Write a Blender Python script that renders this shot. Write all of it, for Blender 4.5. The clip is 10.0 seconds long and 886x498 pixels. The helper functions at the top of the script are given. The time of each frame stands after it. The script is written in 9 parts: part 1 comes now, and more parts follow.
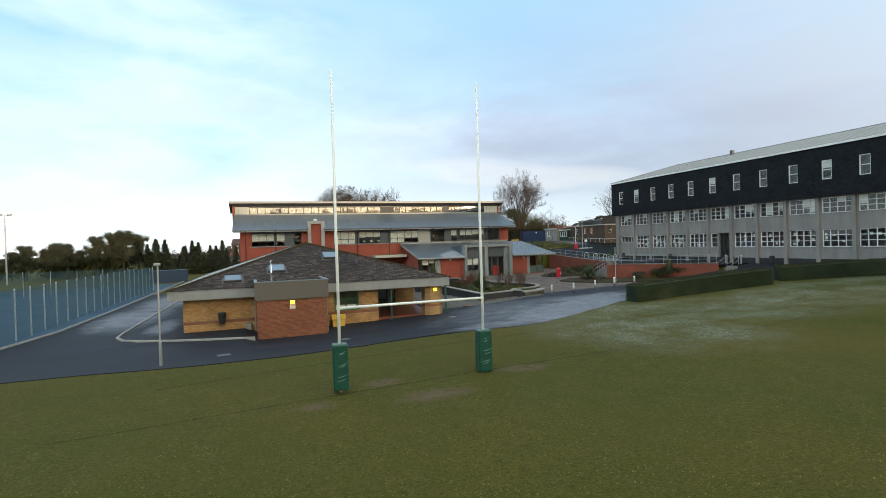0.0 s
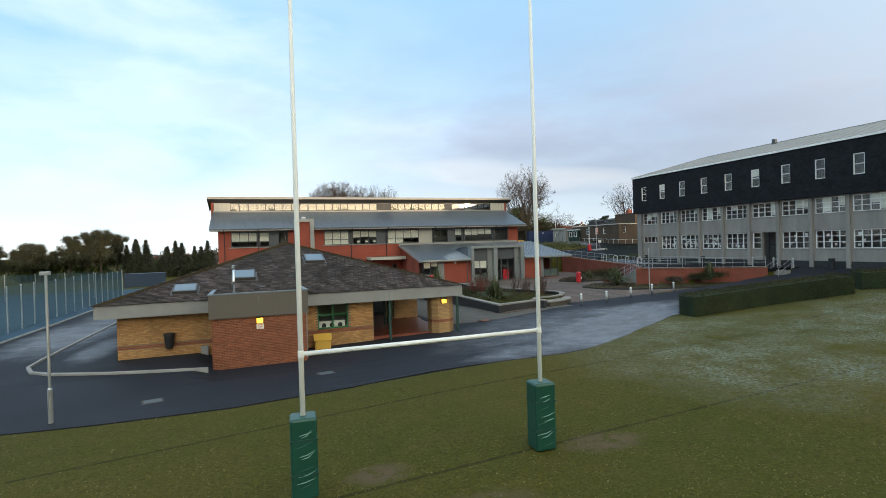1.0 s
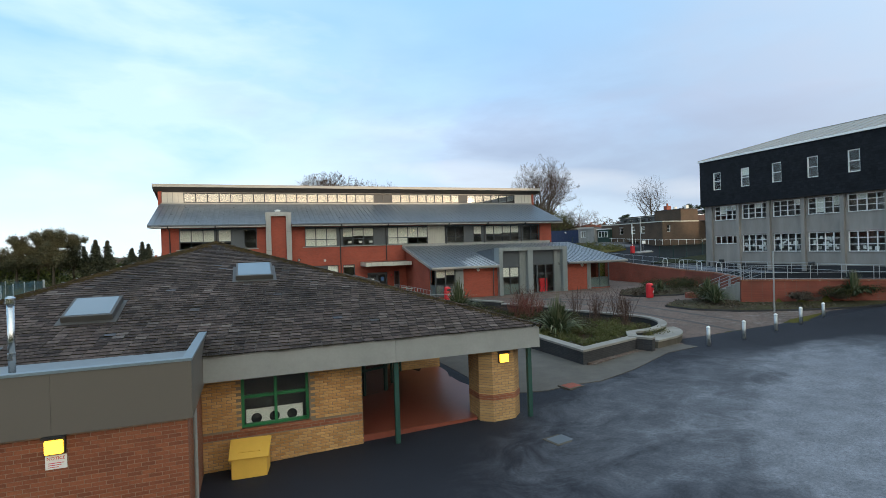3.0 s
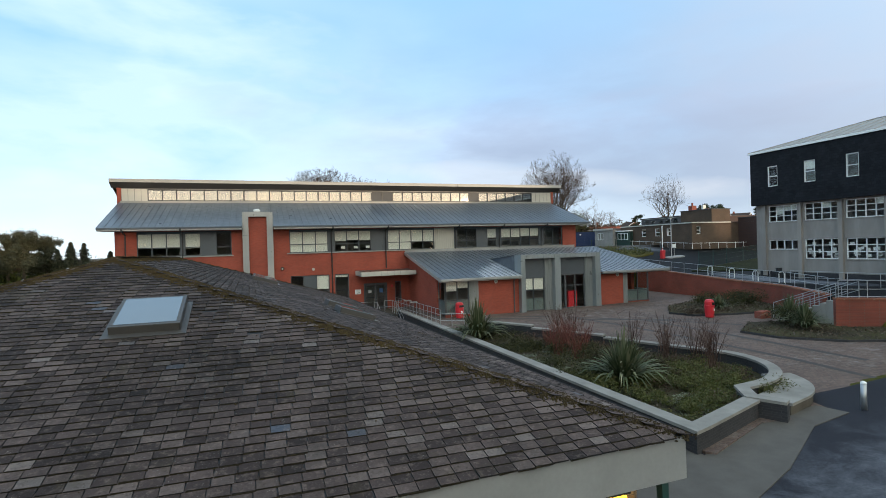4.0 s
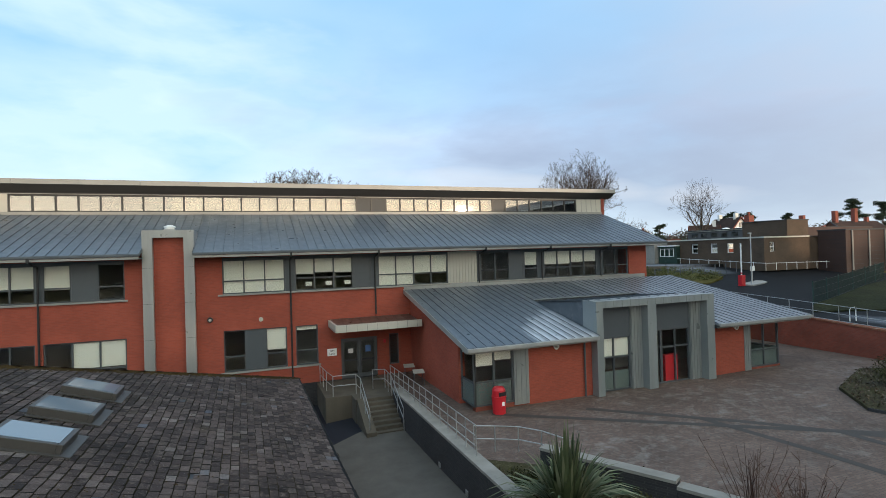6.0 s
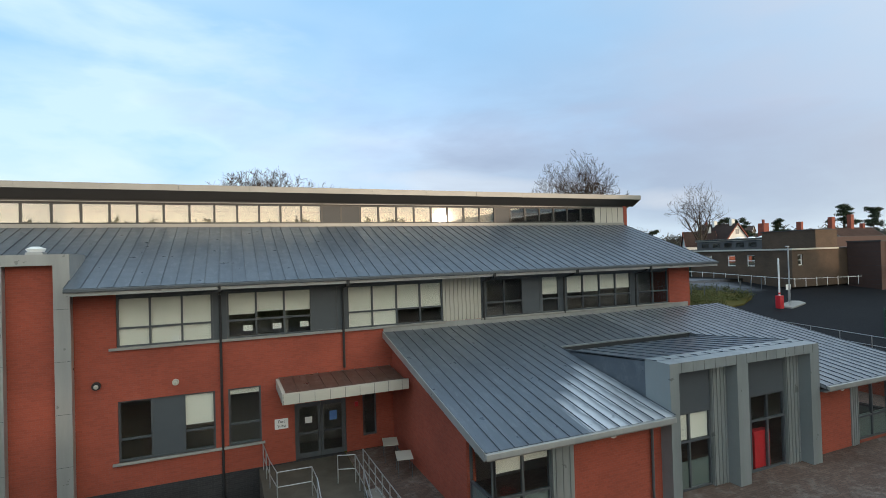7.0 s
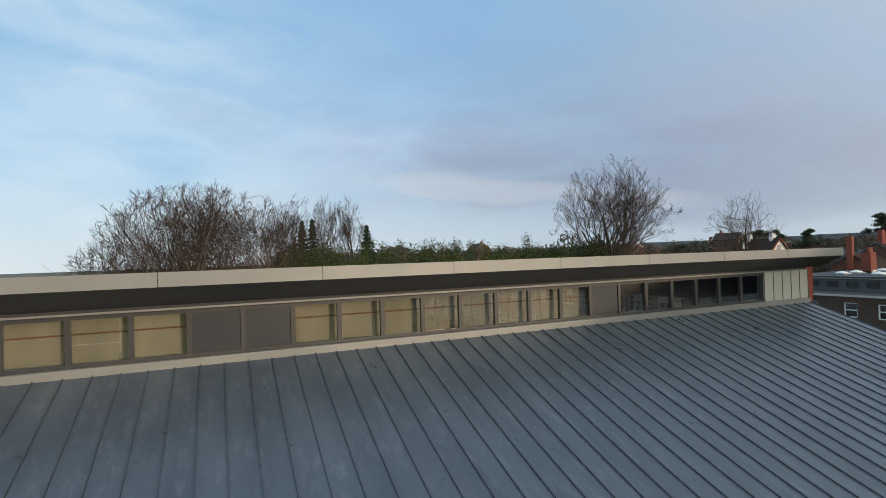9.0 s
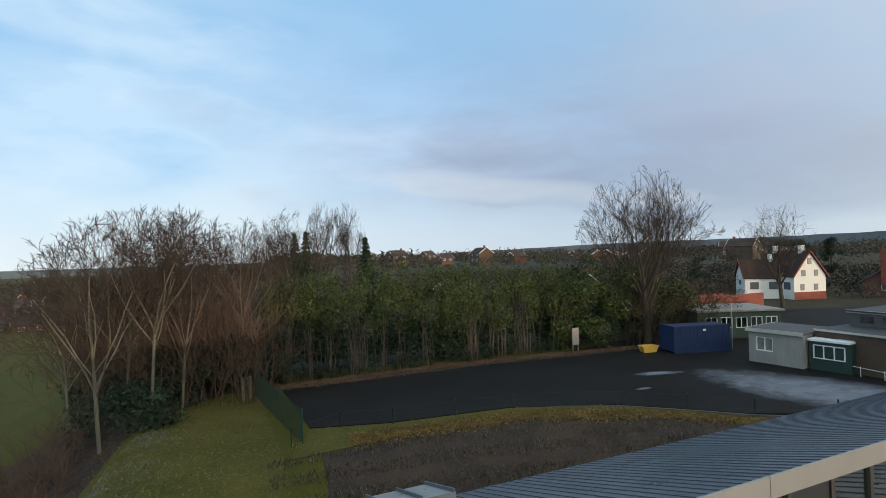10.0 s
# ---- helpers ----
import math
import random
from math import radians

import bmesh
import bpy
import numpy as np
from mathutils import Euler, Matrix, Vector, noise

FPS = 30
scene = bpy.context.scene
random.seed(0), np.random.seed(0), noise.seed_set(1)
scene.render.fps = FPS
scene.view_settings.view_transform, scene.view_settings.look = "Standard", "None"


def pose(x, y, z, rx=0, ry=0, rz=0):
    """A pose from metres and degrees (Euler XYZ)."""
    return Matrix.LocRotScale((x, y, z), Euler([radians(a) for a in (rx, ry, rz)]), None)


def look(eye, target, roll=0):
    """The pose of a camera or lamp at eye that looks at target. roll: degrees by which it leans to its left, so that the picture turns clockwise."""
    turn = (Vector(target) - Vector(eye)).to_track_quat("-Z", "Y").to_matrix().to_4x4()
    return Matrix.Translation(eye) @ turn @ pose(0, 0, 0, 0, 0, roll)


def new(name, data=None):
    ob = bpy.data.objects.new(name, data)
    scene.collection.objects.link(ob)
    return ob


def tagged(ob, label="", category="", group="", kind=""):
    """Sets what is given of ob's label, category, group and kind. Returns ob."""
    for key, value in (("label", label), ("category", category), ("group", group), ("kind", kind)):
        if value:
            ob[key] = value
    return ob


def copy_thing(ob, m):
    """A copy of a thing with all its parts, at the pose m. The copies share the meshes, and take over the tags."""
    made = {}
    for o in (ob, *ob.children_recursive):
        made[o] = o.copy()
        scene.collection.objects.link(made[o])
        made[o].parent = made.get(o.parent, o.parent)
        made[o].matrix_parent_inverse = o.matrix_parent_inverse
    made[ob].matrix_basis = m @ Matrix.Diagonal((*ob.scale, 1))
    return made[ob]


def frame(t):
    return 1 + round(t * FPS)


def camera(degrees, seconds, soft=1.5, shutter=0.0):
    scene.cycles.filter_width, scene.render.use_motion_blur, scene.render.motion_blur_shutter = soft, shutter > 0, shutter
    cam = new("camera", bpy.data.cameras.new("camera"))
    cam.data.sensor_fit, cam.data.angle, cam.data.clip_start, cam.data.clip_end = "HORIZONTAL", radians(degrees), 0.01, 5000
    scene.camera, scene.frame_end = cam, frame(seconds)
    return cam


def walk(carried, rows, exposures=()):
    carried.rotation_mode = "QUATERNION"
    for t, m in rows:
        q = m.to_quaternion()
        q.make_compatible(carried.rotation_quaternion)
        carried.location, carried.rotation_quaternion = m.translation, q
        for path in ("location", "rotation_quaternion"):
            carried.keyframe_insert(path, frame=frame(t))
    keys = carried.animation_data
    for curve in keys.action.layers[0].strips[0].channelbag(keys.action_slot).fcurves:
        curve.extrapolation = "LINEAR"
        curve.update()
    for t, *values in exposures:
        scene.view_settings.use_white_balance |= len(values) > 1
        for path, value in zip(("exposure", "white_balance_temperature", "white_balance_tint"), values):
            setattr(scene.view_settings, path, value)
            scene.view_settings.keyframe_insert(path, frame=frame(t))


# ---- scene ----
cam = camera(81.3, 10.0, 0.8)
METRES, EYE, TILT, LEAN, TURN = 81.0, 5.15, 0.0, 0.0, -19.6
ROWS = [
    (0.0, 0.0, 0.0, 0.0, -0.02, -0.61, 1.73),
    (0.5, -0.0054, 0.048, -0.0, -0.25, -0.57, 1.72),
    (1.0, -0.011, 0.0972, -0.0004, -0.38, -0.5, 1.68),
    (1.5, -0.0168, 0.1463, -0.0004, -0.46, -0.45, 1.68),
    (2.0, -0.0219, 0.1909, -0.0003, -0.55, -0.4, 1.78),
    (2.5, -0.0274, 0.2403, -0.0008, -0.57, -0.35, 1.71),
    (4.0, -0.0411, 0.3885, 0.0062, -0.48, -0.27, 1.66),
    (4.5, -0.0452, 0.4363, 0.0121, -0.45, -0.26, 1.66),
    (5.0, -0.0494, 0.484, 0.0181, -0.41, -0.18, 1.65),
    (6.5, -0.0588, 0.6322, 0.0327, -1.94, 0.7, 1.67),
    (7.0, -0.0614, 0.683, 0.0412, -3.22, 0.68, 1.65),
    (7.5, -0.0632, 0.735, 0.0514, -3.78, 0.75, 1.78),
    (8.0, -0.0631, 0.7872, 0.0619, -3.99, 0.82, 1.88),
    (8.5, -0.0645, 0.84, 0.0739, -4.22, 0.83, 1.83),
    (9.0, -0.066, 0.8921, 0.0889, -4.34, 0.79, 1.8),
    (9.5, -0.0688, 0.9412, 0.1069, -4.39, 0.69, 1.65),
    (10.0, -0.0704, 0.9826, 0.1233, -4.43, 0.56, 1.61),
]
walk(cam, [(t, pose(0, 0, EYE, TILT, LEAN, TURN) @ pose(METRES * x, METRES * y, METRES * z, 90 + pitch, roll, yaw)) for t, x, y, z, yaw, pitch, roll in ROWS], [(0.0, 0.12, 7100, 10), (0.9, 0.06, 7000, 10), (1.6, -0.06, 6500, 10), (2.5, 0.0, 6500, 10), (5.0, 0.0, 6500, 10), (6.5, -0.10, 6500, 10), (7.5, -0.17, 6500, 10), (8.5, -0.40, 6500, 10), (9.0, -0.53, 6500, 10), (10.0, -0.34, 6500, 10)])

sun_way = Vector((0.387, -0.919, 0.072)).normalized()
SUN_EL = math.asin(sun_way.z)

# ---- sky and sun ----
world = bpy.data.worlds.new("sky")
scene.world = world
world.use_nodes = True
wn, wl = world.node_tree.nodes, world.node_tree.links
wn.clear()


def wnode(kind, **inputs):
    n = wn.new(kind)
    for k, v in inputs.items():
        n.inputs[k].default_value = v
    return n


def wmath(op, a, b):
    n = wn.new("ShaderNodeMath")
    n.operation = op
    for i, v in enumerate((a, b)):
        if isinstance(v, (int, float)):
            n.inputs[i].default_value = v
        else:
            wl.new(v, n.inputs[i])
    return n.outputs[0]


def wramp(src, stops):
    n = wn.new("ShaderNodeValToRGB")
    while len(n.color_ramp.elements) < len(stops):
        n.color_ramp.elements.new(0.5)
    for e, (p, c) in zip(n.color_ramp.elements, stops):
        e.position, e.color = p, (c, c, c, 1) if isinstance(c, (int, float)) else (*c, 1)
    wl.new(src, n.inputs[0])
    return n.outputs[0]


def wmix(f, a, b):
    n = wn.new("ShaderNodeMix")
    n.data_type = "RGBA"
    for sock, v in ((n.inputs[0], f), (n.inputs[6], a), (n.inputs[7], b)):
        if isinstance(v, (tuple, float, int)):
            sock.default_value = (*v, 1) if isinstance(v, tuple) else v
        else:
            wl.new(v, sock)
    return n.outputs[2]


sky = wn.new("ShaderNodeTexSky")
sky.sky_type = "NISHITA"
sky.sun_disc = False
sky.sun_elevation = radians(14)
sky.sun_rotation = math.atan2(sun_way.x, sun_way.y)
sky.air_density, sky.dust_density, sky.ozone_density = 1.0, 0.6, 1.6
co = wn.new("ShaderNodeTexCoord")
sep = wn.new("ShaderNodeSeparateXYZ")
wl.new(co.outputs["Generated"], sep.inputs[0])
flat = wn.new("ShaderNodeMapping")
flat.inputs["Scale"].default_value = (1.0, 1.0, 2.7)
flat.inputs["Rotation"].default_value = (0.0, 0.10, 0.5)
wl.new(co.outputs["Generated"], flat.inputs[0])
n1 = wnode("ShaderNodeTexNoise", Scale=1.5, Detail=4.0, Roughness=0.48, Distortion=0.3)
n2 = wnode("ShaderNodeTexNoise", Scale=3.4, Detail=5.0, Roughness=0.52, Distortion=0.25)
n3 = wnode("ShaderNodeTexNoise", Scale=2.6, Detail=6.0, Roughness=0.55, Distortion=0.2)
wl.new(flat.outputs[0], n1.inputs["Vector"])
wl.new(flat.outputs[0], n2.inputs["Vector"])
long_ = wn.new("ShaderNodeMapping")
long_.inputs["Scale"].default_value = (1.0, 1.0, 3.6)
long_.inputs["Rotation"].default_value = (0.05, -0.06, 0.9)
long_.inputs["Location"].default_value = (3.1, 1.7, 0.4)
wl.new(co.outputs["Generated"], long_.inputs[0])
wl.new(long_.outputs[0], n3.inputs["Vector"])
# across: 0 at the open blue side, 1 at the side with the grey cloud
across = wmath("ADD", wmath("MULTIPLY", sep.outputs[0], 0.94), wmath("MULTIPLY", sep.outputs[1], -0.34))
across = wmath("ADD", wmath("MULTIPLY", across, 0.75), 0.5)


def oval(az, el, wide, high, tilt):
    """1 in the middle of a long cloud at that azimuth and height, 0 at its rim, below 0 beyond."""
    ca, sa = math.cos(radians(az)), math.sin(radians(az))
    u = wmath("SUBTRACT", wmath("MULTIPLY", sep.outputs[0], ca), wmath("MULTIPLY", sep.outputs[1], sa))
    ahead = wmath("ADD", wmath("MULTIPLY", sep.outputs[0], sa), wmath("MULTIPLY", sep.outputs[1], ca))
    w = wmath("SUBTRACT", wmath("SUBTRACT", sep.outputs[2], math.sin(radians(el))), wmath("MULTIPLY", u, tilt))
    u, w = wmath("DIVIDE", u, wide), wmath("DIVIDE", w, high)
    d = wmath("SUBTRACT", 1.0, wmath("ADD", wmath("MULTIPLY", u, u), wmath("MULTIPLY", w, w)))
    d = wmath("MAXIMUM", d, -3.0)
    return wmath("SUBTRACT", d, wmath("MULTIPLY", wmath("LESS_THAN", ahead, 0.0), 6.0))


def cloud(shape, soft, rag=1.5):
    rough = wmath("ADD", wmath("MULTIPLY", wmath("SUBTRACT", n2.outputs[0], 0.5), rag), wmath("MULTIPLY", wmath("SUBTRACT", n3.outputs[0], 0.5), rag))
    return wramp(wmath("ADD", shape, rough), [(0.0, 0.0), (soft, 1.0)])


veil = wmath("ADD", wmath("MULTIPLY", n1.outputs[0], 0.80), wmath("MULTIPLY", n2.outputs[0], 0.24))
veil = wmath("ADD", veil, wmath("MULTIPLY", n3.outputs[0], 0.24))
veil = wmath("ADD", veil, wmath("MULTIPLY", across, 0.12))
cover = wramp(veil, [(0.56, 0.0), (0.94, 1.0)])
gap = cloud(oval(17, 25, 0.50, 0.20, -0.1), 1.0, 0.9)
cover = wmath("MULTIPLY", cover, wmath("SUBTRACT", 1.0, wmath("MULTIPLY", gap, 0.70)))
pale = wmath("MAXIMUM", cloud(oval(1, 13.5, 0.34, 0.09, -0.36), 1.9, 2.6), wmath("MAXIMUM", cloud(oval(-12, 12, 0.40, 0.11, -0.05), 2.0, 2.4), cloud(oval(-6, 21, 0.40, 0.09, -0.1), 2.0, 2.6)))
cover = wmath("MAXIMUM", cover, wmath("MULTIPLY", pale, 0.48))
grey = wmath("ADD", wmath("MULTIPLY", across, 0.85), wmath("ADD", wmath("MULTIPLY", n1.outputs[0], 0.30), wmath("MULTIPLY", n3.outputs[0], 0.30)))
shade = wramp(grey, [(0.50, (0.84, 0.98, 1.06)), (0.74, (0.60, 0.73, 0.91)), (0.98, (0.405, 0.52, 0.69))])
blue = wmix(0.75, sky.outputs[0], (2.65, 5.5, 8.7))
gain = wn.new("ShaderNodeVectorMath")
gain.operation = "SCALE"
gain.inputs["Scale"].default_value = 8.8
wl.new(shade, gain.inputs[0])
body = wmix(cover, blue, gain.outputs[0])
# grey banks of cloud low down on the clouded side
bank = wramp(wmath("ADD", wmath("MULTIPLY", n3.outputs[0], 0.75), wmath("MULTIPLY", across, 0.62)), [(0.58, 0.0), (0.84, 1.0)])
high = wramp(sep.outputs[2], [(0.03, 0.0), (0.09, 1.0), (0.20, 0.85), (0.42, 0.1)])
body = wmix(wmath("MULTIPLY", wmath("MULTIPLY", bank, high), 0.62), body, (2.6, 3.5, 5.1))
low = wramp(sep.outputs[2], [(0.0, 1.0), (0.03, 0.85), (0.20, 0.0)])
hazy = wmix(wmath("MULTIPLY", low, 0.7), body, wmix(across, (8.8, 9.2, 9.0), (4.3, 5.2, 6.0)))
grey_bank = cloud(oval(43, 10.8, 0.40, 0.080, -0.10), 1.4, 2.2)
hazy = wmix(wmath("MULTIPLY", grey_bank, 0.55), hazy, (3.3, 4.0, 5.5))
low_bank = cloud(oval(50, 8, 0.5, 0.09, -0.05), 1.6, 2.0)
hazy = wmix(wmath("MULTIPLY", low_bank, 0.6), hazy, (2.55, 3.35, 4.65))
streak = cloud(oval(29, 7.2, 0.32, 0.026, -0.10), 2.2, 4.2)
hazy = wmix(wmath("MULTIPLY", streak, 0.20), hazy, (8.6, 8.8, 8.7))
# the sky brightens and warms towards the low sun
dot = wn.new("ShaderNodeVectorMath")
dot.operation = "DOT_PRODUCT"
wl.new(co.outputs["Generated"], dot.inputs[0])
dot.inputs[1].default_value = sun_way
glow = wmath("POWER", wmath("MULTIPLY", wmath("ADD", dot.outputs["Value"], 1.0), 0.5), 3.0)
warm = wmix(glow, (1.0, 1.0, 1.0), (4.6, 3.15, 1.9))
lit = wn.new("ShaderNodeVectorMath")
lit.operation = "MULTIPLY"
wl.new(hazy, lit.inputs[0])
wl.new(warm, lit.inputs[1])
hazy = lit.outputs[0]
bg = wn.new("ShaderNodeBackground")
bg.inputs[1].default_value = 0.145
wl.new(hazy, bg.inputs[0])
wout = wn.new("ShaderNodeOutputWorld")
wl.new(bg.outputs[0], wout.inputs[0])

sun = new("sun", bpy.data.lights.new("sun", "SUN"))
sun.data.energy, sun.data.angle, sun.data.color = 2.4, radians(0.5), (1.0, 0.77, 0.55)
sun.matrix_world = look(sun_way * 100, (0, 0, 0))


# ---- materials ----
class Mat:
    """A small node builder round one principled material."""

    def __init__(self, name, rough=0.7, metal=0.0, spec=0.5):
        self.m = bpy.data.materials.new(name)
        self.m.use_nodes = True
        self.n, self.l = self.m.node_tree.nodes, self.m.node_tree.links
        self.b = self.n["Principled BSDF"]
        self.b.inputs["Roughness"].default_value = rough
        self.b.inputs["Metallic"].default_value = metal
        self.b.inputs["Specular IOR Level"].default_value = spec
        self.tc = self.n.new("ShaderNodeTexCoord")

    def put(self, sock, v):
        if isinstance(v, (int, float)):
            sock.default_value = v
        elif isinstance(v, tuple):
            sock.default_value = (*v, 1) if len(v) == 3 and sock.type == "RGBA" else v
        else:
            self.l.new(v, sock)

    def coords(self, scale=(1, 1, 1), rot=(0, 0, 0), loc=(0, 0, 0)):
        g = self.n.new("ShaderNodeMapping")
        g.inputs["Scale"].default_value, g.inputs["Rotation"].default_value, g.inputs["Location"].default_value = scale, rot, loc
        self.l.new(self.tc.outputs["Object"], g.inputs[0])
        return g.outputs[0]

    def noise(self, scale, detail=4.0, rough=0.55, vec=None, dist=0.0):
        t = self.n.new("ShaderNodeTexNoise")
        t.inputs["Scale"].default_value, t.inputs["Detail"].default_value = scale, detail
        t.inputs["Roughness"].default_value, t.inputs["Distortion"].default_value = rough, dist
        self.l.new(vec or self.tc.outputs["Object"], t.inputs["Vector"])
        return t.outputs["Fac"]

    def rand(self):
        return self.n.new("ShaderNodeObjectInfo").outputs["Random"]

    def island(self):
        return self.n.new("ShaderNodeNewGeometry").outputs["Random Per Island"]

    def xyz(self):
        s = self.n.new("ShaderNodeSeparateXYZ")
        self.l.new(self.tc.outputs["Object"], s.inputs[0])
        return s.outputs

    def math(self, op, a, b=0.0, clamp=False):
        t = self.n.new("ShaderNodeMath")
        t.operation, t.use_clamp = op, clamp
        self.put(t.inputs[0], a)
        self.put(t.inputs[1], b)
        return t.outputs[0]

    def ramp(self, src, stops, smooth=False):
        t = self.n.new("ShaderNodeValToRGB")
        while len(t.color_ramp.elements) < len(stops):
            t.color_ramp.elements.new(0.5)
        for e, (p, c) in zip(t.color_ramp.elements, stops):
            e.position, e.color = p, (c, c, c, 1) if isinstance(c, (int, float)) else (*c, 1)
        if smooth:
            t.color_ramp.interpolation = "EASE"
        self.l.new(src, t.inputs[0])
        return t.outputs[0]

    def mix(self, f, a, b, mode="MIX"):
        t = self.n.new("ShaderNodeMix")
        t.data_type, t.blend_type = "RGBA", mode
        self.put(t.inputs[0], f)
        self.put(t.inputs[6], a)
        self.put(t.inputs[7], b)
        return t.outputs[2]

    def base(self, v):
        self.put(self.b.inputs["Base Color"], v)
        return self

    def rough(self, v):
        self.put(self.b.inputs["Roughness"], v)
        return self

    def bump(self, height, strength=0.3, dist=0.02):
        t = self.n.new("ShaderNodeBump")
        t.inputs["Strength"].default_value, t.inputs["Distance"].default_value = strength, dist
        self.l.new(height, t.inputs["Height"])
        self.l.new(t.outputs[0], self.b.inputs["Normal"])
        return self


def plain(name, colour, rough=0.6, metal=0.0, vary=0.15, scale=3.0, grain=40.0, bump=0.1, spec=0.5):
    """Paint, plastic, metal: one colour with blotches and fine grain."""
    k = Mat(name, rough, metal, spec)
    dark = tuple(c * (1 - vary) for c in colour)
    light = tuple(min(1, c * (1 + vary)) for c in colour)
    c = k.mix(k.noise(scale, 5), dark, light)
    c = k.mix(0.25, c, k.mix(k.noise(grain, 3), dark, light))
    k.base(c).bump(k.noise(grain, 4), bump, 0.01)
    return k.m


def brick_mat(name, c1, c2, mortar, axis="x", size=(0.225, 0.075), joint=0.010, stain=0.35):
    """Brickwork in real size on an upright wall; axis: which way the wall runs."""
    k = Mat(name, 0.85)
    s = k.xyz()
    v = k.n.new("ShaderNodeCombineXYZ")
    run = {"x": s[0], "y": s[1], "xy": None}[axis]
    if run is None:
        run = k.math("ADD", s[0], s[1])
    k.l.new(run, v.inputs[0])
    k.l.new(s[2], v.inputs[1])
    t = k.n.new("ShaderNodeTexBrick")
    k.l.new(v.outputs[0], t.inputs["Vector"])
    for key, val in (("Scale", 1.0), ("Mortar Size", joint / 2), ("Mortar Smooth", 0.1), ("Brick Width", size[0]), ("Row Height", size[1]), ("Bias", 0.0)):
        t.inputs[key].default_value = val
    for key, val in (("Color1", c1), ("Color2", c2), ("Mortar", mortar)):
        t.inputs[key].default_value = (*val, 1)
    blot = k.ramp(k.noise(0.6, 6), [(0.3, 1 - stain), (0.7, 1.0)])
    fine = k.ramp(k.noise(30, 3), [(0.2, 0.85), (0.8, 1.12)])
    col = k.mix(1.0, k.mix(1.0, t.outputs[0], blot, "MULTIPLY"), fine, "MULTIPLY")
    k.base(col)
    k.bump(k.math("MULTIPLY", t.outputs["Fac"], -1.0), 0.5, 0.006)
    return k.m


def piece_mat(name, c1, c2, c3):
    """Single bricks: each its own shade, with stains that run over many."""
    k = Mat(name, 0.88, 0, 0.25)
    r = k.math("FRACT", k.math("ADD", k.island(), k.rand()))
    c = k.ramp(r, [(0.0, c1), (0.5, c2), (1.0, c3)])
    c = k.mix(1.0, c, k.ramp(k.noise(0.9, 6), [(0.3, 0.72), (0.7, 1.1)]), "MULTIPLY")
    c = k.mix(1.0, c, k.ramp(k.noise(40, 4, 0.7), [(0.2, 0.8), (0.8, 1.15)]), "MULTIPLY")
    k.base(c).bump(k.noise(70, 4, 0.7), 0.35, 0.006)
    return k.m


def glass_mat(name, tint=(0.965, 0.97, 0.955), gloss=0.02, power=0.9):
    """A thin pane: reflection that grows at a glancing view over clear glass."""
    k = Mat(name)
    k.n.remove(k.b)
    f = k.n.new("ShaderNodeLayerWeight")
    f.inputs["Blend"].default_value = 0.5
    grazing = k.math("ADD", k.math("MULTIPLY", k.math("POWER", f.outputs["Facing"], 5.0), 0.9), 0.042)
    tr = k.n.new("ShaderNodeBsdfTransparent")
    tr.inputs[0].default_value = (*tint, 1)
    gl = k.n.new("ShaderNodeBsdfGlossy")
    gl.inputs["Roughness"].default_value = gloss
    mx = k.n.new("ShaderNodeMixShader")
    k.l.new(k.math("MULTIPLY", grazing, power, True), mx.inputs[0])
    k.l.new(tr.outputs[0], mx.inputs[1])
    k.l.new(gl.outputs[0], mx.inputs[2])
    k.l.new(mx.outputs[0], k.n["Material Output"].inputs[0])
    return k.m


LINES = [(-6, 17.9, 8.0, 18.95), (8.0, 18.95, 40, 22.2), (-4, 22.9, 40, 29.3), (-12, 12.6, -3, 13.1)]


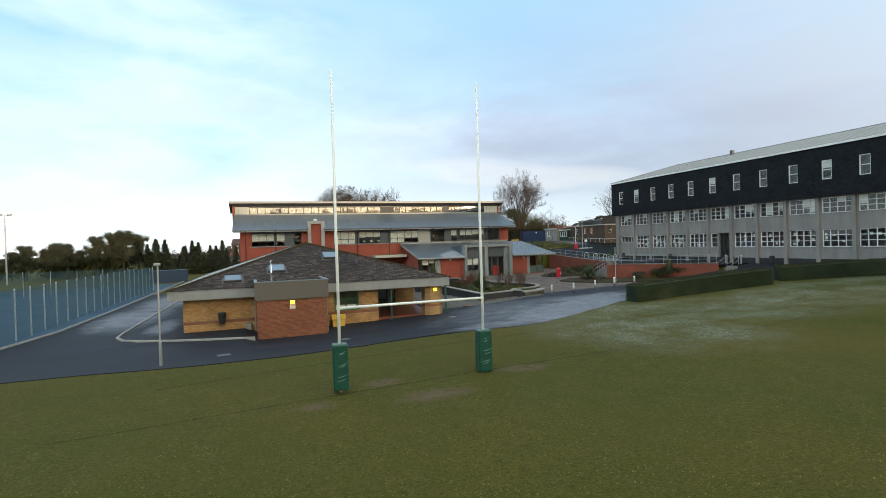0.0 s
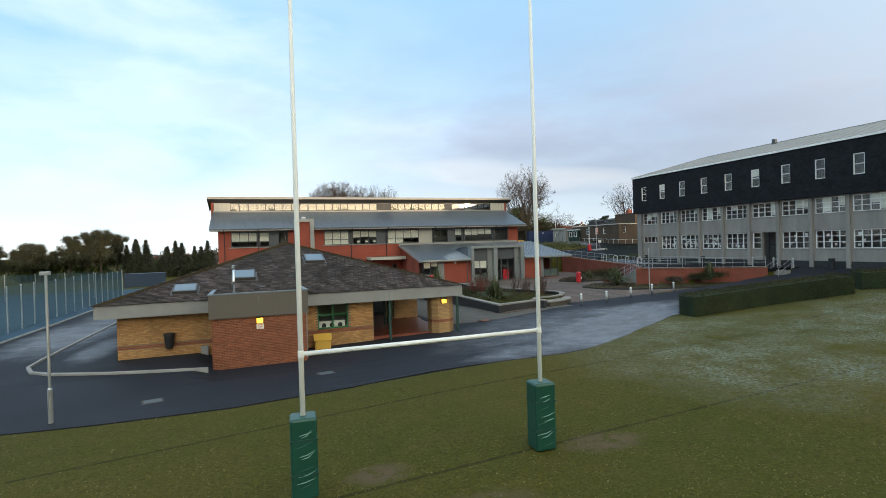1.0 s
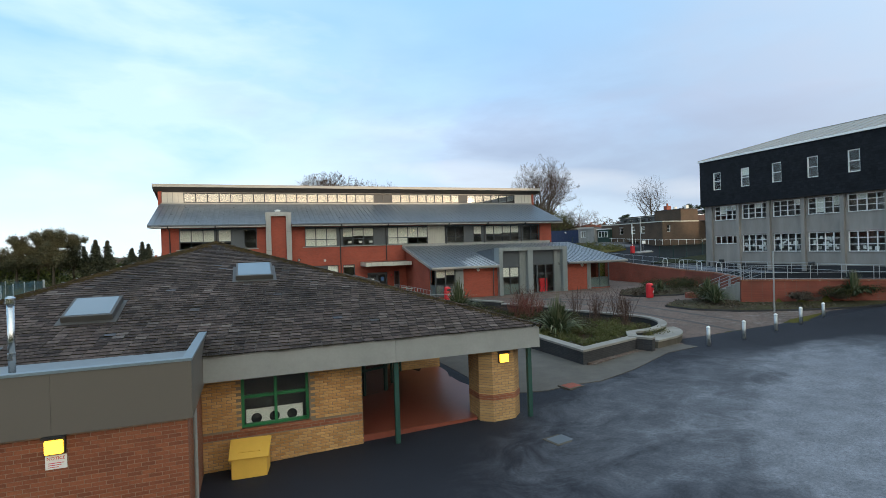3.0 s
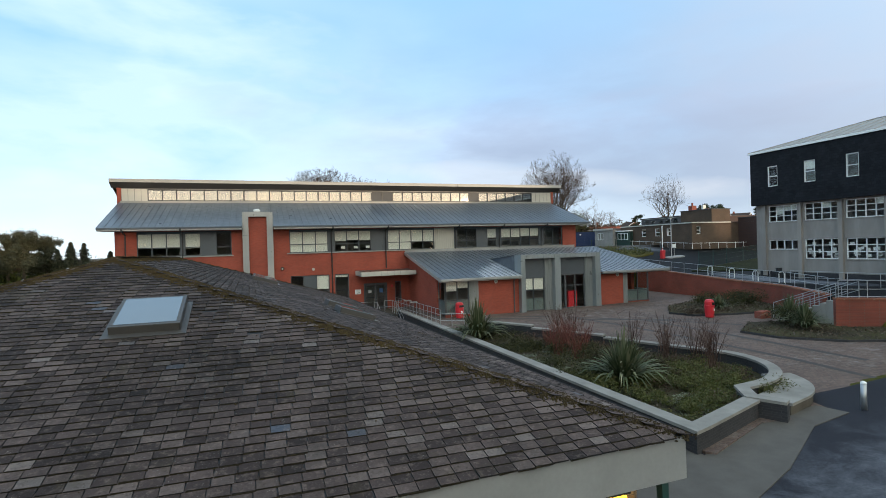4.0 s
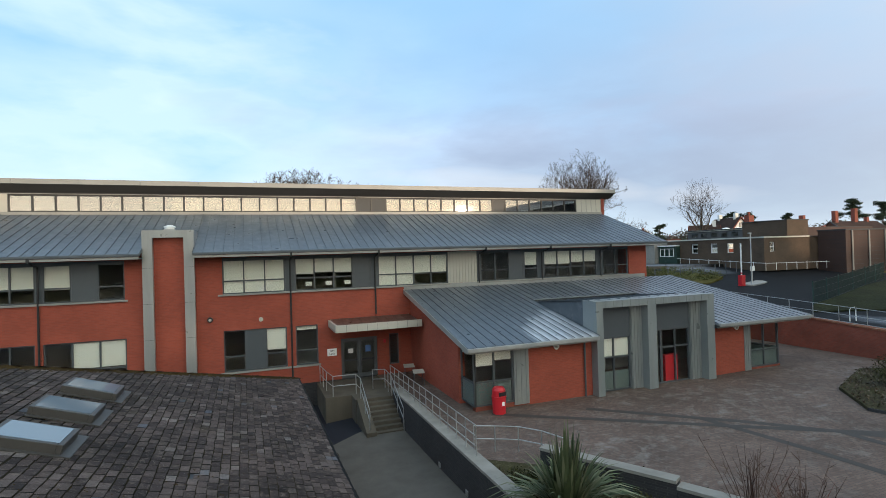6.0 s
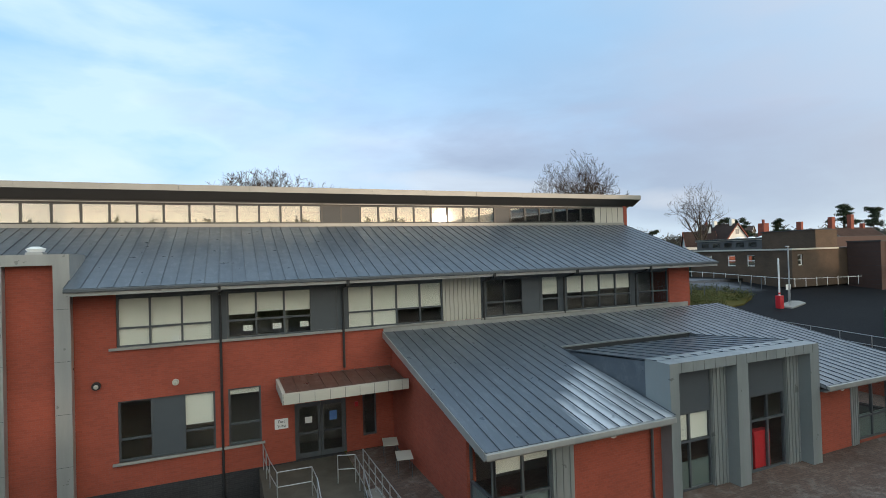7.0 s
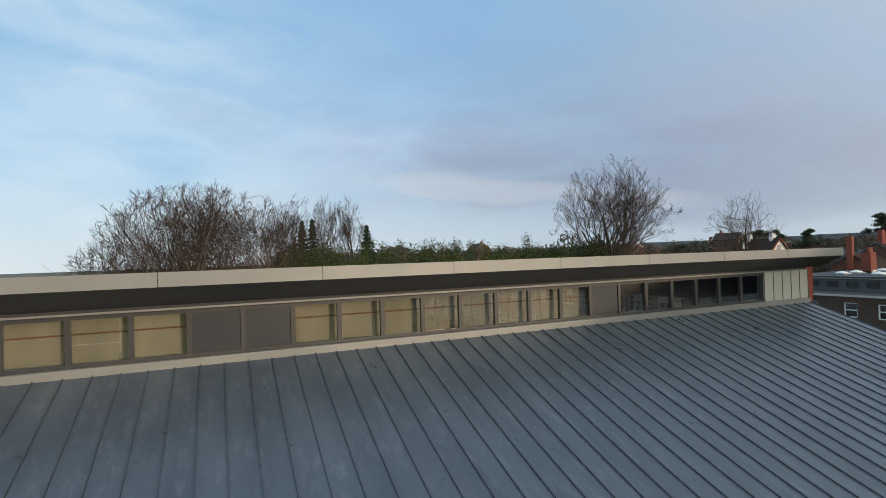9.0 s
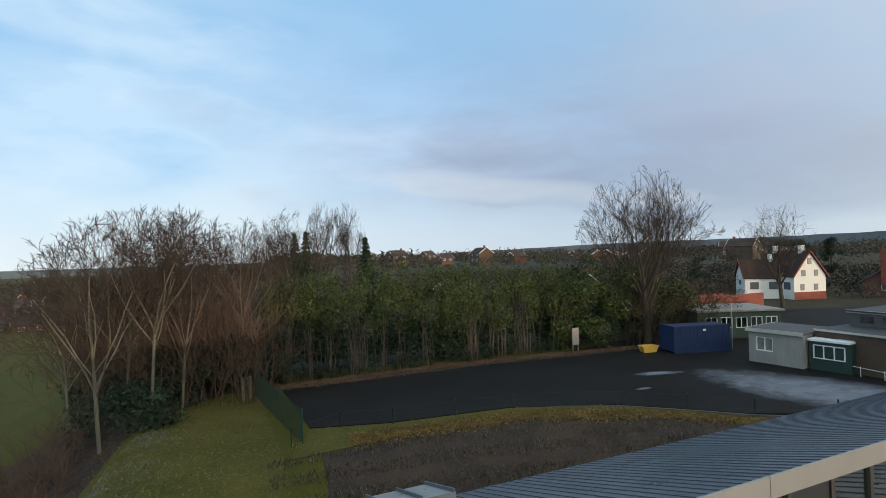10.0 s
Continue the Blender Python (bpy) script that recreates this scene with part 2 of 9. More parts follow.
# grass: mown lawn with wear, stripes of moss and thin frost
def lawn_mat():
    k = Mat("lawn_grass", 0.95, 0, 0.15)
    big, mid, fine = k.noise(0.09, 5), k.noise(0.9, 8, 0.7), k.noise(11, 12, 0.9)
    c = k.mix(k.ramp(big, [(0.35, 0.0), (0.65, 1.0)]), (0.082, 0.084, 0.012), (0.120, 0.098, 0.016))
    c = k.mix(k.ramp(mid, [(0.45, 0.0), (0.75, 0.7)]), c, (0.134, 0.106, 0.027))
    c = k.mix(k.ramp(fine, [(0.40, 0.0), (0.60, 1.0)]), k.mix(0.80, c, (0.018, 0.019, 0.003)), c)
    s = k.xyz()

    def blob(cx, cy, rx, ry):
        dx = k.math("DIVIDE", k.math("SUBTRACT", s[0], cx), rx)
        dy = k.math("DIVIDE", k.math("SUBTRACT", s[1], cy), ry)
        return k.math("SUBTRACT", 1.0, k.math("ADD", k.math("MULTIPLY", dx, dx), k.math("MULTIPLY", dy, dy)), True)

    # old pitch lines, darker and lush
    for x0, y0, x1, y1 in LINES:
        ln = math.hypot(x1 - x0, y1 - y0)
        ca, sa = (x1 - x0) / ln, (y1 - y0) / ln
        ux, uy = k.math("SUBTRACT", s[0], x0), k.math("SUBTRACT", s[1], y0)
        al = k.math("ADD", k.math("MULTIPLY", ux, ca), k.math("MULTIPLY", uy, sa))
        ac = k.math("ABSOLUTE", k.math("SUBTRACT", k.math("MULTIPLY", uy, ca), k.math("MULTIPLY", ux, sa)))
        on = k.math("MULTIPLY", k.math("GREATER_THAN", al, 0.0), k.math("LESS_THAN", al, ln))
        on = k.math("MULTIPLY", on, k.ramp(ac, [(0.03, 1.0), (0.09, 0.0)]))
        on = k.math("MULTIPLY", on, k.ramp(k.noise(3.0, 4), [(0.32, 0.35), (0.60, 0.92)]))
        c = k.mix(on, c, (0.030, 0.028, 0.006))
    # bare earth before the goal
    wear = None
    for spot in ((5.6, 16.9, 1.7, 0.8), (9.9, 18.6, 1.3, 0.7), (4.3, 19.3, 0.9, 0.6), (1.6, 17.6, 1.0, 0.5)):
        w = blob(*spot)
        wear = w if wear is None else k.math("MAXIMUM", wear, w)
    wear = k.math("MULTIPLY", wear, k.ramp(k.noise(2.6, 6, 0.7), [(0.36, 0.0), (0.54, 1.0)]))
    c = k.mix(k.math("MULTIPLY", wear, 0.95), c, (0.125, 0.085, 0.055))
    # frost where the morning shade lingers
    fr = k.math("MAXIMUM", blob(21, 24, 8, 8), k.math("MAXIMUM", blob(35, 26, 17, 6.5), blob(26, 31, 5, 3)))
    fr = k.math("MULTIPLY", fr, k.ramp(k.noise(0.32, 6, 0.65), [(0.36, 0.0), (0.62, 1.0)]))
    fr = k.math("MULTIPLY", fr, k.ramp(k.noise(9.0, 10, 0.85), [(0.45, 0.0), (0.60, 1.0)]))
    c = k.mix(k.math("MULTIPLY", fr, 0.75), c, (0.36, 0.40, 0.37))
    # gardens and scrub beyond the yard are winter brown
    beyond = k.math("MULTIPLY", k.ramp(k.math("MULTIPLY", s[1], 0.001), [(0.1215, 0.0), (0.1235, 1.0)]), k.ramp(k.math("ADD", k.math("MULTIPLY", s[0], 0.001), 0.05), [(0.064, 0.0), (0.072, 1.0)]))
    c = k.mix(beyond, c, k.mix(k.noise(0.25, 6, 0.7), (0.030, 0.024, 0.016), (0.060, 0.052, 0.028)))
    k.base(c).bump(k.noise(30, 5, 0.7), 0.6, 0.03)
    return k.m


def asphalt_mat(name, frost_spots, colour=(0.0145, 0.0155, 0.0205), spec=0.14):
    k = Mat(name, 0.8, 0, spec)
    s = k.xyz()
    c = k.mix(k.ramp(k.noise(0.25, 6), [(0.3, 0.0), (0.7, 1.0)]), tuple(v * 0.8 for v in colour), tuple(v * 1.35 for v in colour))
    c = k.mix(k.math("MULTIPLY", k.noise(90, 3, 0.7), 0.3), c, tuple(v * 3.2 for v in colour))
    fr = None
    for cx, cy, rx, ry, a, strong in frost_spots:
        ca, sa = math.cos(radians(a)), math.sin(radians(a))
        ux, uy = k.math("SUBTRACT", s[0], cx), k.math("SUBTRACT", s[1], cy)
        u = k.math("DIVIDE", k.math("ADD", k.math("MULTIPLY", ux, ca), k.math("MULTIPLY", uy, sa)), rx)
        v = k.math("DIVIDE", k.math("SUBTRACT", k.math("MULTIPLY", uy, ca), k.math("MULTIPLY", ux, sa)), ry)
        b = k.math("SUBTRACT", 1.0, k.math("ADD", k.math("MULTIPLY", u, u), k.math("MULTIPLY", v, v)), True)
        b = k.math("MULTIPLY", b, strong, True)
        fr = b if fr is None else k.math("MAXIMUM", fr, b)
    if fr is not None:
        streak = k.noise(0.55, 10, 0.74, k.coords((1.0, 1.1, 1.0), (0, 0, 0.25)), 0.6)
        br = k.math("ADD", k.math("MULTIPLY", streak, 0.95), k.math("MULTIPLY", fr, 0.62))
        fm = k.ramp(br, [(0.56, 0.0), (0.82, 0.5), (1.10, 1.0)])
        fm = k.math("MULTIPLY", fm, k.ramp(fr, [(0.0, 0.0), (0.30, 1.0)]))
        fm = k.math("MULTIPLY", fm, k.ramp(k.noise(14, 12, 0.9), [(0.40, 0.38), (0.58, 1.0)]))
        fm = k.math("MULTIPLY", fm, k.ramp(k.noise(0.8, 6, 0.65, k.coords((0.9, 1.2, 1.0), (0, 0, 0.45))), [(0.32, 0.62), (0.62, 1.0)]))
        c = k.mix(fm, c, (0.27, 0.285, 0.325))
        k.rough(k.math("ADD", 0.68, k.math("MULTIPLY", fm, 0.3)))
    k.base(c).bump(k.noise(120, 4, 0.7), 0.35, 0.01)
    return k.m


def seam_roof_mat(name, c1, c2, frost=False):
    """Lead-grey coated metal sheet, weathered along its fall."""
    k = Mat(name, 0.5, 0.25)
    st = k.noise(1.6, 5, 0.6, k.coords((1.0, 0.16, 0.16)))
    c = k.mix(k.ramp(st, [(0.3, 0.0), (0.7, 1.0)]), c1, c2)
    c = k.mix(k.math("MULTIPLY", k.ramp(k.noise(5, 7, 0.75, k.coords((1.0, 0.3, 0.3))), [(0.52, 0.0), (0.75, 1.0)]), 0.30), c, (0.33, 0.35, 0.37))
    if frost:
        s = k.xyz()
        a = k.math("MULTIPLY", k.math("GREATER_THAN", s[0], 23.4), k.math("LESS_THAN", s[0], 26.75))
        cell = k.math("MULTIPLY", k.math("SUBTRACT", s[0], 20.0), 1 / 0.447)
        tray = k.math("FLOOR", cell)
        wn_ = k.n.new("ShaderNodeTexWhiteNoise")
        wn_.noise_dimensions = "1D"
        k.l.new(tray, wn_.inputs["W"])
        edge = k.math("ADD", k.math("MULTIPLY", k.math("SUBTRACT", tray, 7.0), 0.55), k.math("MULTIPLY", wn_.outputs["Value"], 1.3))
        edge = k.math("MINIMUM", k.math("ADD", edge, 66.7), 70.3)
        along = k.math("DIVIDE", k.math("SUBTRACT", edge, s[1]), 1.2)
        a = k.math("MULTIPLY", a, k.ramp(along, [(0.0, 0.0), (0.5, 0.75), (1.0, 1.0)]))
        stripe = k.ramp(k.math("ADD", k.math("FRACT", cell), k.math("MULTIPLY", k.math("SUBTRACT", k.noise(1.6, 5), 0.5), 0.7)), [(0.05, 1.0), (0.45, 0.75), (0.8, 0.15), (1.0, 0.9)])
        c = k.mix(k.math("MULTIPLY", k.math("MULTIPLY", a, stripe), 0.85), c, (0.62, 0.64, 0.67))
        # sheet is mottled paler beyond x = 31.4
        pale_end = k.math("MULTIPLY", k.math("GREATER_THAN", s[0], 31.4), k.ramp(k.noise(2.0, 6, 0.7), [(0.3, 0.10), (0.7, 0.42)]))
        c = k.mix(pale_end, c, (0.45, 0.48, 0.52))
    k.base(c)
    k.rough(k.ramp(k.noise(2.2, 5), [(0.3, 0.27), (0.7, 0.40)]))
    k.bump(k.noise(0.9, 3), 0.12, 0.03)
    return k.m


def slate_mat():
    k = Mat("roof_slate", 0.85, 0, 0.2)
    r = k.math("FRACT", k.math("ADD", k.island(), k.rand()))
    c = k.ramp(r, [(0.0, (0.028, 0.020, 0.019)), (0.30, (0.056, 0.040, 0.037)), (0.72, (0.092, 0.067, 0.061)), (0.94, (0.120, 0.092, 0.083)), (0.985, (0.175, 0.145, 0.132)), (1.0, (0.075, 0.088, 0.115))])
    c = k.mix(1.0, c, k.ramp(k.noise(0.55, 6), [(0.32, 0.34), (0.66, 1.18)]), "MULTIPLY")
    c = k.mix(k.math("MULTIPLY", k.ramp(k.noise(9, 6, 0.75), [(0.52, 0.0), (0.72, 1.0)]), 0.50), c, (0.25, 0.19, 0.16))
    c = k.mix(k.math("MULTIPLY", k.ramp(k.noise(1.3, 7, 0.7), [(0.56, 0.0), (0.72, 1.0)]), 0.55), c, (0.060, 0.048, 0.024))
    c = k.mix(k.ramp(k.noise(22, 8, 0.8), [(0.50, 0.0), (0.66, 0.75)]), c, (0.030, 0.022, 0.019))
    c = k.mix(k.ramp(k.noise(55, 4, 0.7), [(0.64, 0.0), (0.70, 0.75)]), c, (0.36, 0.345, 0.32))
    # frost lies on the slope turned from the sun
    s = k.xyz()
    west = k.math("MULTIPLY", k.math("LESS_THAN", k.math("ADD", s[0], 5.3), k.math("SUBTRACT", s[1], 36.3)), k.math("LESS_THAN", s[0], 3.9))
    c = k.mix(k.math("MULTIPLY", west, k.ramp(k.noise(2.2, 6, 0.7), [(0.3, 0.35), (0.6, 0.85)])), c, (0.42, 0.43, 0.45))
    k.base(c).bump(k.noise(26, 6, 0.7), 0.5, 0.014)
    return k.m


def concrete_mat(name, colour, rough=0.85, stain=0.3):
    k = Mat(name, rough, 0, 0.3)
    run = k.noise(1.2, 6, 0.6, k.coords((1, 1, 0.25)))
    c = k.mix(k.ramp(run, [(0.3, 0.0), (0.75, 1.0)]), tuple(v * (1 - stain) for v in colour), colour)
    c = k.mix(k.math("MULTIPLY", k.noise(45, 4, 0.7), 0.3), c, tuple(v * 0.6 for v in colour))
    k.base(c).bump(k.noise(60, 5, 0.7), 0.25, 0.008)
    return k.m


def paving_mat():
    """Block paving, small setts with swept joints and frost."""
    k = Mat("block_paving", 0.8, 0, 0.3)
    s = k.xyz()
    v = k.n.new("ShaderNodeCombineXYZ")
    k.l.new(s[0], v.inputs[0])
    k.l.new(s[1], v.inputs[1])
    t = k.n.new("ShaderNodeTexBrick")
    k.l.new(v.outputs[0], t.inputs["Vector"])
    for key, val in (("Scale", 1.0), ("Mortar Size", 0.005), ("Brick Width", 0.21), ("Row Height", 0.105), ("Mortar Smooth", 0.2)):
        t.inputs[key].default_value = val
    for key, val in (("Color1", (0.112, 0.074, 0.060)), ("Color2", (0.156, 0.107, 0.088)), ("Mortar", (0.06, 0.055, 0.05))):
        t.inputs[key].default_value = (*val, 1)
    c = k.mix(1.0, t.outputs[0], k.ramp(k.noise(0.35, 6), [(0.3, 0.72), (0.7, 1.15)]), "MULTIPLY")
    fr = k.ramp(k.noise(1.6, 8, 0.75, dist=0.3), [(0.5, 0.0), (0.72, 1.0)])
    fr = k.math("MULTIPLY", fr, k.ramp(k.noise(0.12, 3), [(0.42, 0.1), (0.6, 1.0)]))
    c = k.mix(k.math("MULTIPLY", fr, 0.42), c, (0.40, 0.385, 0.37))
    k.base(c).bump(k.math("MULTIPLY", t.outputs["Fac"], -1.0), 0.4, 0.006)
    return k.m


def earth_mat(name, c1, c2, c3, scale=8.0):
    k = Mat(name, 0.95, 0, 0.1)
    c = k.mix(k.ramp(k.noise(0.35, 6), [(0.35, 0.0), (0.65, 1.0)]), c1, c2)
    c = k.mix(k.ramp(k.noise(scale, 7, 0.75), [(0.52, 0.0), (0.66, 1.0)]), c, c3)
    k.base(c).bump(k.noise(scale * 2, 6, 0.7), 0.7, 0.05)
    return k.m


def leaf_mat(name, c1, c2, c3):
    k = Mat(name, 0.7, 0, 0.3)
    c = k.ramp(k.island(), [(0.0, c1), (0.55, c2), (1.0, c3)])
    c = k.mix(1.0, c, k.ramp(k.noise(0.8, 3), [(0.3, 0.7), (0.7, 1.2)]), "MULTIPLY")
    k.base(c)
    return k.m


def bark_mat(name, c1, c2):
    k = Mat(name, 0.9, 0, 0.2)
    c = k.mix(k.noise(3, 6, 0.7, k.coords((1, 1, 0.3))), c1, c2)
    k.base(c).bump(k.noise(14, 5, 0.7, k.coords((1, 1, 0.25))), 0.5, 0.03)
    return k.m


M_LAWN = lawn_mat()
M_ASPH = asphalt_mat("asphalt", [(22.0, 32.6, 10.0, 3.9, 30, 1.6), (19.0, 34.6, 11.5, 6.2, 22, 0.58), (26.5, 37.4, 7.5, 2.6, 8, 0.9), (14.2, 29.2, 5.0, 1.9, 14, 0.8), (-10.2, 50, 3.4, 11, 0, 1.0), (-9.4, 64, 3.4, 13, 0, 1.0), (-6.6, 41.5, 1.3, 5.0, 0, 1.0)])
M_ROADUP = asphalt_mat("upper_asphalt", [(59.8, 98, 5.0, 11, 15, 1.0), (49.5, 62, 2.5, 9, 0, 1.0)], (0.009, 0.0095, 0.011), 0.06)
M_YARD = asphalt_mat("yard_asphalt", [(59.8, 98, 5.0, 11, 15, 1.0), (49.7, 105.4, 0.9, 0.35, 0, 1.0), (54.2, 108.3, 2.6, 0.7, -15, 1.0)], (0.0125, 0.0115, 0.011), 0.06)
M_PAVE = paving_mat()
M_CONC = concrete_mat("pale_concrete", (0.33, 0.31, 0.28), 0.85, 0.42)
M_PATH = concrete_mat("path_concrete", (0.128, 0.116, 0.104), 0.85, 0.35)
M_STEP = concrete_mat("stained_concrete", (0.125, 0.108, 0.086), 0.85, 0.45)
M_PORTAL = seam_roof_mat("grey_green_metal", (0.215, 0.24, 0.245), (0.295, 0.32, 0.325))
M_KERB = concrete_mat("kerb_concrete", (0.36, 0.35, 0.33))
M_RED = brick_mat("red_brick", (0.375, 0.080, 0.046), (0.315, 0.066, 0.039), (0.31, 0.098, 0.07), "xy", joint=0.008, stain=0.22)
M_PLINTH = brick_mat("dark_brick", (0.030, 0.030, 0.034), (0.044, 0.042, 0.046), (0.060, 0.058, 0.058), "xy")
M_BUFF = brick_mat("buff_brick", (0.56, 0.335, 0.145), (0.42, 0.235, 0.095), (0.22, 0.17, 0.12), "xy", joint=0.012)
M_BROWNB = brick_mat("brown_brick", (0.31, 0.105, 0.050), (0.245, 0.080, 0.042), (0.30, 0.20, 0.14), "xy", joint=0.009, stain=0.25)
M_BROWNFAR = brick_mat("old_brown_brick", (0.115, 0.074, 0.046), (0.092, 0.058, 0.038), (0.10, 0.074, 0.056), "xy")
M_REDWALL = brick_mat("red_garden_brick", (0.30, 0.075, 0.045), (0.25, 0.06, 0.038), (0.22, 0.10, 0.07), "xy")
M_ROOF = seam_roof_mat("grey_metal_roof", (0.084, 0.099, 0.120), (0.122, 0.141, 0.164))
M_ROOFF = seam_roof_mat("grey_metal_roof_frosted", (0.084, 0.099, 0.120), (0.122, 0.141, 0.164), True)
# Darker grey on the seams paints the shadow line along each.
M_SEAM = plain("roof_seam_shadow", (0.085, 0.098, 0.115), 0.45, 0.2)
M_ZINC = seam_roof_mat("zinc_trim", (0.29, 0.295, 0.29), (0.38, 0.385, 0.375))
M_GREYCLAD = seam_roof_mat("grey_clad", (0.23, 0.245, 0.24), (0.30, 0.315, 0.31))
M_RUST = seam_roof_mat("brown_canopy_sheet", (0.085, 0.055, 0.045), (0.13, 0.085, 0.065))
M_CREAM = plain("cream_metal", (0.46, 0.44, 0.385), 0.5, 0.0, 0.12, 1.2)
M_FASCIA = plain("silver_fascia", (0.27, 0.265, 0.25), 0.5, 0.2, 0.28, 0.8)
M_SOFFIT = plain("dark_soffit", (0.045, 0.046, 0.048), 0.7)
M_FRAME = plain("grey_window_frame", (0.085, 0.095, 0.105), 0.45, 0.2)
M_PANEL = plain("slate_grey_panel", (0.080, 0.092, 0.105), 0.4, 0.1, 0.1)
M_WHITE = plain("white_paint", (0.84, 0.84, 0.82), 0.5, 0.0, 0.08)
M_BLIND = plain("cream_blind", (0.76, 0.755, 0.70), 0.8, 0.0, 0.08, 1.0)
M_PAPER = plain("white_paper", (0.78, 0.78, 0.76), 0.8, 0.0, 0.05)
# Grey of the unseen rooms; their dimness is put into the colour.
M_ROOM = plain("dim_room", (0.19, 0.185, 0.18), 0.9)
M_GLASS = glass_mat("window_glass")
M_GLASSHI = glass_mat("coated_glass", power=5.0)
M_SLATE = slate_mat()
# Dark growth at the slate courses that also paints their shadow line.
M_COURSEDARK = earth_mat("joint_moss", (0.014, 0.011, 0.008), (0.024, 0.019, 0.012), (0.034, 0.028, 0.014), 14)
M_MOSS = earth_mat("roof_moss", (0.036, 0.026, 0.014), (0.062, 0.043, 0.020), (0.088, 0.070, 0.024), 14)
M_LEAD = plain("lead_flashing", (0.20, 0.225, 0.245), 0.45, 0.3, 0.25)
M_FASGREY = plain("grey_fascia_board", (0.27, 0.27, 0.265), 0.5, 0.1, 0.35, 1.3, 14.0)
M_FASBROWN = plain("brown_fascia_sheet", (0.118, 0.100, 0.085), 0.55, 0.0, 0.12, 0.6)
M_GREEN = plain("dark_green_paint", (0.016, 0.060, 0.050), 0.45)
M_GREENWIN = plain("bright_green_frame", (0.022, 0.17, 0.062), 0.45)
M_PAD = plain("green_vinyl_pad", (0.010, 0.070, 0.048), 0.33, 0.0, 0.3, 2.0)
M_YELLOW = plain("yellow_plastic", (0.72, 0.43, 0.075), 0.5, 0.0, 0.15)
M_GUTTER = plain("weathered_black_gutter", (0.016, 0.016, 0.017), 0.95, 0.0, 0.3, spec=0.1)
M_REDPL = plain("red_plastic", (0.55, 0.02, 0.03), 0.4, 0.0, 0.1)
M_BLACK = plain("black_plastic", (0.018, 0.018, 0.020), 0.5)
M_STEEL = plain("galvanised_steel", (0.42, 0.43, 0.44), 0.42, 0.7, 0.15)
M_STAIN = plain("stainless_steel", (0.62, 0.62, 0.62), 0.22, 1.0, 0.05)
M_DARKCLAD = Mat("dark_slate_cladding", 0.75, 0, 0.18)
_k = M_DARKCLAD
_t = _k.n.new("ShaderNodeTexBrick")
_s = _k.xyz()
_v = _k.n.new("ShaderNodeCombineXYZ")
_k.l.new(_s[0], _v.inputs[0])
_k.l.new(_s[2], _v.inputs[1])
_k.l.new(_v.outputs[0], _t.inputs["Vector"])
for _key, _val in (("Scale", 1.0), ("Mortar Size", 0.008), ("Brick Width", 0.30), ("Row Height", 0.22)):
    _t.inputs[_key].default_value = _val
for _key, _val in (("Color1", (0.0085, 0.0095, 0.0125)), ("Color2", (0.014, 0.0155, 0.019)), ("Mortar", (0.005, 0.005, 0.007))):
    _t.inputs[_key].default_value = (*_val, 1)
_k.base(_k.mix(1.0, _t.outputs[0], _k.ramp(_k.noise(0.8, 6), [(0.3, 0.8), (0.75, 1.5)]), "MULTIPLY")).bump(_k.math("MULTIPLY", _t.outputs["Fac"], -1.0), 0.5, 0.01)
M_DARKCLAD = _k.m
M_GREYCONC = concrete_mat("grey_precast", (0.37, 0.335, 0.305), 0.85, 0.34)
M_BANK = earth_mat("leaf_litter_bank", (0.040, 0.030, 0.025), (0.062, 0.045, 0.035), (0.095, 0.068, 0.046), 6)
M_ROUGH = earth_mat("rough_grass", (0.062, 0.060, 0.013), (0.092, 0.078, 0.020), (0.15, 0.112, 0.045), 5)
# Near-black slate edges, with the shadow of each butt put into the colour.
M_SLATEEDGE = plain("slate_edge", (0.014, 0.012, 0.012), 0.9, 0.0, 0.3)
M_SOIL = earth_mat("planting_bed", (0.040, 0.034, 0.024), (0.060, 0.055, 0.025), (0.10, 0.085, 0.05), 7)
M_COURT = asphalt_mat("court_surface", [], (0.030, 0.058, 0.085))
M_HEDGE = leaf_mat("hedge_leaf", (0.012, 0.014, 0.004), (0.032, 0.034, 0.008), (0.080, 0.076, 0.018))
M_EVER = leaf_mat("evergreen_leaf", (0.016, 0.026, 0.009), (0.046, 0.066, 0.016), (0.115, 0.135, 0.030))
M_PINE = leaf_mat("pine_needle", (0.010, 0.020, 0.012), (0.022, 0.040, 0.020), (0.045, 0.065, 0.030))
M_FIELD = leaf_mat("dull_needle", (0.022, 0.028, 0.016), (0.046, 0.050, 0.026), (0.085, 0.078, 0.044))
M_YUCCA = leaf_mat("strap_leaf", (0.045, 0.065, 0.028), (0.095, 0.115, 0.055), (0.20, 0.20, 0.12))
M_SHRUB = leaf_mat("low_shrub", (0.045, 0.060, 0.014), (0.090, 0.100, 0.024), (0.14, 0.12, 0.05))
M_TWIGRED = leaf_mat("red_twig", (0.10, 0.022, 0.020), (0.14, 0.040, 0.030), (0.17, 0.085, 0.055))
M_SKYPANE = plain("tinted_roof_glass", (0.16, 0.20, 0.24), 0.05, 0.0, 0.06, 1.0, 20.0, 0.02)
M_RUSSET = bark_mat("russet_twig", (0.075, 0.046, 0.034), (0.125, 0.078, 0.054))
M_CANE = bark_mat("grey_cane", (0.070, 0.056, 0.042), (0.13, 0.105, 0.08))
M_RUSTLEAF = earth_mat("rust_leaf_litter", (0.095, 0.050, 0.030), (0.15, 0.080, 0.042), (0.055, 0.034, 0.024), 5)
M_VERGE = earth_mat("dark_verge_grass", (0.020, 0.022, 0.010), (0.034, 0.036, 0.014), (0.06, 0.062, 0.03), 5)
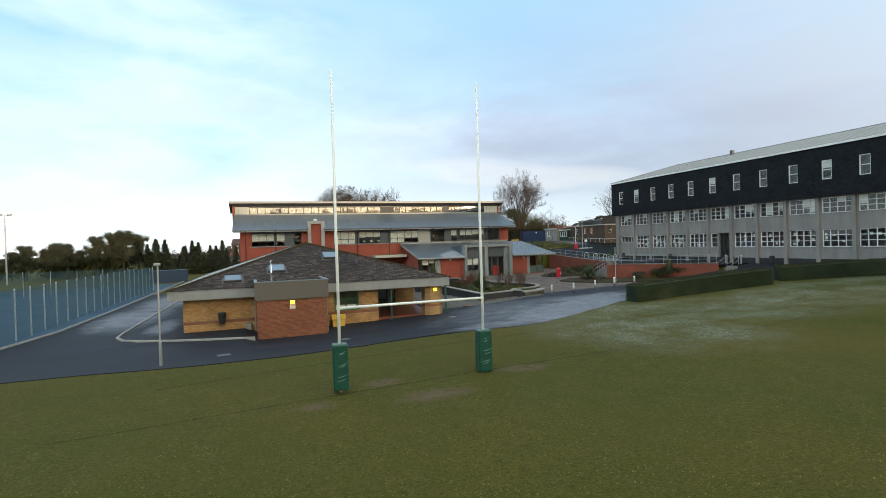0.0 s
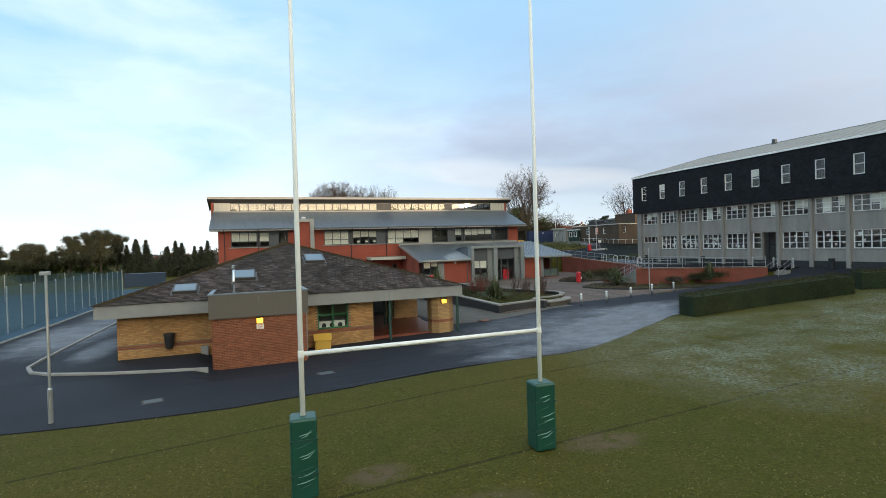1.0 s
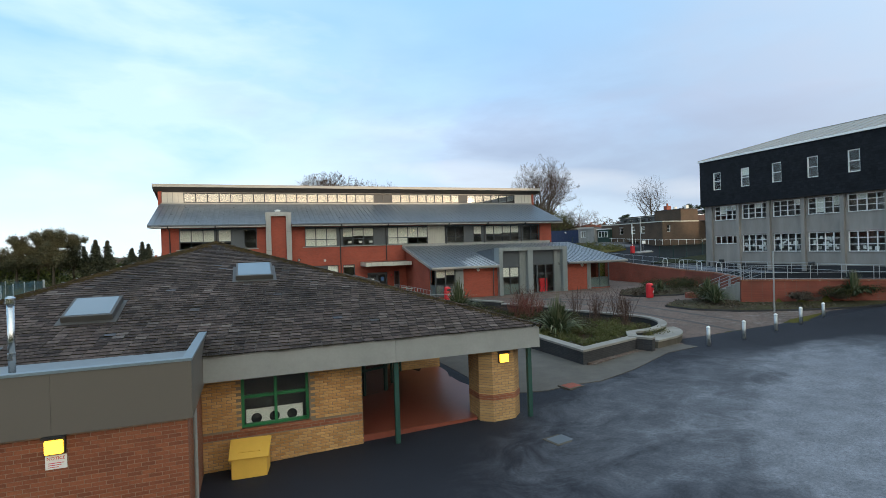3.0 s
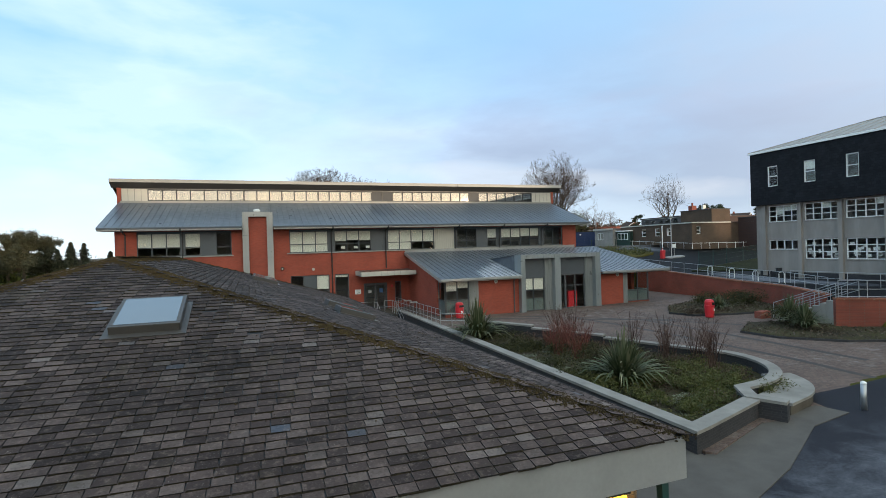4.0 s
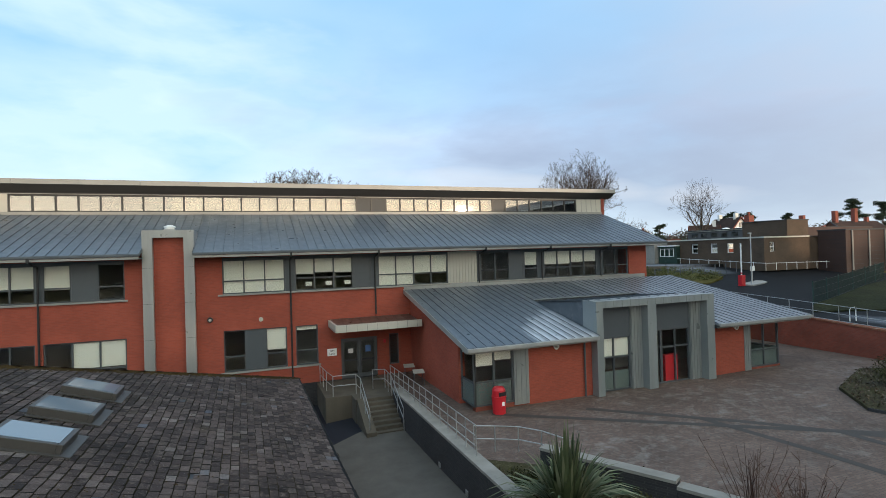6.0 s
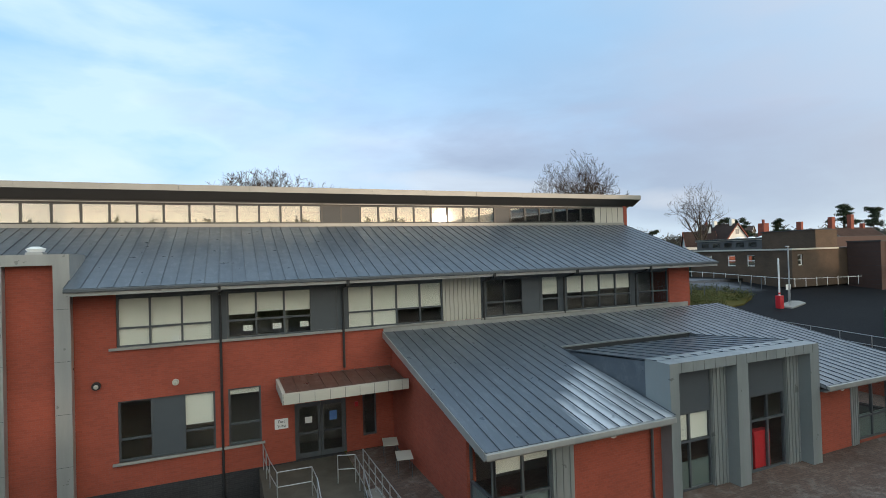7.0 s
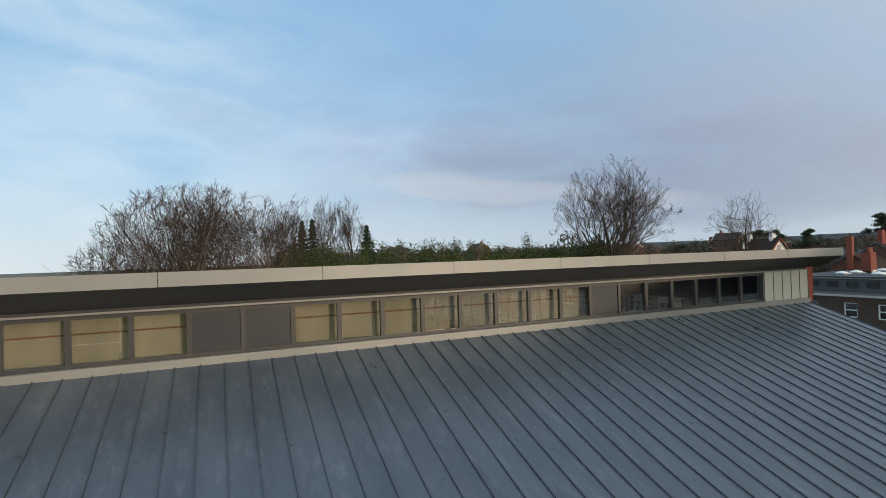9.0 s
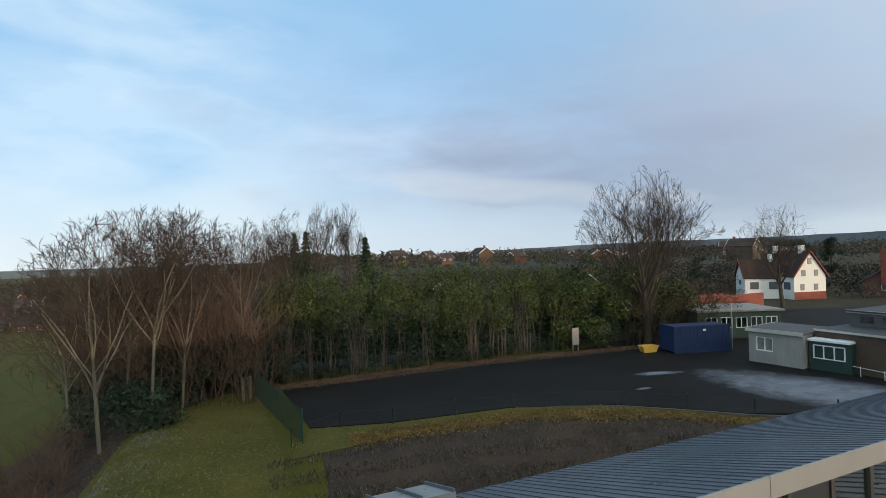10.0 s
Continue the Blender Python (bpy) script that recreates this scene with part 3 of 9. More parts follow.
M_HOAR = leaf_mat("hoar_frost_blade", (0.12, 0.135, 0.08), (0.18, 0.20, 0.14), (0.28, 0.30, 0.25))
M_ANNEXGREY = concrete_mat("dull_grey_render", (0.125, 0.122, 0.125), 0.85, 0.3)
M_GOLD = leaf_mat("golden_leaf", (0.10, 0.062, 0.020), (0.18, 0.115, 0.034), (0.28, 0.19, 0.06))
M_BRUSH = leaf_mat("brown_twig", (0.050, 0.026, 0.020), (0.085, 0.045, 0.034), (0.12, 0.075, 0.055))
M_DEAD = leaf_mat("brown_leaf", (0.045, 0.032, 0.022), (0.085, 0.060, 0.039), (0.15, 0.125, 0.10))
M_BARK = bark_mat("grey_bark", (0.045, 0.037, 0.029), (0.080, 0.068, 0.052))
M_BIRCH = bark_mat("pale_bark", (0.085, 0.070, 0.050), (0.20, 0.170, 0.128))
M_TWIG = bark_mat("twig_bark", (0.040, 0.030, 0.023), (0.066, 0.048, 0.036))
M_BLADE = leaf_mat("turf_blade", (0.066, 0.062, 0.008), (0.106, 0.091, 0.014), (0.18, 0.15, 0.041))
M_BROWNPC = piece_mat("brown_brick_face", (0.205, 0.066, 0.036), (0.26, 0.084, 0.044), (0.32, 0.110, 0.056))
M_BUFFPC = piece_mat("buff_brick_face", (0.44, 0.225, 0.086), (0.52, 0.280, 0.110), (0.60, 0.350, 0.150))
M_MORTAR = plain("pale_mortar", (0.27, 0.17, 0.12), 0.9, 0.0, 0.2)
M_MORTARB = plain("grey_mortar", (0.20, 0.155, 0.11), 0.9, 0.0, 0.2)


def stained_mat(name, colour):
    """A pale inner wall streaked by damp."""
    k = Mat(name, 0.9, 0, 0.2)
    run = k.noise(1.0, 6, 0.65, k.coords((1.6, 1.0, 0.35)))
    c = k.mix(k.ramp(run, [(0.3, 0.0), (0.7, 1.0)]), tuple(v * 0.62 for v in colour), colour)
    c = k.mix(k.ramp(k.noise(4, 6, 0.7), [(0.55, 0.0), (0.8, 0.4)]), c, tuple(v * 0.5 for v in colour))
    k.base(c)
    return k.m


M_HALL = stained_mat("stained_cream_wall", (0.47, 0.43, 0.34))
M_CLDARK = plain("charcoal_panel", (0.028, 0.032, 0.037), 0.5, 0.1)
M_TUFT = leaf_mat("bank_tuft", (0.075, 0.082, 0.014), (0.13, 0.112, 0.026), (0.22, 0.165, 0.06))


# ---- mesh building ----
class Geo:
    """Collects boxes, prisms, tubes and polygons into one mesh."""

    def __init__(self):
        self.v, self.f = [], []

    def add(self, verts, faces):
        n = len(self.v)
        self.v += [tuple(p) for p in verts]
        self.f += [tuple(i + n for i in f) for f in faces]
        return self

    def box(self, x0, x1, y0, y1, z0, z1, m=None):
        c = [(x, y, z) for z in (z0, z1) for y in (y0, y1) for x in (x0, x1)]
        if m is not None:
            c = [m @ Vector(p) for p in c]
        return self.add(c, [(0, 2, 3, 1), (4, 5, 7, 6), (0, 1, 5, 4), (2, 6, 7, 3), (0, 4, 6, 2), (1, 3, 7, 5)])

    def beam(self, a, b, w, h, up=(0, 0, 1)):
        """A bar of width w and height h from a to b."""
        a, b = Vector(a), Vector(b)
        d = (b - a).normalized()
        s = d.cross(Vector(up))
        s = s.normalized() if s.length > 1e-4 else Vector((1, 0, 0))
        u = s.cross(d)
        c = [p + s * (i * w / 2) + u * (j * h / 2) for p in (a, b) for j in (-1, 1) for i in (-1, 1)]
        return self.add(c, [(0, 2, 3, 1), (4, 5, 7, 6), (0, 1, 5, 4), (2, 6, 7, 3), (0, 4, 6, 2), (1, 3, 7, 5)])

    def tube(self, pts, rad, n=8, cap=True):
        """A round tube along points; rad: one radius or one for each point."""
        pts = [Vector(p) for p in pts]
        rad = [rad] * len(pts) if isinstance(rad, (int, float)) else rad
        k0, ref = len(self.v), Vector((0.31, 0.17, 0.94))
        for i, p in enumerate(pts):
            d = (pts[min(i + 1, len(pts) - 1)] - pts[max(i - 1, 0)]).normalized()
            s = d.cross(ref if abs(d.dot(ref)) < 0.97 else Vector((1, 0, 0))).normalized()
            u = s.cross(d)
            for j in range(n):
                a = 2 * math.pi * j / n
                self.v.append(tuple(p + (s * math.cos(a) + u * math.sin(a)) * rad[i]))
        for i in range(len(pts) - 1):
            for j in range(n):
                a, b = k0 + i * n + j, k0 + i * n + (j + 1) % n
                self.f.append((a, b, b + n, a + n))
        if cap:
            self.f.append(tuple(k0 + j for j in reversed(range(n))))
            self.f.append(tuple(k0 + (len(pts) - 1) * n + j for j in range(n)))
        return self

    def prism(self, outline, z0, z1):
        """An upright prism over an outline (x, y); z0, z1: numbers or functions of (x, y)."""
        n = len(outline)
        lo = [(x, y, z0(x, y) if callable(z0) else z0) for x, y in outline]
        hi = [(x, y, z1(x, y) if callable(z1) else z1) for x, y in outline]
        return self.add(lo + hi, [tuple(reversed(range(n))), tuple(range(n, 2 * n))] + [(i, (i + 1) % n, n + (i + 1) % n, n + i) for i in range(n)])

    def poly(self, *pts):
        return self.add(pts, [tuple(range(len(pts)))])

    def slab(self, pts, thick):
        """A plate: a planar polygon given thickness downwards along its normal."""
        p = [Vector(q) for q in pts]
        nrm = (p[1] - p[0]).cross(p[2] - p[0]).normalized()
        q = [v - nrm * thick for v in p]
        n = len(p)
        return self.add(p + q, [tuple(range(n)), tuple(reversed(range(n, 2 * n)))] + [((i + 1) % n, i, n + i, n + (i + 1) % n) for i in range(n)])

    def make(self, name, mat, parent=None, label="", smooth=False, bevel=0.0):
        me = bpy.data.meshes.new(name)
        me.from_pydata(self.v, [], self.f)
        me.materials.append(mat)
        if smooth:
            me.polygons.foreach_set("use_smooth", [True] * len(me.polygons))
        me.update()
        ob = new(name, me)
        if parent is not None:
            ob.parent = parent
        if mat in (M_GLASS, M_GLASSHI):
            ob.visible_shadow = False
        if label:
            ob["label"] = label
        if bevel:
            b = ob.modifiers.new("edge", "BEVEL")
            b.width, b.segments, b.limit_method = bevel, 2, "ANGLE"
        return ob


def thing(name, label, category, m=None, group="", kind=""):
    ob = new(name)
    ob.empty_display_size = 0.3
    if m is not None:
        ob.matrix_world = m
    return tagged(ob, label, category, group, kind)


def solo(geo, name, mat, label, category, group="", kind="", smooth=False, bevel=0.0):
    return tagged(geo.make(name, mat, None, "", smooth, bevel), label, category, group, kind)


# ---- lie of the land ----
def lerp(v, xs, ys):
    return float(np.interp(v, xs, ys))


def step(a, b, v):
    t = min(1, max(0, (v - a) / (b - a)))
    return t * t * (3 - 2 * t)


def lawn_z(x, y):
    return lerp(x, [-60, -15, -5, 0, 8, 24, 27, 38, 52, 90], [-0.6, -0.4, -0.3, -0.18, 0, 0.06, 0.10, 0.8, 1.75, 2.0])


def low_z(x, y):
    """Asphalt round the clubhouse and the sunken path beside it."""
    z = lerp(x, [-60, -15, 0, 5, 13, 18, 27, 38, 48, 52, 90], [-0.6, -0.42, -0.33, -0.28, -0.02, 0.0, 0.12, 0.5, 1.25, 1.85, 2.0])
    fall = -0.85 * step(41, 67, y)
    side = 1 - step(18.2, 18.3, x)
    if x < 13:
        fall *= step(-9, -3, x) * step(50, 66, y)
    dip = 0.12 * step(33.8, 36.0, y) * step(-9, -7, x) * (1 - step(-0.6, 0.0, x)) - 0.24 * step(0, 3, y - lerp(x, [-0.35, -0.25], [38.0, 29.8])) * (1 - step(13.0, 16.5, x)) * step(-0.35, -0.25, x)
    return z + fall * side + dip


def upper_z(x, y):
    return lerp(y, [30, 44, 63, 72, 82, 95, 105], [1.85, 1.85, 1.9, 2.4, 3.3, 4.7, 4.9])


def plaza_z(x, y):
    return 0.1 + 0.25 * step(41, 62, y) + 0.1 * step(28, 40, x)


def rear_z(x, y):
    """The bank behind the school and the yard above it."""
    top = 4.9 - 5.3 * (1 - step(4, 19, x + (y - 104) * 0.12))
    return -0.6 + (top + 0.6) * step(87, 104, y)


def terrace_x(y):
    return lerp(y, [43.3, 50.5, 57.8, 62.5, 76], [47.5, 39.0, 44.0, 45.4, 45.7])


def base_z(x, y):
    if y > 76:
        e = step(41, 46, x)
        return rear_z(x, y) * (1 - e) + upper_z(x, y) * e
    if x > 18.25 and y > 41:
        if y > 43.3 and x > terrace_x(y) + 1.0:
            return upper_z(x, y)
        if y <= 43.3:
            return low_z(x, y)
        p = plaza_z(x, y)
        return p + (low_z(x, y) - p) * (1 - step(41, 46, y)) * step(30, 40, x)
    if y > 34.5 or x < 5:
        k = step(26.0, 29.0, y)
    else:
        k = step(0.0, 1.2, y - lerp(x, [5, 10, 17.4, 21.5, 27, 34], [26.6, 27.6, 28.8, 30.6, 34.3, 37]))
    if x > 27 and y < 38:
        k = step(36, 38, y)
    return lawn_z(x, y) * (1 - k) + low_z(x, y) * k


def ground_sheet():
    def lines(lo, a, b, hi, breaks, fine=1.0):
        s = list(np.arange(a, b + 0.01, fine)) + breaks
        g, v = 2.0, b
        while v < hi:
            v += g
            g *= 1.35
            s.append(v)
        g, v = 2.0, a
        while v > lo:
            v -= g
            g *= 1.35
            s.append(v)
        return sorted(set(round(float(q), 3) for q in s))

    xs = lines(-2500, -30, 80, 2500, [18.2, 18.3])
    ys = lines(-2500, -6, 130, 2500, [75.9, 76.1])
    k = Geo()
    nx = len(xs)
    for y in ys:
        for x in xs:
            far = max(0.0, math.hypot(x - 20, y - 60) - 160)
            k.v.append((x, y, base_z(x, y) - 0.012 * far))
    for j in range(len(ys) - 1):
        for i in range(nx - 1):
            a = j * nx + i
            k.f.append((a, a + 1, a + nx + 1, a + nx))
    return solo(k, "ground", M_LAWN, "mown green playing-field grass with thin frost and worn patches", "ground", kind="structure", smooth=True)


def drape(name, outline, zf, lift, mat, label, category, skirt=0.3, cell=1.0):
    """A surface with a clean outline laid on the land."""
    bm = bmesh.new()
    bm.faces.new([bm.verts.new((x, y, 0)) for x, y in outline])
    bm.normal_update()
    bmesh.ops.triangulate(bm, faces=bm.faces[:])
    xs, ys = [p[0] for p in outline], [p[1] for p in outline]
    for ax, lo, hi in ((0, min(xs), max(xs)), (1, min(ys), max(ys))):
        v = math.floor(lo) + cell
        while v < hi:
            co_, no_ = [0, 0, 0], [0, 0, 0]
            co_[ax], no_[ax] = v, 1
            bmesh.ops.bisect_plane(bm, geom=bm.verts[:] + bm.edges[:] + bm.faces[:], plane_co=co_, plane_no=no_, dist=1e-4)
            v += cell
    for v in bm.verts:
        v.co.z = zf(v.co.x, v.co.y) + lift
    rim = [e for e in bm.edges if e.is_boundary]
    ext = bmesh.ops.extrude_edge_only(bm, edges=rim)
    for g in ext["geom"]:
        if isinstance(g, bmesh.types.BMVert):
            g.co.z -= skirt
    bmesh.ops.recalc_face_normals(bm, faces=bm.faces[:])
    me = bpy.data.meshes.new(name)
    bm.to_mesh(me)
    bm.free()
    me.materials.append(mat)
    return tagged(new(name, me), label, category, kind="structure")


def arc(cx, cy, r, a0, a1, n=8):
    return [(cx + r * math.cos(radians(a0 + (a1 - a0) * i / n)), cy + r * math.sin(radians(a0 + (a1 - a0) * i / n))) for i in range(n + 1)]


ground_sheet()
LAWN_EDGE = [(-60, 27.8), (-14, 27.7), (-10.8, 27.6), (-7.7, 27.5), (-2.9, 26.7), (0.9, 26.4), (5, 26.9), (8.9, 27.5), (11.7, 27.72), (13.6, 27.72), (14.8, 27.78), (16.2, 28.08), (18, 28.9), (20, 29.95), (21.5, 30.9), (23.9, 32.2), (25.9, 33.35), (27.0, 33.95), (33, 33.7), (40.2, 32.7), (41.6, 33.2), (46.4, 30.2), (52, 26.6), (52, 20), (60, 20)]
drape("road", LAWN_EDGE + [(60, 43.3), (44.6, 43.3), (43, 45.6), (40, 45.6), (37, 44.4), (34.5, 43.5), (33, 43.3), (18.2, 43.3), (18.2, 75.6), (-13.4, 75.6), (-13.6, 44), (-15.2, 34), (-60, 33)], lambda x, y: base_z(x, min(y, 75.5)), 0.035, M_ASPH, "dark wet asphalt drive with white frost patches", "road")
drape("court", [(-60, 33.4), (-15.3, 34.4), (-13.7, 44), (-13.4, 100), (-60, 100)], base_z, 0.03, M_COURT, "blue-grey sports court surface behind the fence", "court")
PLAZA = [(18.3, 41.05), (18.5, 40.9), (21.5, 42.0), (24.2, 41.6), (27.0, 41.6), (30.5, 42.0), (33.2, 42.6), (36.9, 43.9), (40, 45.5), (44.5, 46.0), (39.2, 50.6), (43.9, 57.8), (45.3, 62.5), (45.6, 75.4), (18.3, 75.4)]
drape("pavement", PLAZA, lambda x, y: plaza_z(x, y), 0.02, M_PAVE, "brown block-paved forecourt with frost", "pavement", skirt=1.6)
drape("path", [(13.4, 39.7), (15.0, 38.9), (17.2, 38.8), (19.4, 39.6), (22.6, 41.2), (24.6, 41.5), (24.4, 42.4), (21.6, 42.2), (18.2, 41.0), (18.2, 71.0), (13.4, 68)], base_z, 0.06, M_PATH, "pale concrete path beside the clubhouse", "path")
drape("upper_road", [(47.6, 43.4), (39.3, 50.6), (44.1, 57.8), (45.5, 62.5), (45.8, 76), (46.2, 86.2), (52.3, 87), (51.6, 97), (56, 100), (60, 112), (80, 112), (80, 43.4)], upper_z, 0.05, M_ROADUP, "dark asphalt road rising past the retaining wall", "road")
YARD_EDGE = [(26.4, 108.6), (31, 107.2), (38.9, 106.3), (45.5, 103.3), (50.8, 98.2), (56, 95), (80, 92), (108, 104), (118, 124), (100, 130), (74, 124), (60, 121), (50, 119), (38, 120.5), (26, 120)]
drape("yard", YARD_EDGE, lambda x, y: 4.92, 0.04, M_YARD, "dark asphalt yard with frosted stripes", "yard", skirt=1.5)


# ---- shared pieces of buildings ----
def cut_wall(x0, x1, y0, y1, z0, z1, holes):
    """A wall of thickness y0 to y1 with openings (x0, x1, z0, z1) right through it, as one closed shell."""
    g, seen = Geo(), {}
    clip = lambda v, lo, hi: min(max(v, lo), hi)
    xs = sorted({x0, x1, *(round(clip(h[i], x0, x1), 4) for h in holes for i in (0, 1))})
    zs = sorted({z0, z1, *(round(clip(h[i], z0, z1), 4) for h in holes for i in (2, 3))})

    def full(i, j):
        if not (0 <= i < len(xs) - 1 and 0 <= j < len(zs) - 1):
            return False
        mx, mz = (xs[i] + xs[i + 1]) / 2, (zs[j] + zs[j + 1]) / 2
        return not any(h[0] < mx < h[1] and h[2] < mz < h[3] for h in holes)

    def pt(i, y, j):
        key = (i, y, j)
        if key not in seen:
            seen[key] = len(g.v)
            g.v.append((xs[i], y, zs[j]))
        return seen[key]

    for i in range(len(xs) - 1):
        for j in range(len(zs) - 1):
            if not full(i, j):
                continue
            g.f.append((pt(i, y0, j), pt(i + 1, y0, j), pt(i + 1, y0, j + 1), pt(i, y0, j + 1)))
            g.f.append((pt(i + 1, y1, j), pt(i, y1, j), pt(i, y1, j + 1), pt(i + 1, y1, j + 1)))
            for (di, dj), (a, b) in (((-1, 0), ((i, j), (i, j + 1))), ((1, 0), ((i + 1, j + 1), (i + 1, j))), ((0, -1), ((i + 1, j), (i, j))), ((0, 1), ((i, j + 1), (i + 1, j + 1)))):
                if not full(i + di, j + dj):
                    g.f.append((pt(a[0], y0, a[1]), pt(b[0], y0, b[1]), pt(b[0], y1, b[1]), pt(a[0], y1, a[1])))
    return g


def window(parent, x0, x1, z0, z1, y, cols, transom=0.4, blinds=(), panels=(), mat=None, bar=0.07, deep=0.10, rows=None, name="window", papers=()):
    """A framed window facing -y. blinds: (column, share drawn down); panels: columns filled in; transom: share of the height of the lower lights."""
    mat = mat or M_FRAME
    w = (x1 - x0) / cols
    levels = rows if rows is not None else ([transom] if transom else [])
    lights = []
    for i in range(cols):
        a = x0 + i * w + (bar if i == 0 else bar / 2)
        b = x0 + (i + 1) * w - (bar if i == cols - 1 else bar / 2)
        cuts = [z0 + bar] + [v for r in levels if i not in panels for v in (z0 + (z1 - z0) * r - bar / 2, z0 + (z1 - z0) * r + bar / 2)] + [z1 - bar]
        lights += [(a, b, lo, hi) for lo, hi in zip(cuts[::2], cuts[1::2])]
    fr = cut_wall(x0, x1, y, y + deep, z0, z1, lights).make(name, mat, parent)
    Geo().box(x0 + bar * 0.5, x1 - bar * 0.5, y + deep * 0.5, y + deep * 0.5 + 0.012, z0 + bar * 0.5, z1 - bar * 0.5).make("pane", M_GLASS, fr)
    for i in panels:
        Geo().box(x0 + i * w + bar * 0.4, x0 + (i + 1) * w - bar * 0.4, y + 0.02, y + deep * 0.4, z0 + bar * 0.4, z1 - bar * 0.4).make("infill_panel", M_PANEL, fr, "slate-grey infill panel")
    for i, share in blinds:
        zb = z1 - (z1 - z0) * share
        Geo().box(x0 + i * w + bar * 0.5, x0 + (i + 1) * w - bar * 0.5, y + deep * 0.5 + 0.035, y + deep * 0.5 + 0.05, zb, z1 - 0.02).make("blind", M_BLIND, fr, "cream roller blind")
    for px, pz, pw, ph in papers:
        Geo().box(px, px + pw, y + deep * 0.5 + 0.02, y + deep * 0.5 + 0.025, pz, pz + ph).make("notice", M_PAPER, fr, "white paper notice on the glass")
    return fr


def sill(parent, x0, x1, z, y, mat=None, out=0.10):
    return Geo().box(x0, x1, y - out, y + 0.12, z - 0.09, z).make("sill", mat or M_KERB, parent, bevel=0.01)


def seamed(parent, name, a, b, c, d, pitch, mat, thick=0.12, rib=(0.016, 0.032)):
    """A sheet-metal roof: eave a to b, top d to c, with standing seams running up it."""
    a, b, c, d = (Vector(p) for p in (a, b, c, d))
    roof = Geo().slab([a, b, c, d], thick).make(name, mat, parent)
    n = max(1, round((b - a).length / pitch))
    nrm = (b - a).cross(d - a).normalized()
    g = Geo()
    for i in range(n + 1):
        t = i / n
        p, q = a.lerp(b, t) + nrm * rib[1] * 0.42, d.lerp(c, t) + nrm * rib[1] * 0.42
        g.beam(p, q, rib[0], rib[1], nrm)
    g.make("seam_ribbing", M_SEAM if mat in (M_ROOF, M_ROOFF) else mat, roof)["kind"] = "stuff"
    return roof


def rail(points, height, spacing, levels, name="railing", label="galvanised steel tube guard railing", category="railing", parent=None, rad=0.022, mat=None, balusters=0.0, group=""):
    """Posts and rails along a line of ground points."""
    mat = mat or M_STEEL
    top = parent or thing(name, label, category, group=group)
    pts = [Vector(p) for p in points]
    for a, b in zip(pts, pts[1:]):
        n = max(1, round((b - a).length / spacing))
        for i in range(n + (b == pts[-1])):
            p = a.lerp(b, i / n)
            Geo().tube([p, p + Vector((0, 0, height))], rad, 6).make("post", mat, top)
        if balusters:
            g = Geo()
            m = max(2, round((b - a).length / balusters))
            for i in range(m):
                p = a.lerp(b, (i + 0.5) / m)
                g.tube([p + Vector((0, 0, 0.1)), p + Vector((0, 0, height - 0.03))], rad * 0.42, 4, False)
            g.make("baluster_infill", mat, top)["kind"] = "stuff"
    for h in levels:
        Geo().tube([p + Vector((0, 0, h)) for p in pts], rad * 0.9, 6).make("rail", mat, top)
    return top


# ---- main school building ----
school = thing("school_building", "two-storey red brick school with grey seamed metal roof and clerestory", "building")
WY, XL, XR = 75.5, -2.4, 38.2
UP = [  # upper windows: x0, x1, columns, blinds, panels
    (-0.96, 2.04, 3, [(0, 0.62), (1, 0.62), (2, 0.62)], []),
    (2.30, 5.72, 3, [(0, 0.66)], [1]),
    (10.18, 13.36, 3, [(0, 0.97), (1, 0.97), (2, 0.97)], []),
    (13.86, 18.14, 4, [(0, 0.5), (1, 0.46), (2, 0.48)], [3]),
    (18.56, 22.96, 4, [(0, 0.97), (1, 0.97), (2, 0.62), (3, 0.60)], []),
    (25.16, 28.24, 3, [], [2]),
    (28.28, 29.34, 1, [(0, 0.5)], []),
    (29.76, 34.0, 4, [(0, 0.5), (1, 0.5), (2, 0.45), (3, 0.45)], []),
    (34.46, 36.64, 2, [], []),
]
LOW = [
    (-1.0, 2.0, 3, [(0, 0.5)], []),
    (2.3, 5.75, 3, [(1, 0.6), (2, 0.6)], []),
    (10.18, 13.38, 3, [(2, 0.55)], [1]),
    (13.84, 15.04, 1, [(0, 0.12)], []),
]
holes = [(-0.96, 5.72, 5.47, 7.42), (10.18, 36.66, 5.47, 7.42)] + [(a, b, 1.36, 3.55) for a, b, *_ in LOW] + [(16.3, 18.4, 0.32, 2.62), (19.1, 19.7, 0.9, 2.7)]
cut_wall(XL, XR, WY, WY + 0.35, 0.35, 7.62, holes).make("wall", M_RED, school)
cut_wall(XL - 0.03, 20.4, WY - 0.03, WY + 0.35, -1.3, 0.35, [(16.3, 18.4, 0.32, 0.35)]).make("plinth", M_PLINTH, school, "dark engineering brick plinth")
under = lambda x, y: min(7.5 + 0.316 * (y - 75.5), 9.5)
for a in (XL, XR - 0.35):
    Geo().prism([(a, WY + 0.35), (a + 0.35, WY + 0.35), (a + 0.35, 81.8), (a, 81.8)], -1.3, under).make("end_wall", M_RED, school)
    Geo().box(a, a + 0.35, 81.8, 84.69, -1.3, 9.5).make("end_wall", M_RED, school)
Geo().box(XL, XR, 84.7, 85.0, -1.3, 10.6).make("rear_wall", M_RED, school)
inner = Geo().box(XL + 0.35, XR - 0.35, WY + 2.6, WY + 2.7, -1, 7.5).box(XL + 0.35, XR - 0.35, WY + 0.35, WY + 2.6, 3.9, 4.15)
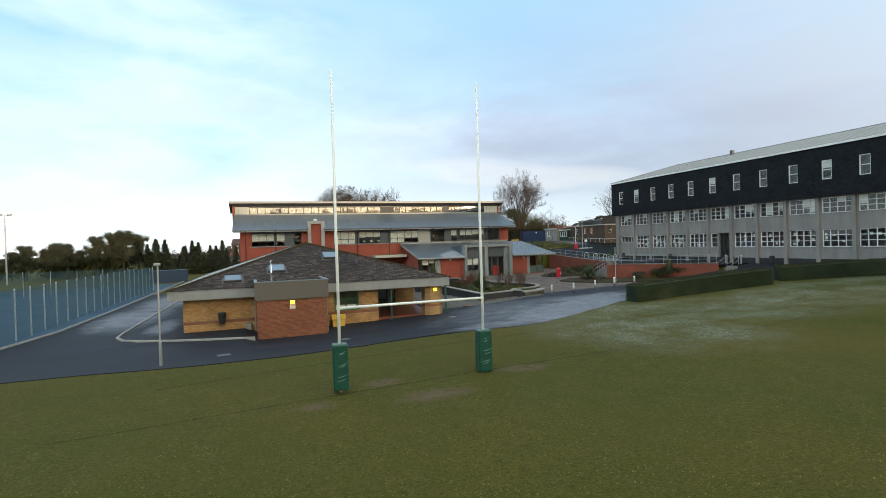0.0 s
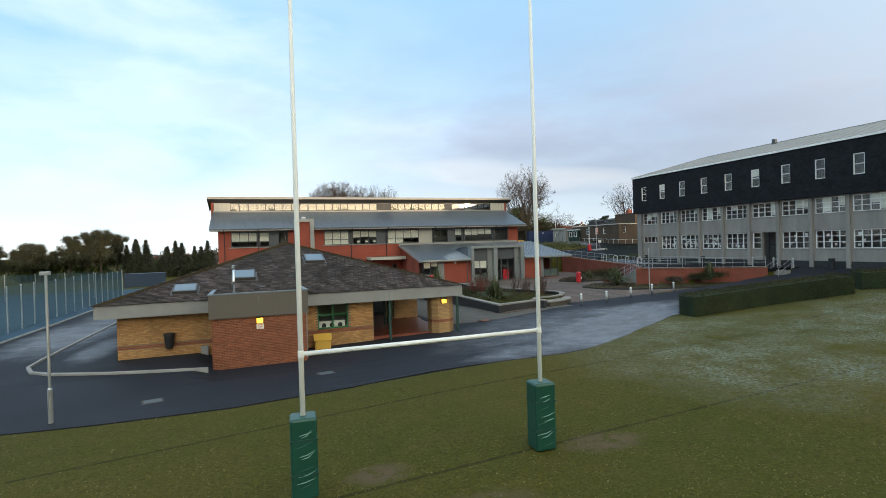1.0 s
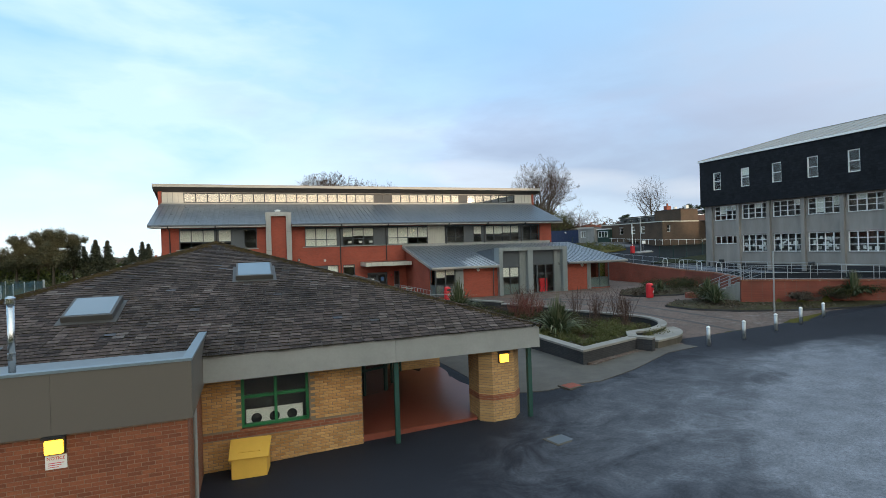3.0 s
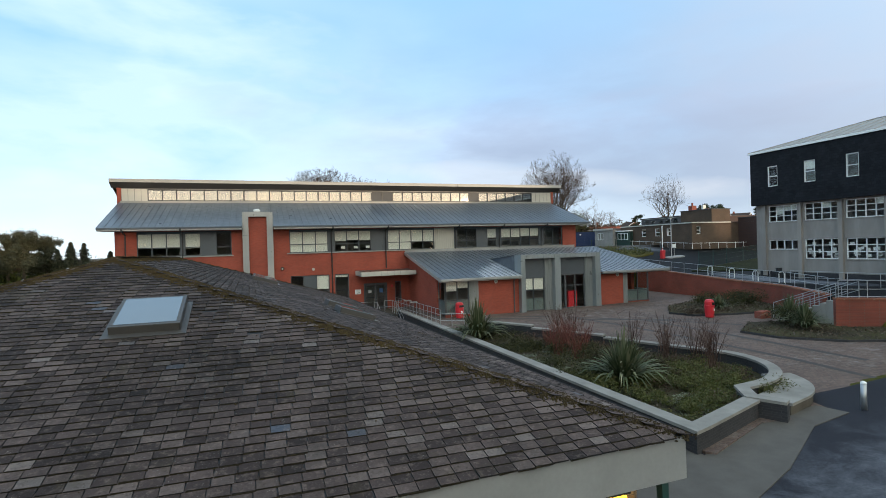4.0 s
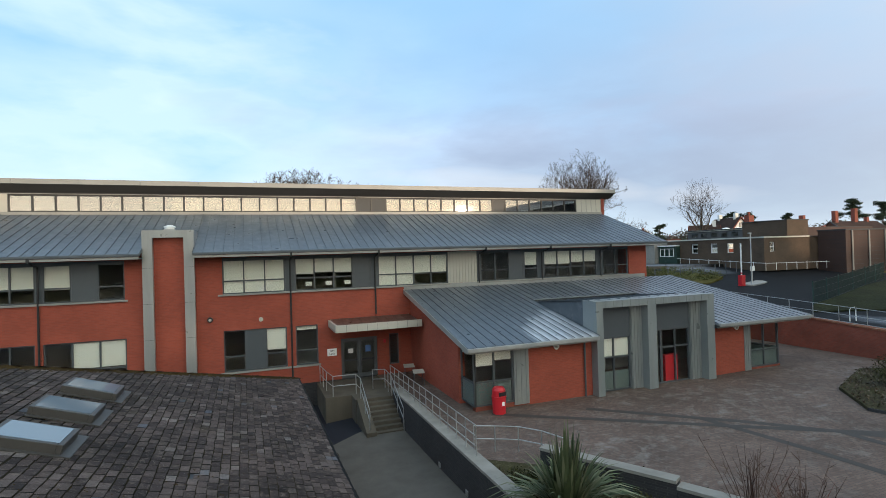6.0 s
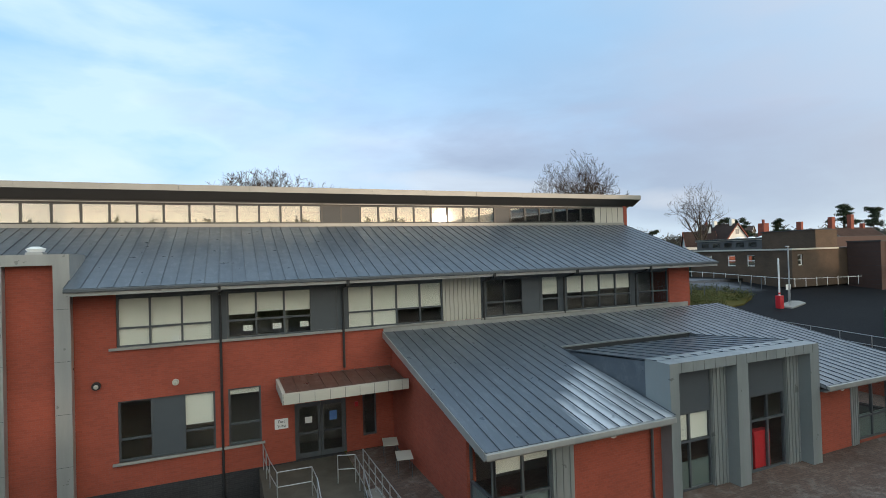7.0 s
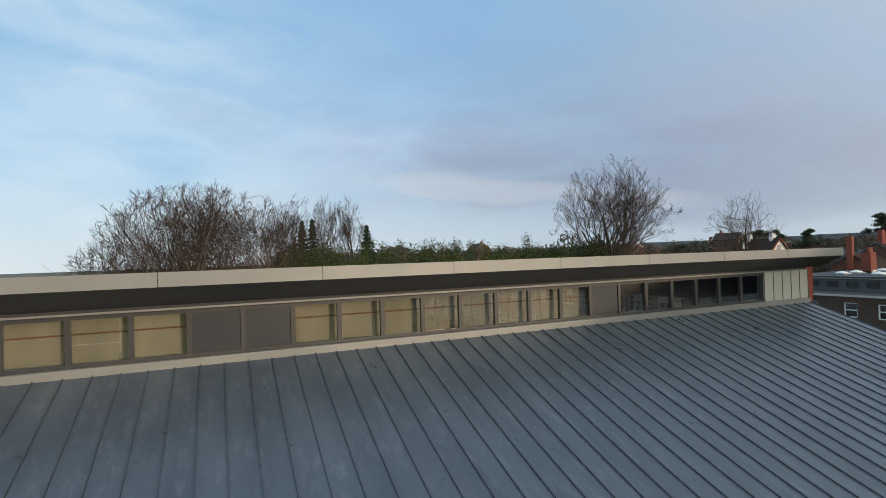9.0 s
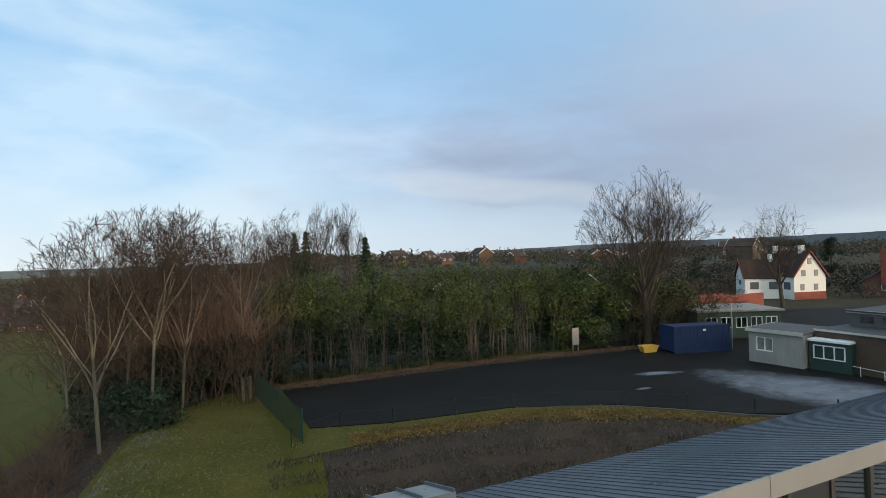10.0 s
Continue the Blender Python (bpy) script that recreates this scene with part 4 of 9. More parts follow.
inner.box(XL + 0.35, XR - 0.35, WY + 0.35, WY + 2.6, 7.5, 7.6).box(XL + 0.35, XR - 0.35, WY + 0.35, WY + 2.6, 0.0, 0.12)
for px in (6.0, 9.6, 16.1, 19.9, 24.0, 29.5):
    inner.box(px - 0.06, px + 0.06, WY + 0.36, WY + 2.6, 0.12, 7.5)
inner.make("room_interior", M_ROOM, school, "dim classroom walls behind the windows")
for a, b, n, bl, pa in UP:
    papers = [(14.45, 5.72, 0.34, 0.22), (15.55, 5.72, 0.34, 0.22), (16.62, 5.72, 0.34, 0.22)] if abs(a - 13.86) < 0.01 else ([(11.95, 5.56, 0.42, 0.20)] if abs(a - 10.18) < 0.01 else [])
    window(school, a, b, 5.47, 7.30, WY + 0.08, n, 0.38, bl, pa, papers=papers)
for a, b, n, bl, pa in LOW:
    window(school, a, b, 1.36, 3.55, WY + 0.08, n, 0.36, bl, pa, papers=[(4.9, 1.5, 0.4, 0.22), (3.7, 1.5, 0.4, 0.2)] if abs(a - 2.3) < 0.01 else [])
for a, b, z in ((-1.2, 5.85, 5.47), (9.95, 13.58, 5.48), (13.66, 18.3, 5.48), (18.4, 23.0, 5.48), (24.85, 36.75, 5.48), (-1.2, 5.9, 1.36), (10.0, 15.15, 1.36)):
    sill(school, a, b, z, WY)
for a, b in ((2.045, 2.295), (13.365, 13.855), (18.145, 18.555), (24.9, 25.155), (28.24, 28.28), (29.345, 29.755), (34.005, 34.455)):
    Geo().box(a, b, WY + 0.07, WY + 0.30, 5.475, 7.3).make("infill_panel", M_PANEL, school, "slate-grey infill panel")
# Dark head panels also put the soffit's shadow line into the colour.
for a, b in ((-0.96, 5.72), (10.18, 22.96), (24.9, 36.66)):
    Geo().box(a, b, WY + 0.06, WY + 0.3, 7.302, 7.415).make("head_panel", M_PANEL, school, "slate-grey head panel that doubles as the shadow line under the soffit")
# pale ribbed cladding bay
clad = Geo().box(22.965, 24.895, WY + 0.03, WY + 0.2, 5.47, 7.4).make("cladding_panel", M_CREAM, school, "cream ribbed metal cladding panel")
Geo().box(20.1, 38.0, WY - 0.03, WY - 0.003, 5.0, 5.466).make("flashing", M_ZINC, school, "pale metal flashing above the lower roof")
for i in range(9):
    Geo().box(23.08 + i * 0.205, 23.13 + i * 0.205, WY - 0.02, WY + 0.03, 5.48, 7.39).make("rib", M_CREAM, clad)
# lower roof, gutter and soffit
RX0, RX1, EY, EZ, TY, TZ = -3.3, 39.1, 74.4, 7.72, 82.0, 10.26
RK = (TZ + 0.06 - EZ) / (TY + 0.2 - EY)
NZ = EZ + RK * (76.6 - EY)
seamed(school, "roof", (RX0, EY, EZ), (6.56, EY, EZ), (6.56, TY + 0.2, TZ + 0.06), (RX0 - 0.1, TY + 0.2, TZ + 0.06), 0.47, M_ROOF, 0.14)
seamed(school, "roof", (6.564, 76.6, NZ), (8.886, 76.6, NZ), (8.886, TY + 0.2, TZ + 0.06), (6.564, TY + 0.2, TZ + 0.06), 0.47, M_ROOF, 0.14)
seamed(school, "roof", (8.89, EY, EZ), (RX1, EY, EZ), (RX1 + 0.3, TY + 0.2, TZ + 0.06), (8.89, TY + 0.2, TZ + 0.06), 0.47, M_ROOF, 0.14)
for a, b in ((RX0, 6.55), (8.9, RX1)):
    Geo().box(a, b, EY - 0.13, EY + 0.02, EZ - 0.135, EZ - 0.02).make("gutter", M_FRAME, school, "dark grey metal gutter", bevel=0.02)
    Geo().box(a + 0.02, b - 0.02, EY - 0.05, EY + 0.05, EZ - 0.26, EZ - 0.14).make("fascia_board", M_ZINC, school, "pale weathered board under the gutter")
for a, b in ((RX0 + 0.1, 6.5), (8.95, RX1 - 0.1)):
    Geo().box(a, b, EY + 0.06, WY + 0.2, 7.46, 7.54).make("soffit", M_FASCIA, school)
for px in (-1.7, 2.17, 13.62, 18.36, 25.0, 29.55, 34.2):
    Geo().box(px - 0.05, px + 0.05, EY - 0.14, EY + 0.0, EZ - 0.34, EZ - 0.10).make("gutter_outlet", M_BLACK, school, "black gutter outlet")
    lo = -0.6 if px < 15 else (3.9 if px < 20 else 5.4)
    Geo().tube([(px, EY + 0.0, EZ - 0.15), (px, EY + 0.35, EZ - 0.38), (px, WY - 0.07, 7.2), (px, WY - 0.07, lo)], 0.05, 8).make("downpipe", M_BLACK, school, "black downpipe")
# clerestory
CY = 82.0
CW0, CW1 = -1.2, 36.95
cl_holes = [(CW0, CW1, 10.40, 11.38)]
cut_wall(-3.2, 39.4, CY, CY + 0.25, 9.9, 11.72, cl_holes).make("clerestory_wall", M_SOFFIT, school)
Geo().box(-3.3, 39.42, CY - 0.12, CY - 0.005, 10.2, 10.385).make("flashing", M_FASCIA, school, "pale metal upstand below the clerestory")
Geo().box(39.4, 39.75, CY + 0.0, 85.0, 9.4, 10.4).make("end_wall", M_RED, school)
Geo().box(-3.55, -3.2, CY + 0.0, 85.0, 9.4, 10.4).make("end_wall", M_RED, school)
for a, b in ((-3.2, CW0), (CW1, 39.4)):
    pan = Geo().box(a, b, CY - 0.05, CY - 0.003, 10.39, 11.42).make("cladding_panel", M_CREAM, school, "cream metal cladding with dark joints")
    n = round((b - a) / 0.45)
    for i in range(n + 1):
        Geo().box(a + (b - a) * i / n - 0.012, a + (b - a) * i / n + 0.012, CY - 0.062, CY - 0.05, 10.39, 11.42).make("joint", M_FRAME, pan)
nwin = 35
M_CLFRAME = plain("charcoal_window_frame", (0.052, 0.050, 0.048), 0.5, 0.1)
wcl = (CW1 - CW0) / nwin
infill = {18, 19, 28}
for i in range(nwin):
    a, b = (CW0 + j * wcl + lerp(j, [0, 13, 16, 20, 24, 28], [0.0, 0.42, 0.33, 0.22, 0.10, 0.0]) for j in (i, i + 1))
    fr = Geo().box(a, b, CY + 0.02, CY + 0.12, 10.40, 10.46).box(a, b, CY + 0.02, CY + 0.12, 11.32, 11.38).box(a, a + 0.05, CY + 0.02, CY + 0.12, 10.46, 11.32).box(b - 0.05, b, CY + 0.02, CY + 0.12, 10.46, 11.32).make("window", M_CLFRAME, school)
    if i in infill:
        Geo().box(a + 0.04, b - 0.04, CY + 0.05, CY + 0.08, 10.45, 11.33).make("infill_panel", M_CLDARK, fr)
    else:
        Geo().box(a + 0.03, b - 0.03, CY + 0.07, CY + 0.082, 10.44, 11.34).make("pane", M_GLASSHI, fr)
Geo().box(30.6, 39.3, CY + 1.7, CY + 1.8, 9.5, 11.2).make("hall_wall", M_ROOM, school, "dim inner wall behind the clerestory")
# the inner wall is a greyer copy up to x = 7.1
Geo().box(-3.1, 7.1, CY + 0.34, CY + 0.40, 10.0, 11.45).make("hall_wall", stained_mat("greyer_hall_wall", (0.25, 0.245, 0.225)), school, "grey inner wall behind the clerestory")
hall = Geo().box(7.1, 30.4, CY + 0.34, CY + 0.40, 10.0, 11.45)
hall.make("hall_wall", M_HALL, school, "cream inner wall behind the clerestory")
Geo().box(-3.1, 30.4, CY + 0.28, CY + 0.32, 11.0, 11.03).make("inner_rail", M_BROWNB, school, "brown pipe inside the clerestory")
for a in (39.4, -3.55):
    Geo().prism([(a, CY - 0.02), (a + 0.35, CY - 0.02), (a + 0.35, 85.0), (a, 85.0)], 10.4, lambda x, y: 11.8 - 0.33 * (y - 82)).make("end_wall", M_RED, school)
# upper roof, falling to the rear
UX0, UX1, FY = -3.95, 40.35, 81.25
UK = 0.33
seamed(school, "upper_roof", (UX1, 85.35, 12.17 - UK * (85.35 - FY)), (UX0, 85.35, 12.17 - UK * (85.35 - FY)), (UX0, FY + 0.02, 12.17), (UX1, FY + 0.02, 12.17), 0.20, M_ROOF, 0.10, (0.012, 0.014))
for i in range(14):
    a, b = UX0 + (UX1 - UX0) * i / 14, UX0 + (UX1 - UX0) * (i + 1) / 14
    Geo().box(a + 0.006, b - 0.006, FY - 0.03, FY + 0.0, 11.92, 12.21).make("fascia_panel", M_FASCIA, school, "silver metal fascia panel")
Geo().slab([(UX0, FY, 11.93), (UX0, CY, 11.51), (UX1, CY, 11.51), (UX1, FY, 11.93)], 0.03).make("soffit", M_SOFFIT, school)
Geo().slab([(UX1, FY, 12.17), (UX1, FY, 11.92), (UX1, 85.35, 10.5), (UX1, 85.35, 10.82)], 0.03).make("verge", M_FASCIA, school)
Geo().slab([(UX0, FY, 11.92), (UX0, FY, 12.17), (UX0, 85.35, 10.82), (UX0, 85.35, 10.5)], 0.03).make("verge", M_FASCIA, school)
Geo().box(-3.2, 39.4, CY - 0.07, CY - 0.004, 11.415, 11.455).make("trim", M_FASCIA, school, "pale trim above the clerestory windows")
# roof box behind the ridge
vent = thing("roof_vent", "low grey metal vent box on the school roof", "roof vent")
Geo().prism([(21.4, 84.0), (24.6, 84.0), (24.6, 85.2), (21.4, 85.2)], 10.7, lambda x, y: 11.55 - 0.30 * (y - 84.0)).make("body", M_ZINC, vent)
for i in range(7):
    Geo().beam((21.45 + i * 0.52, 83.99, 11.58), (21.45 + i * 0.52, 85.2, 11.22), 0.03, 0.05).make("seam", M_ROOF, vent)
# tall framed brick bay
bay = Geo().box(7.02, 8.42, WY - 0.03, WY - 0.003, -1.0, 7.6).box(7.02, 8.42, WY - 0.03, 77.3, 7.6, 8.52)
bay.make("chimney_bay", M_RED, school, "red brick bay rising through the eaves")
pil = Geo().box(6.55, 7.02, WY - 0.34, WY - 0.002, -1.0, 8.9).box(8.42, 8.9, WY - 0.34, WY - 0.002, -1.0, 8.9).box(7.02, 8.42, WY - 0.34, WY - 0.002, 8.52, 8.9)
pil.box(6.55, 7.02, WY - 0.002, 77.4, 7.8, 8.9).box(8.42, 8.9, WY - 0.002, 77.4, 7.8, 8.9).box(7.02, 8.42, WY - 0.002, 77.4, 8.55, 8.9)
pil.make("bay_frame", M_ZINC, school, "pale grey metal frame round the brick bay")
for z in (1.6, 3.4, 5.2, 7.0):
    for a in (6.55, 8.42):
        Geo().box(a + 0.005, a + 0.465, WY - 0.345, WY - 0.335, z, z + 0.012).make("joint", M_FRAME, school)
cowl = thing("roof_cowl", "white ventilation cowl on the bay frame", "vent cowl")
Geo().box(7.45, 7.95, 75.9, 76.4, 8.9, 9.0).make("base", M_STEEL, cowl)
Geo().tube([(7.7, 76.15, 9.0), (7.7, 76.15, 9.12), (7.7, 76.15, 9.2)], [0.24, 0.30, 0.12], 14).make("cap", M_WHITE, cowl)
# entrance doors under the canopy
door = thing("door_1", "grey glazed double door under a canopy", "door", kind="structure")
g = Geo().box(16.3, 16.38, WY + 0.12, WY + 0.2, 0.32, 2.62).box(18.32, 18.4, WY + 0.12, WY + 0.2, 0.32, 2.62).box(16.38, 18.32, WY + 0.12, WY + 0.2, 2.54, 2.62)
g.make("door_frame", M_FRAME, door)
for a, b in ((16.38, 17.34), (17.36, 18.32)):
    lf = Geo().box(a, b, WY + 0.13, WY + 0.18, 0.34, 0.55).box(a, b, WY + 0.13, WY + 0.18, 2.42, 2.54).box(a, a + 0.1, WY + 0.13, WY + 0.18, 0.55, 2.42).box(b - 0.1, b, WY + 0.13, WY + 0.18, 0.55, 2.42).box(a + 0.1, b - 0.1, WY + 0.13, WY + 0.18, 1.3, 1.38).make("door_leaf", M_FRAME, door)
    Geo().box(a + 0.09, b - 0.09, WY + 0.15, WY + 0.16, 0.54, 2.43).make("pane", M_GLASS, lf)
    Geo().tube([(17.25 if a < 17 else 17.45, WY + 0.06, 1.0), (17.25 if a < 17 else 17.45, WY + 0.06, 1.6)], 0.018, 6).make("handle", M_STAIN, lf)
Geo().box(16.72, 17.0, WY + 0.135, WY + 0.148, 1.75, 2.0).make("notice", M_PAPER, door, "white notice on the glass")
Geo().box(17.72, 18.02, WY + 0.135, WY + 0.148, 1.75, 2.12).make("notice", plain("blue_notice", (0.10, 0.22, 0.5), 0.6), door, "blue and white notice on the glass")
window(school, 19.1, 19.7, 0.9, 2.7, WY + 0.08, 1, None)
can = thing("entrance_canopy", "flat canopy with cream fascia and rusty brown sheet top", "canopy")
Geo().box(15.6, 20.3, 72.95, WY - 0.01, 3.36, 3.44).make("soffit", M_FASCIA, can)
g = Geo().box(15.6, 20.3, 72.83, 72.95, 3.36, 3.74).box(15.6, 15.72, 72.95, WY - 0.01, 3.44, 3.74)
g.make("fascia", M_CREAM, can)
for i in range(9):
    Geo().box(15.62 + i * 0.55, 15.632 + i * 0.55, 72.822, 72.83, 3.36, 3.74).make("joint", M_FRAME, can)
seamed(can, "top_sheet", (15.72, 72.95, 3.56), (20.3, 72.95, 3.56), (20.3, WY - 0.02, 3.78), (15.72, WY - 0.02, 3.78), 0.5, M_RUST, 0.05)
sign = thing("wall_sign", "white sign board with a short red and black legend", "sign")
Geo().box(15.52, 16.04, WY - 0.03, WY - 0.002, 1.72, 2.12).make("board", M_PAPER, sign)


def letters(text, m, size, mat, parent, name="lettering", depth=0.002):
    cu = bpy.data.curves.new(name, "FONT")
    cu.body, cu.size, cu.extrude, cu.align_x, cu.align_y = text, size, depth, "CENTER", "CENTER"
    cu.materials.append(mat)
    ob = new(name, cu)
    ob.parent = parent
    ob.matrix_basis = m
    return ob


letters("East", pose(15.78, WY - 0.032, 2.01, 90), 0.16, M_BLACK, sign)
letters("Suite", pose(15.78, WY - 0.032, 1.84, 90), 0.16, M_BLACK, sign)
for px, pz, r in ((9.55, 4.2, 0.16), (12.05, 4.05, 0.13)):
    lamp = thing("wall_light", "small round bulkhead light on the brick wall", "wall light", group="wall lights")
    Geo().tube([(px, WY - 0.002, pz), (px, WY - 0.1, pz)], r * 0.9, 12).make("body", M_BLACK if r > 0.14 else M_CREAM, lamp)
    Geo().tube([(px, WY - 0.1, pz - 0.02), (px, WY - 0.16, pz - 0.02)], [r * 0.5, r * 0.3], 12).make("lens", M_CREAM, lamp)
box1 = solo(Geo().box(18.75, 18.9, WY - 0.06, WY - 0.002, 2.2, 2.4), "alarm_box", M_REDPL, "small red alarm box on the wall", "alarm", bevel=0.01)

# ---- glazed entrance wing ----
M_TEAL = plain("grey_green_panel", (0.13, 0.17, 0.17), 0.35)
wing = thing("entrance_wing", "single-storey red brick wing with seamed roof and glazed entrance frame", "building")
AY = 66.55
ZB = 0.34
AK = (5.22 - 3.28) / (75.5 - 65.9)
aroof = lambda y: 3.28 + AK * (y - 65.9)
# roof either side of the raised entrance
seamed(wing, "roof", (20.0, 65.9, 3.28), (26.69, 65.9, 3.28), (26.69, 75.49, 5.22), (20.1, 75.49, 5.22), 0.447, M_ROOFF, 0.12)
seamed(wing, "roof", (26.70, 71.9, aroof(71.9)), (34.05, 71.9, aroof(71.9)), (34.05, 75.49, 5.22), (26.70, 75.49, 5.22), 0.45, M_ROOFF, 0.12)
seamed(wing, "roof", (34.06, 65.9, 3.28), (41.0, 65.9, 3.28), (40.3, 75.49, 5.22), (34.06, 75.49, 5.22), 0.45, M_ROOFF, 0.12)
Geo().box(19.98, 26.6, 65.78, 65.9, 3.1, 3.27).make("gutter", M_ZINC, wing, bevel=0.02)
Geo().box(34.1, 41.02, 65.78, 65.9, 3.1, 3.27).make("gutter", M_ZINC, wing, bevel=0.02)
Geo().slab([(19.97, 65.9, 3.05), (19.97, 65.9, 3.3), (20.05, 75.49, 5.25), (20.05, 75.49, 4.98)], 0.04).make("verge", M_ZINC, wing)
Geo().slab([(41.03, 65.9, 3.3), (41.03, 65.9, 3.05), (40.35, 75.49, 4.98), (40.35, 75.49, 5.25)], 0.04).make("verge", M_ZINC, wing)
for a, b in ((20.1, 26.6), (34.1, 40.9)):
    Geo().box(a, b, 65.92, AY + 0.2, 3.02, 3.08).make("soffit", M_FASCIA, wing)
cut_wall(23.25, 26.7, AY, AY + 0.3, ZB, 3.3, []).make("wall", M_RED, wing)
cut_wall(34.0, 36.62, AY, AY + 0.3, ZB, 3.3, []).make("wall", M_RED, wing)
Geo().prism([(20.45, AY + 1.5), (20.75, AY + 1.5), (20.75, 75.49), (20.45, 75.49)], ZB - 0.9, lambda x, y: aroof(y) - 0.13).make("wall", M_RED, wing)
Geo().box(20.6, 23.25, AY + 0.02, AY + 0.3, ZB - 0.1, ZB + 0.22).box(36.62, 39.35, AY + 0.02, AY + 0.3, ZB - 0.1, ZB + 0.22).make("plinth", M_REDWALL, wing)
Geo().box(39.0, 39.3, AY + 1.8, 75.49, ZB, 3.4).make("wall", M_RED, wing)
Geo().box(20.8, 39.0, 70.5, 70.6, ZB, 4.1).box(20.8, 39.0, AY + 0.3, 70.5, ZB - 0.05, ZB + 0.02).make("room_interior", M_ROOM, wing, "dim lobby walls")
window(wing, 20.6, 22.5, ZB + 0.22, 3.05, AY + 0.05, 2, 0.42, [(0, 0.3), (1, 0.22)])
wside = window(wing, 0.0, 1.5, ZB + 0.22, 3.05, 0.0, 1, 0.42)
wside.matrix_basis = pose(20.55, AY + 1.55, 0, 0, 0, -90)
window(wing, 37.05, 39.3, ZB + 0.22, 3.05, AY + 0.05, 2, 0.36)
wside = window(wing, 0.0, 1.8, ZB + 0.22, 3.05, 0.0, 1, 0.36)
wside.matrix_basis = pose(39.36, AY + 0.08, 0, 0, 0, 90)
for a, b in ((20.68, 22.42), (37.13, 39.22)):
    Geo().box(a, b, AY + 0.115, AY + 0.14, ZB + 0.28, ZB + 1.2).make("infill_panel", M_TEAL, wing, "grey-green panel behind the lower glazing")
Geo().box(20.61, 20.63, AY + 0.12, AY + 1.48, ZB + 0.28, ZB + 1.2).make("infill_panel", M_TEAL, wing)
Geo().box(39.29, 39.31, AY + 0.14, AY + 1.78, ZB + 0.28, ZB + 1.2).make("infill_panel", M_TEAL, wing)
for a, b in ((22.5, 23.25), (36.62, 37.05)):
    pan = Geo().box(a, b, AY - 0.04, AY + 0.2, ZB + 0.1, 3.1).make("cladding_panel", M_GREYCLAD, wing, "grey ribbed cladding strip")
    for i in range(3):
        Geo().box(a + 0.1 + i * (b - a) * 0.33, a + 0.13 + i * (b - a) * 0.33, AY - 0.07, AY - 0.04, ZB + 0.12, 3.08).make("rib", M_GREYCLAD, pan)
for px in (26.25, 34.12):
    Geo().tube([(px, 65.84, 3.15), (px, AY - 0.08, 2.9), (px, AY - 0.08, ZB)], 0.045, 8).make("downpipe", M_FRAME, wing, "dark grey downpipe")
# entrance frame
FY0 = 66.1
g = Geo().box(26.7, 27.08, FY0, AY + 0.6, ZB - 0.05, 4.5).box(33.55, 34.05, FY0, AY + 0.6, ZB - 0.05, 4.5).box(29.72, 30.25, FY0, AY + 0.6, ZB - 0.05, 4.5)
g.box(26.7, 34.05, FY0, AY + 0.6, 4.5, 4.83)
g.make("entrance_frame", M_PORTAL, wing, "grey metal-clad portal frame")
for i in range(14):
    Geo().box(27.2 + i * 0.5, 27.21 + i * 0.5, FY0 - 0.006, FY0, 4.5, 4.83).make("joint", M_FRAME, wing)
# raised flat roof and its cheeks running back into the slope
seamed(wing, "porch_roof", (26.72, FY0 + 0.55, 4.835), (34.03, FY0 + 0.55, 4.835), (34.03, 71.25, 4.44), (26.72, 71.25, 4.44), 0.62, M_ROOF, 0.05)
Geo().box(26.75, 34.02, 71.25, 71.9, 4.08, 4.14).make("gutter", M_BLACK, wing, "dark valley gutter behind the porch roof")
Geo().box(26.72, 34.05, 71.86, 71.93, 4.14, 4.47).make("upstand", M_CLDARK, wing)
Geo().box(26.72, 34.05, 71.84, 71.95, 4.472, 4.525).make("coping", M_PORTAL, wing)
for px in (26.72, 33.99):
    g = Geo().prism([(px, FY0 + 0.6), (px + 0.04, FY0 + 0.6), (px + 0.04, 71.9), (px, 71.9)], lambda x, y: aroof(y) - 0.05 if y < 70 else 4.1, lambda x, y: 4.80 if y < 70 else 4.44)
    g.make("porch_cheek", M_ROOF, wing, "triangular metal side of the raised porch roof")
for a, b in ((29.05, 29.72), (32.85, 33.55)):
    pan = Geo().box(a, b, AY + 0.0, AY + 0.25, ZB, 4.5).make("cladding_panel", M_GREYCLAD, wing, "grey ribbed cladding strip")
    for i in range(4):
        Geo().box(a + 0.03 + i * (b - a) * 0.26, a + 0.07 + i * (b - a) * 0.26, AY - 0.035, AY, ZB, 4.5).make("rib", M_GREYCLAD, pan)
for a, b, lo in ((27.08, 29.05, 3.0), (30.25, 32.85, 3.15)):
    Geo().box(a, b, AY + 0.1, AY + 0.2, lo, 4.5).make("infill_panel", M_PANEL, wing, "dark grey infill panel")
window(wing, 27.08, 29.05, ZB + 0.05, 3.0, AY + 0.1, 2, 0.62, [(0, 0.36), (1, 0.36)])
window(wing, 31.0, 32.85, ZB + 0.05, 3.15, AY + 0.1, 2, 0.66, [])
window(wing, 30.25, 31.0, ZB + 0.05, 3.15, AY + 0.1, 1, 0.68, [], name="door")
Geo().box(27.16, 28.97, AY + 0.165, AY + 0.18, ZB + 0.12, ZB + 1.0).make("infill_panel", M_TEAL, wing, "grey-green panel behind the lower glazing")
Geo().box(31.35, 32.15, AY + 0.22, AY + 0.5, ZB, 1.75).make("red_display", M_REDPL, wing, "red display stand behind the glass")
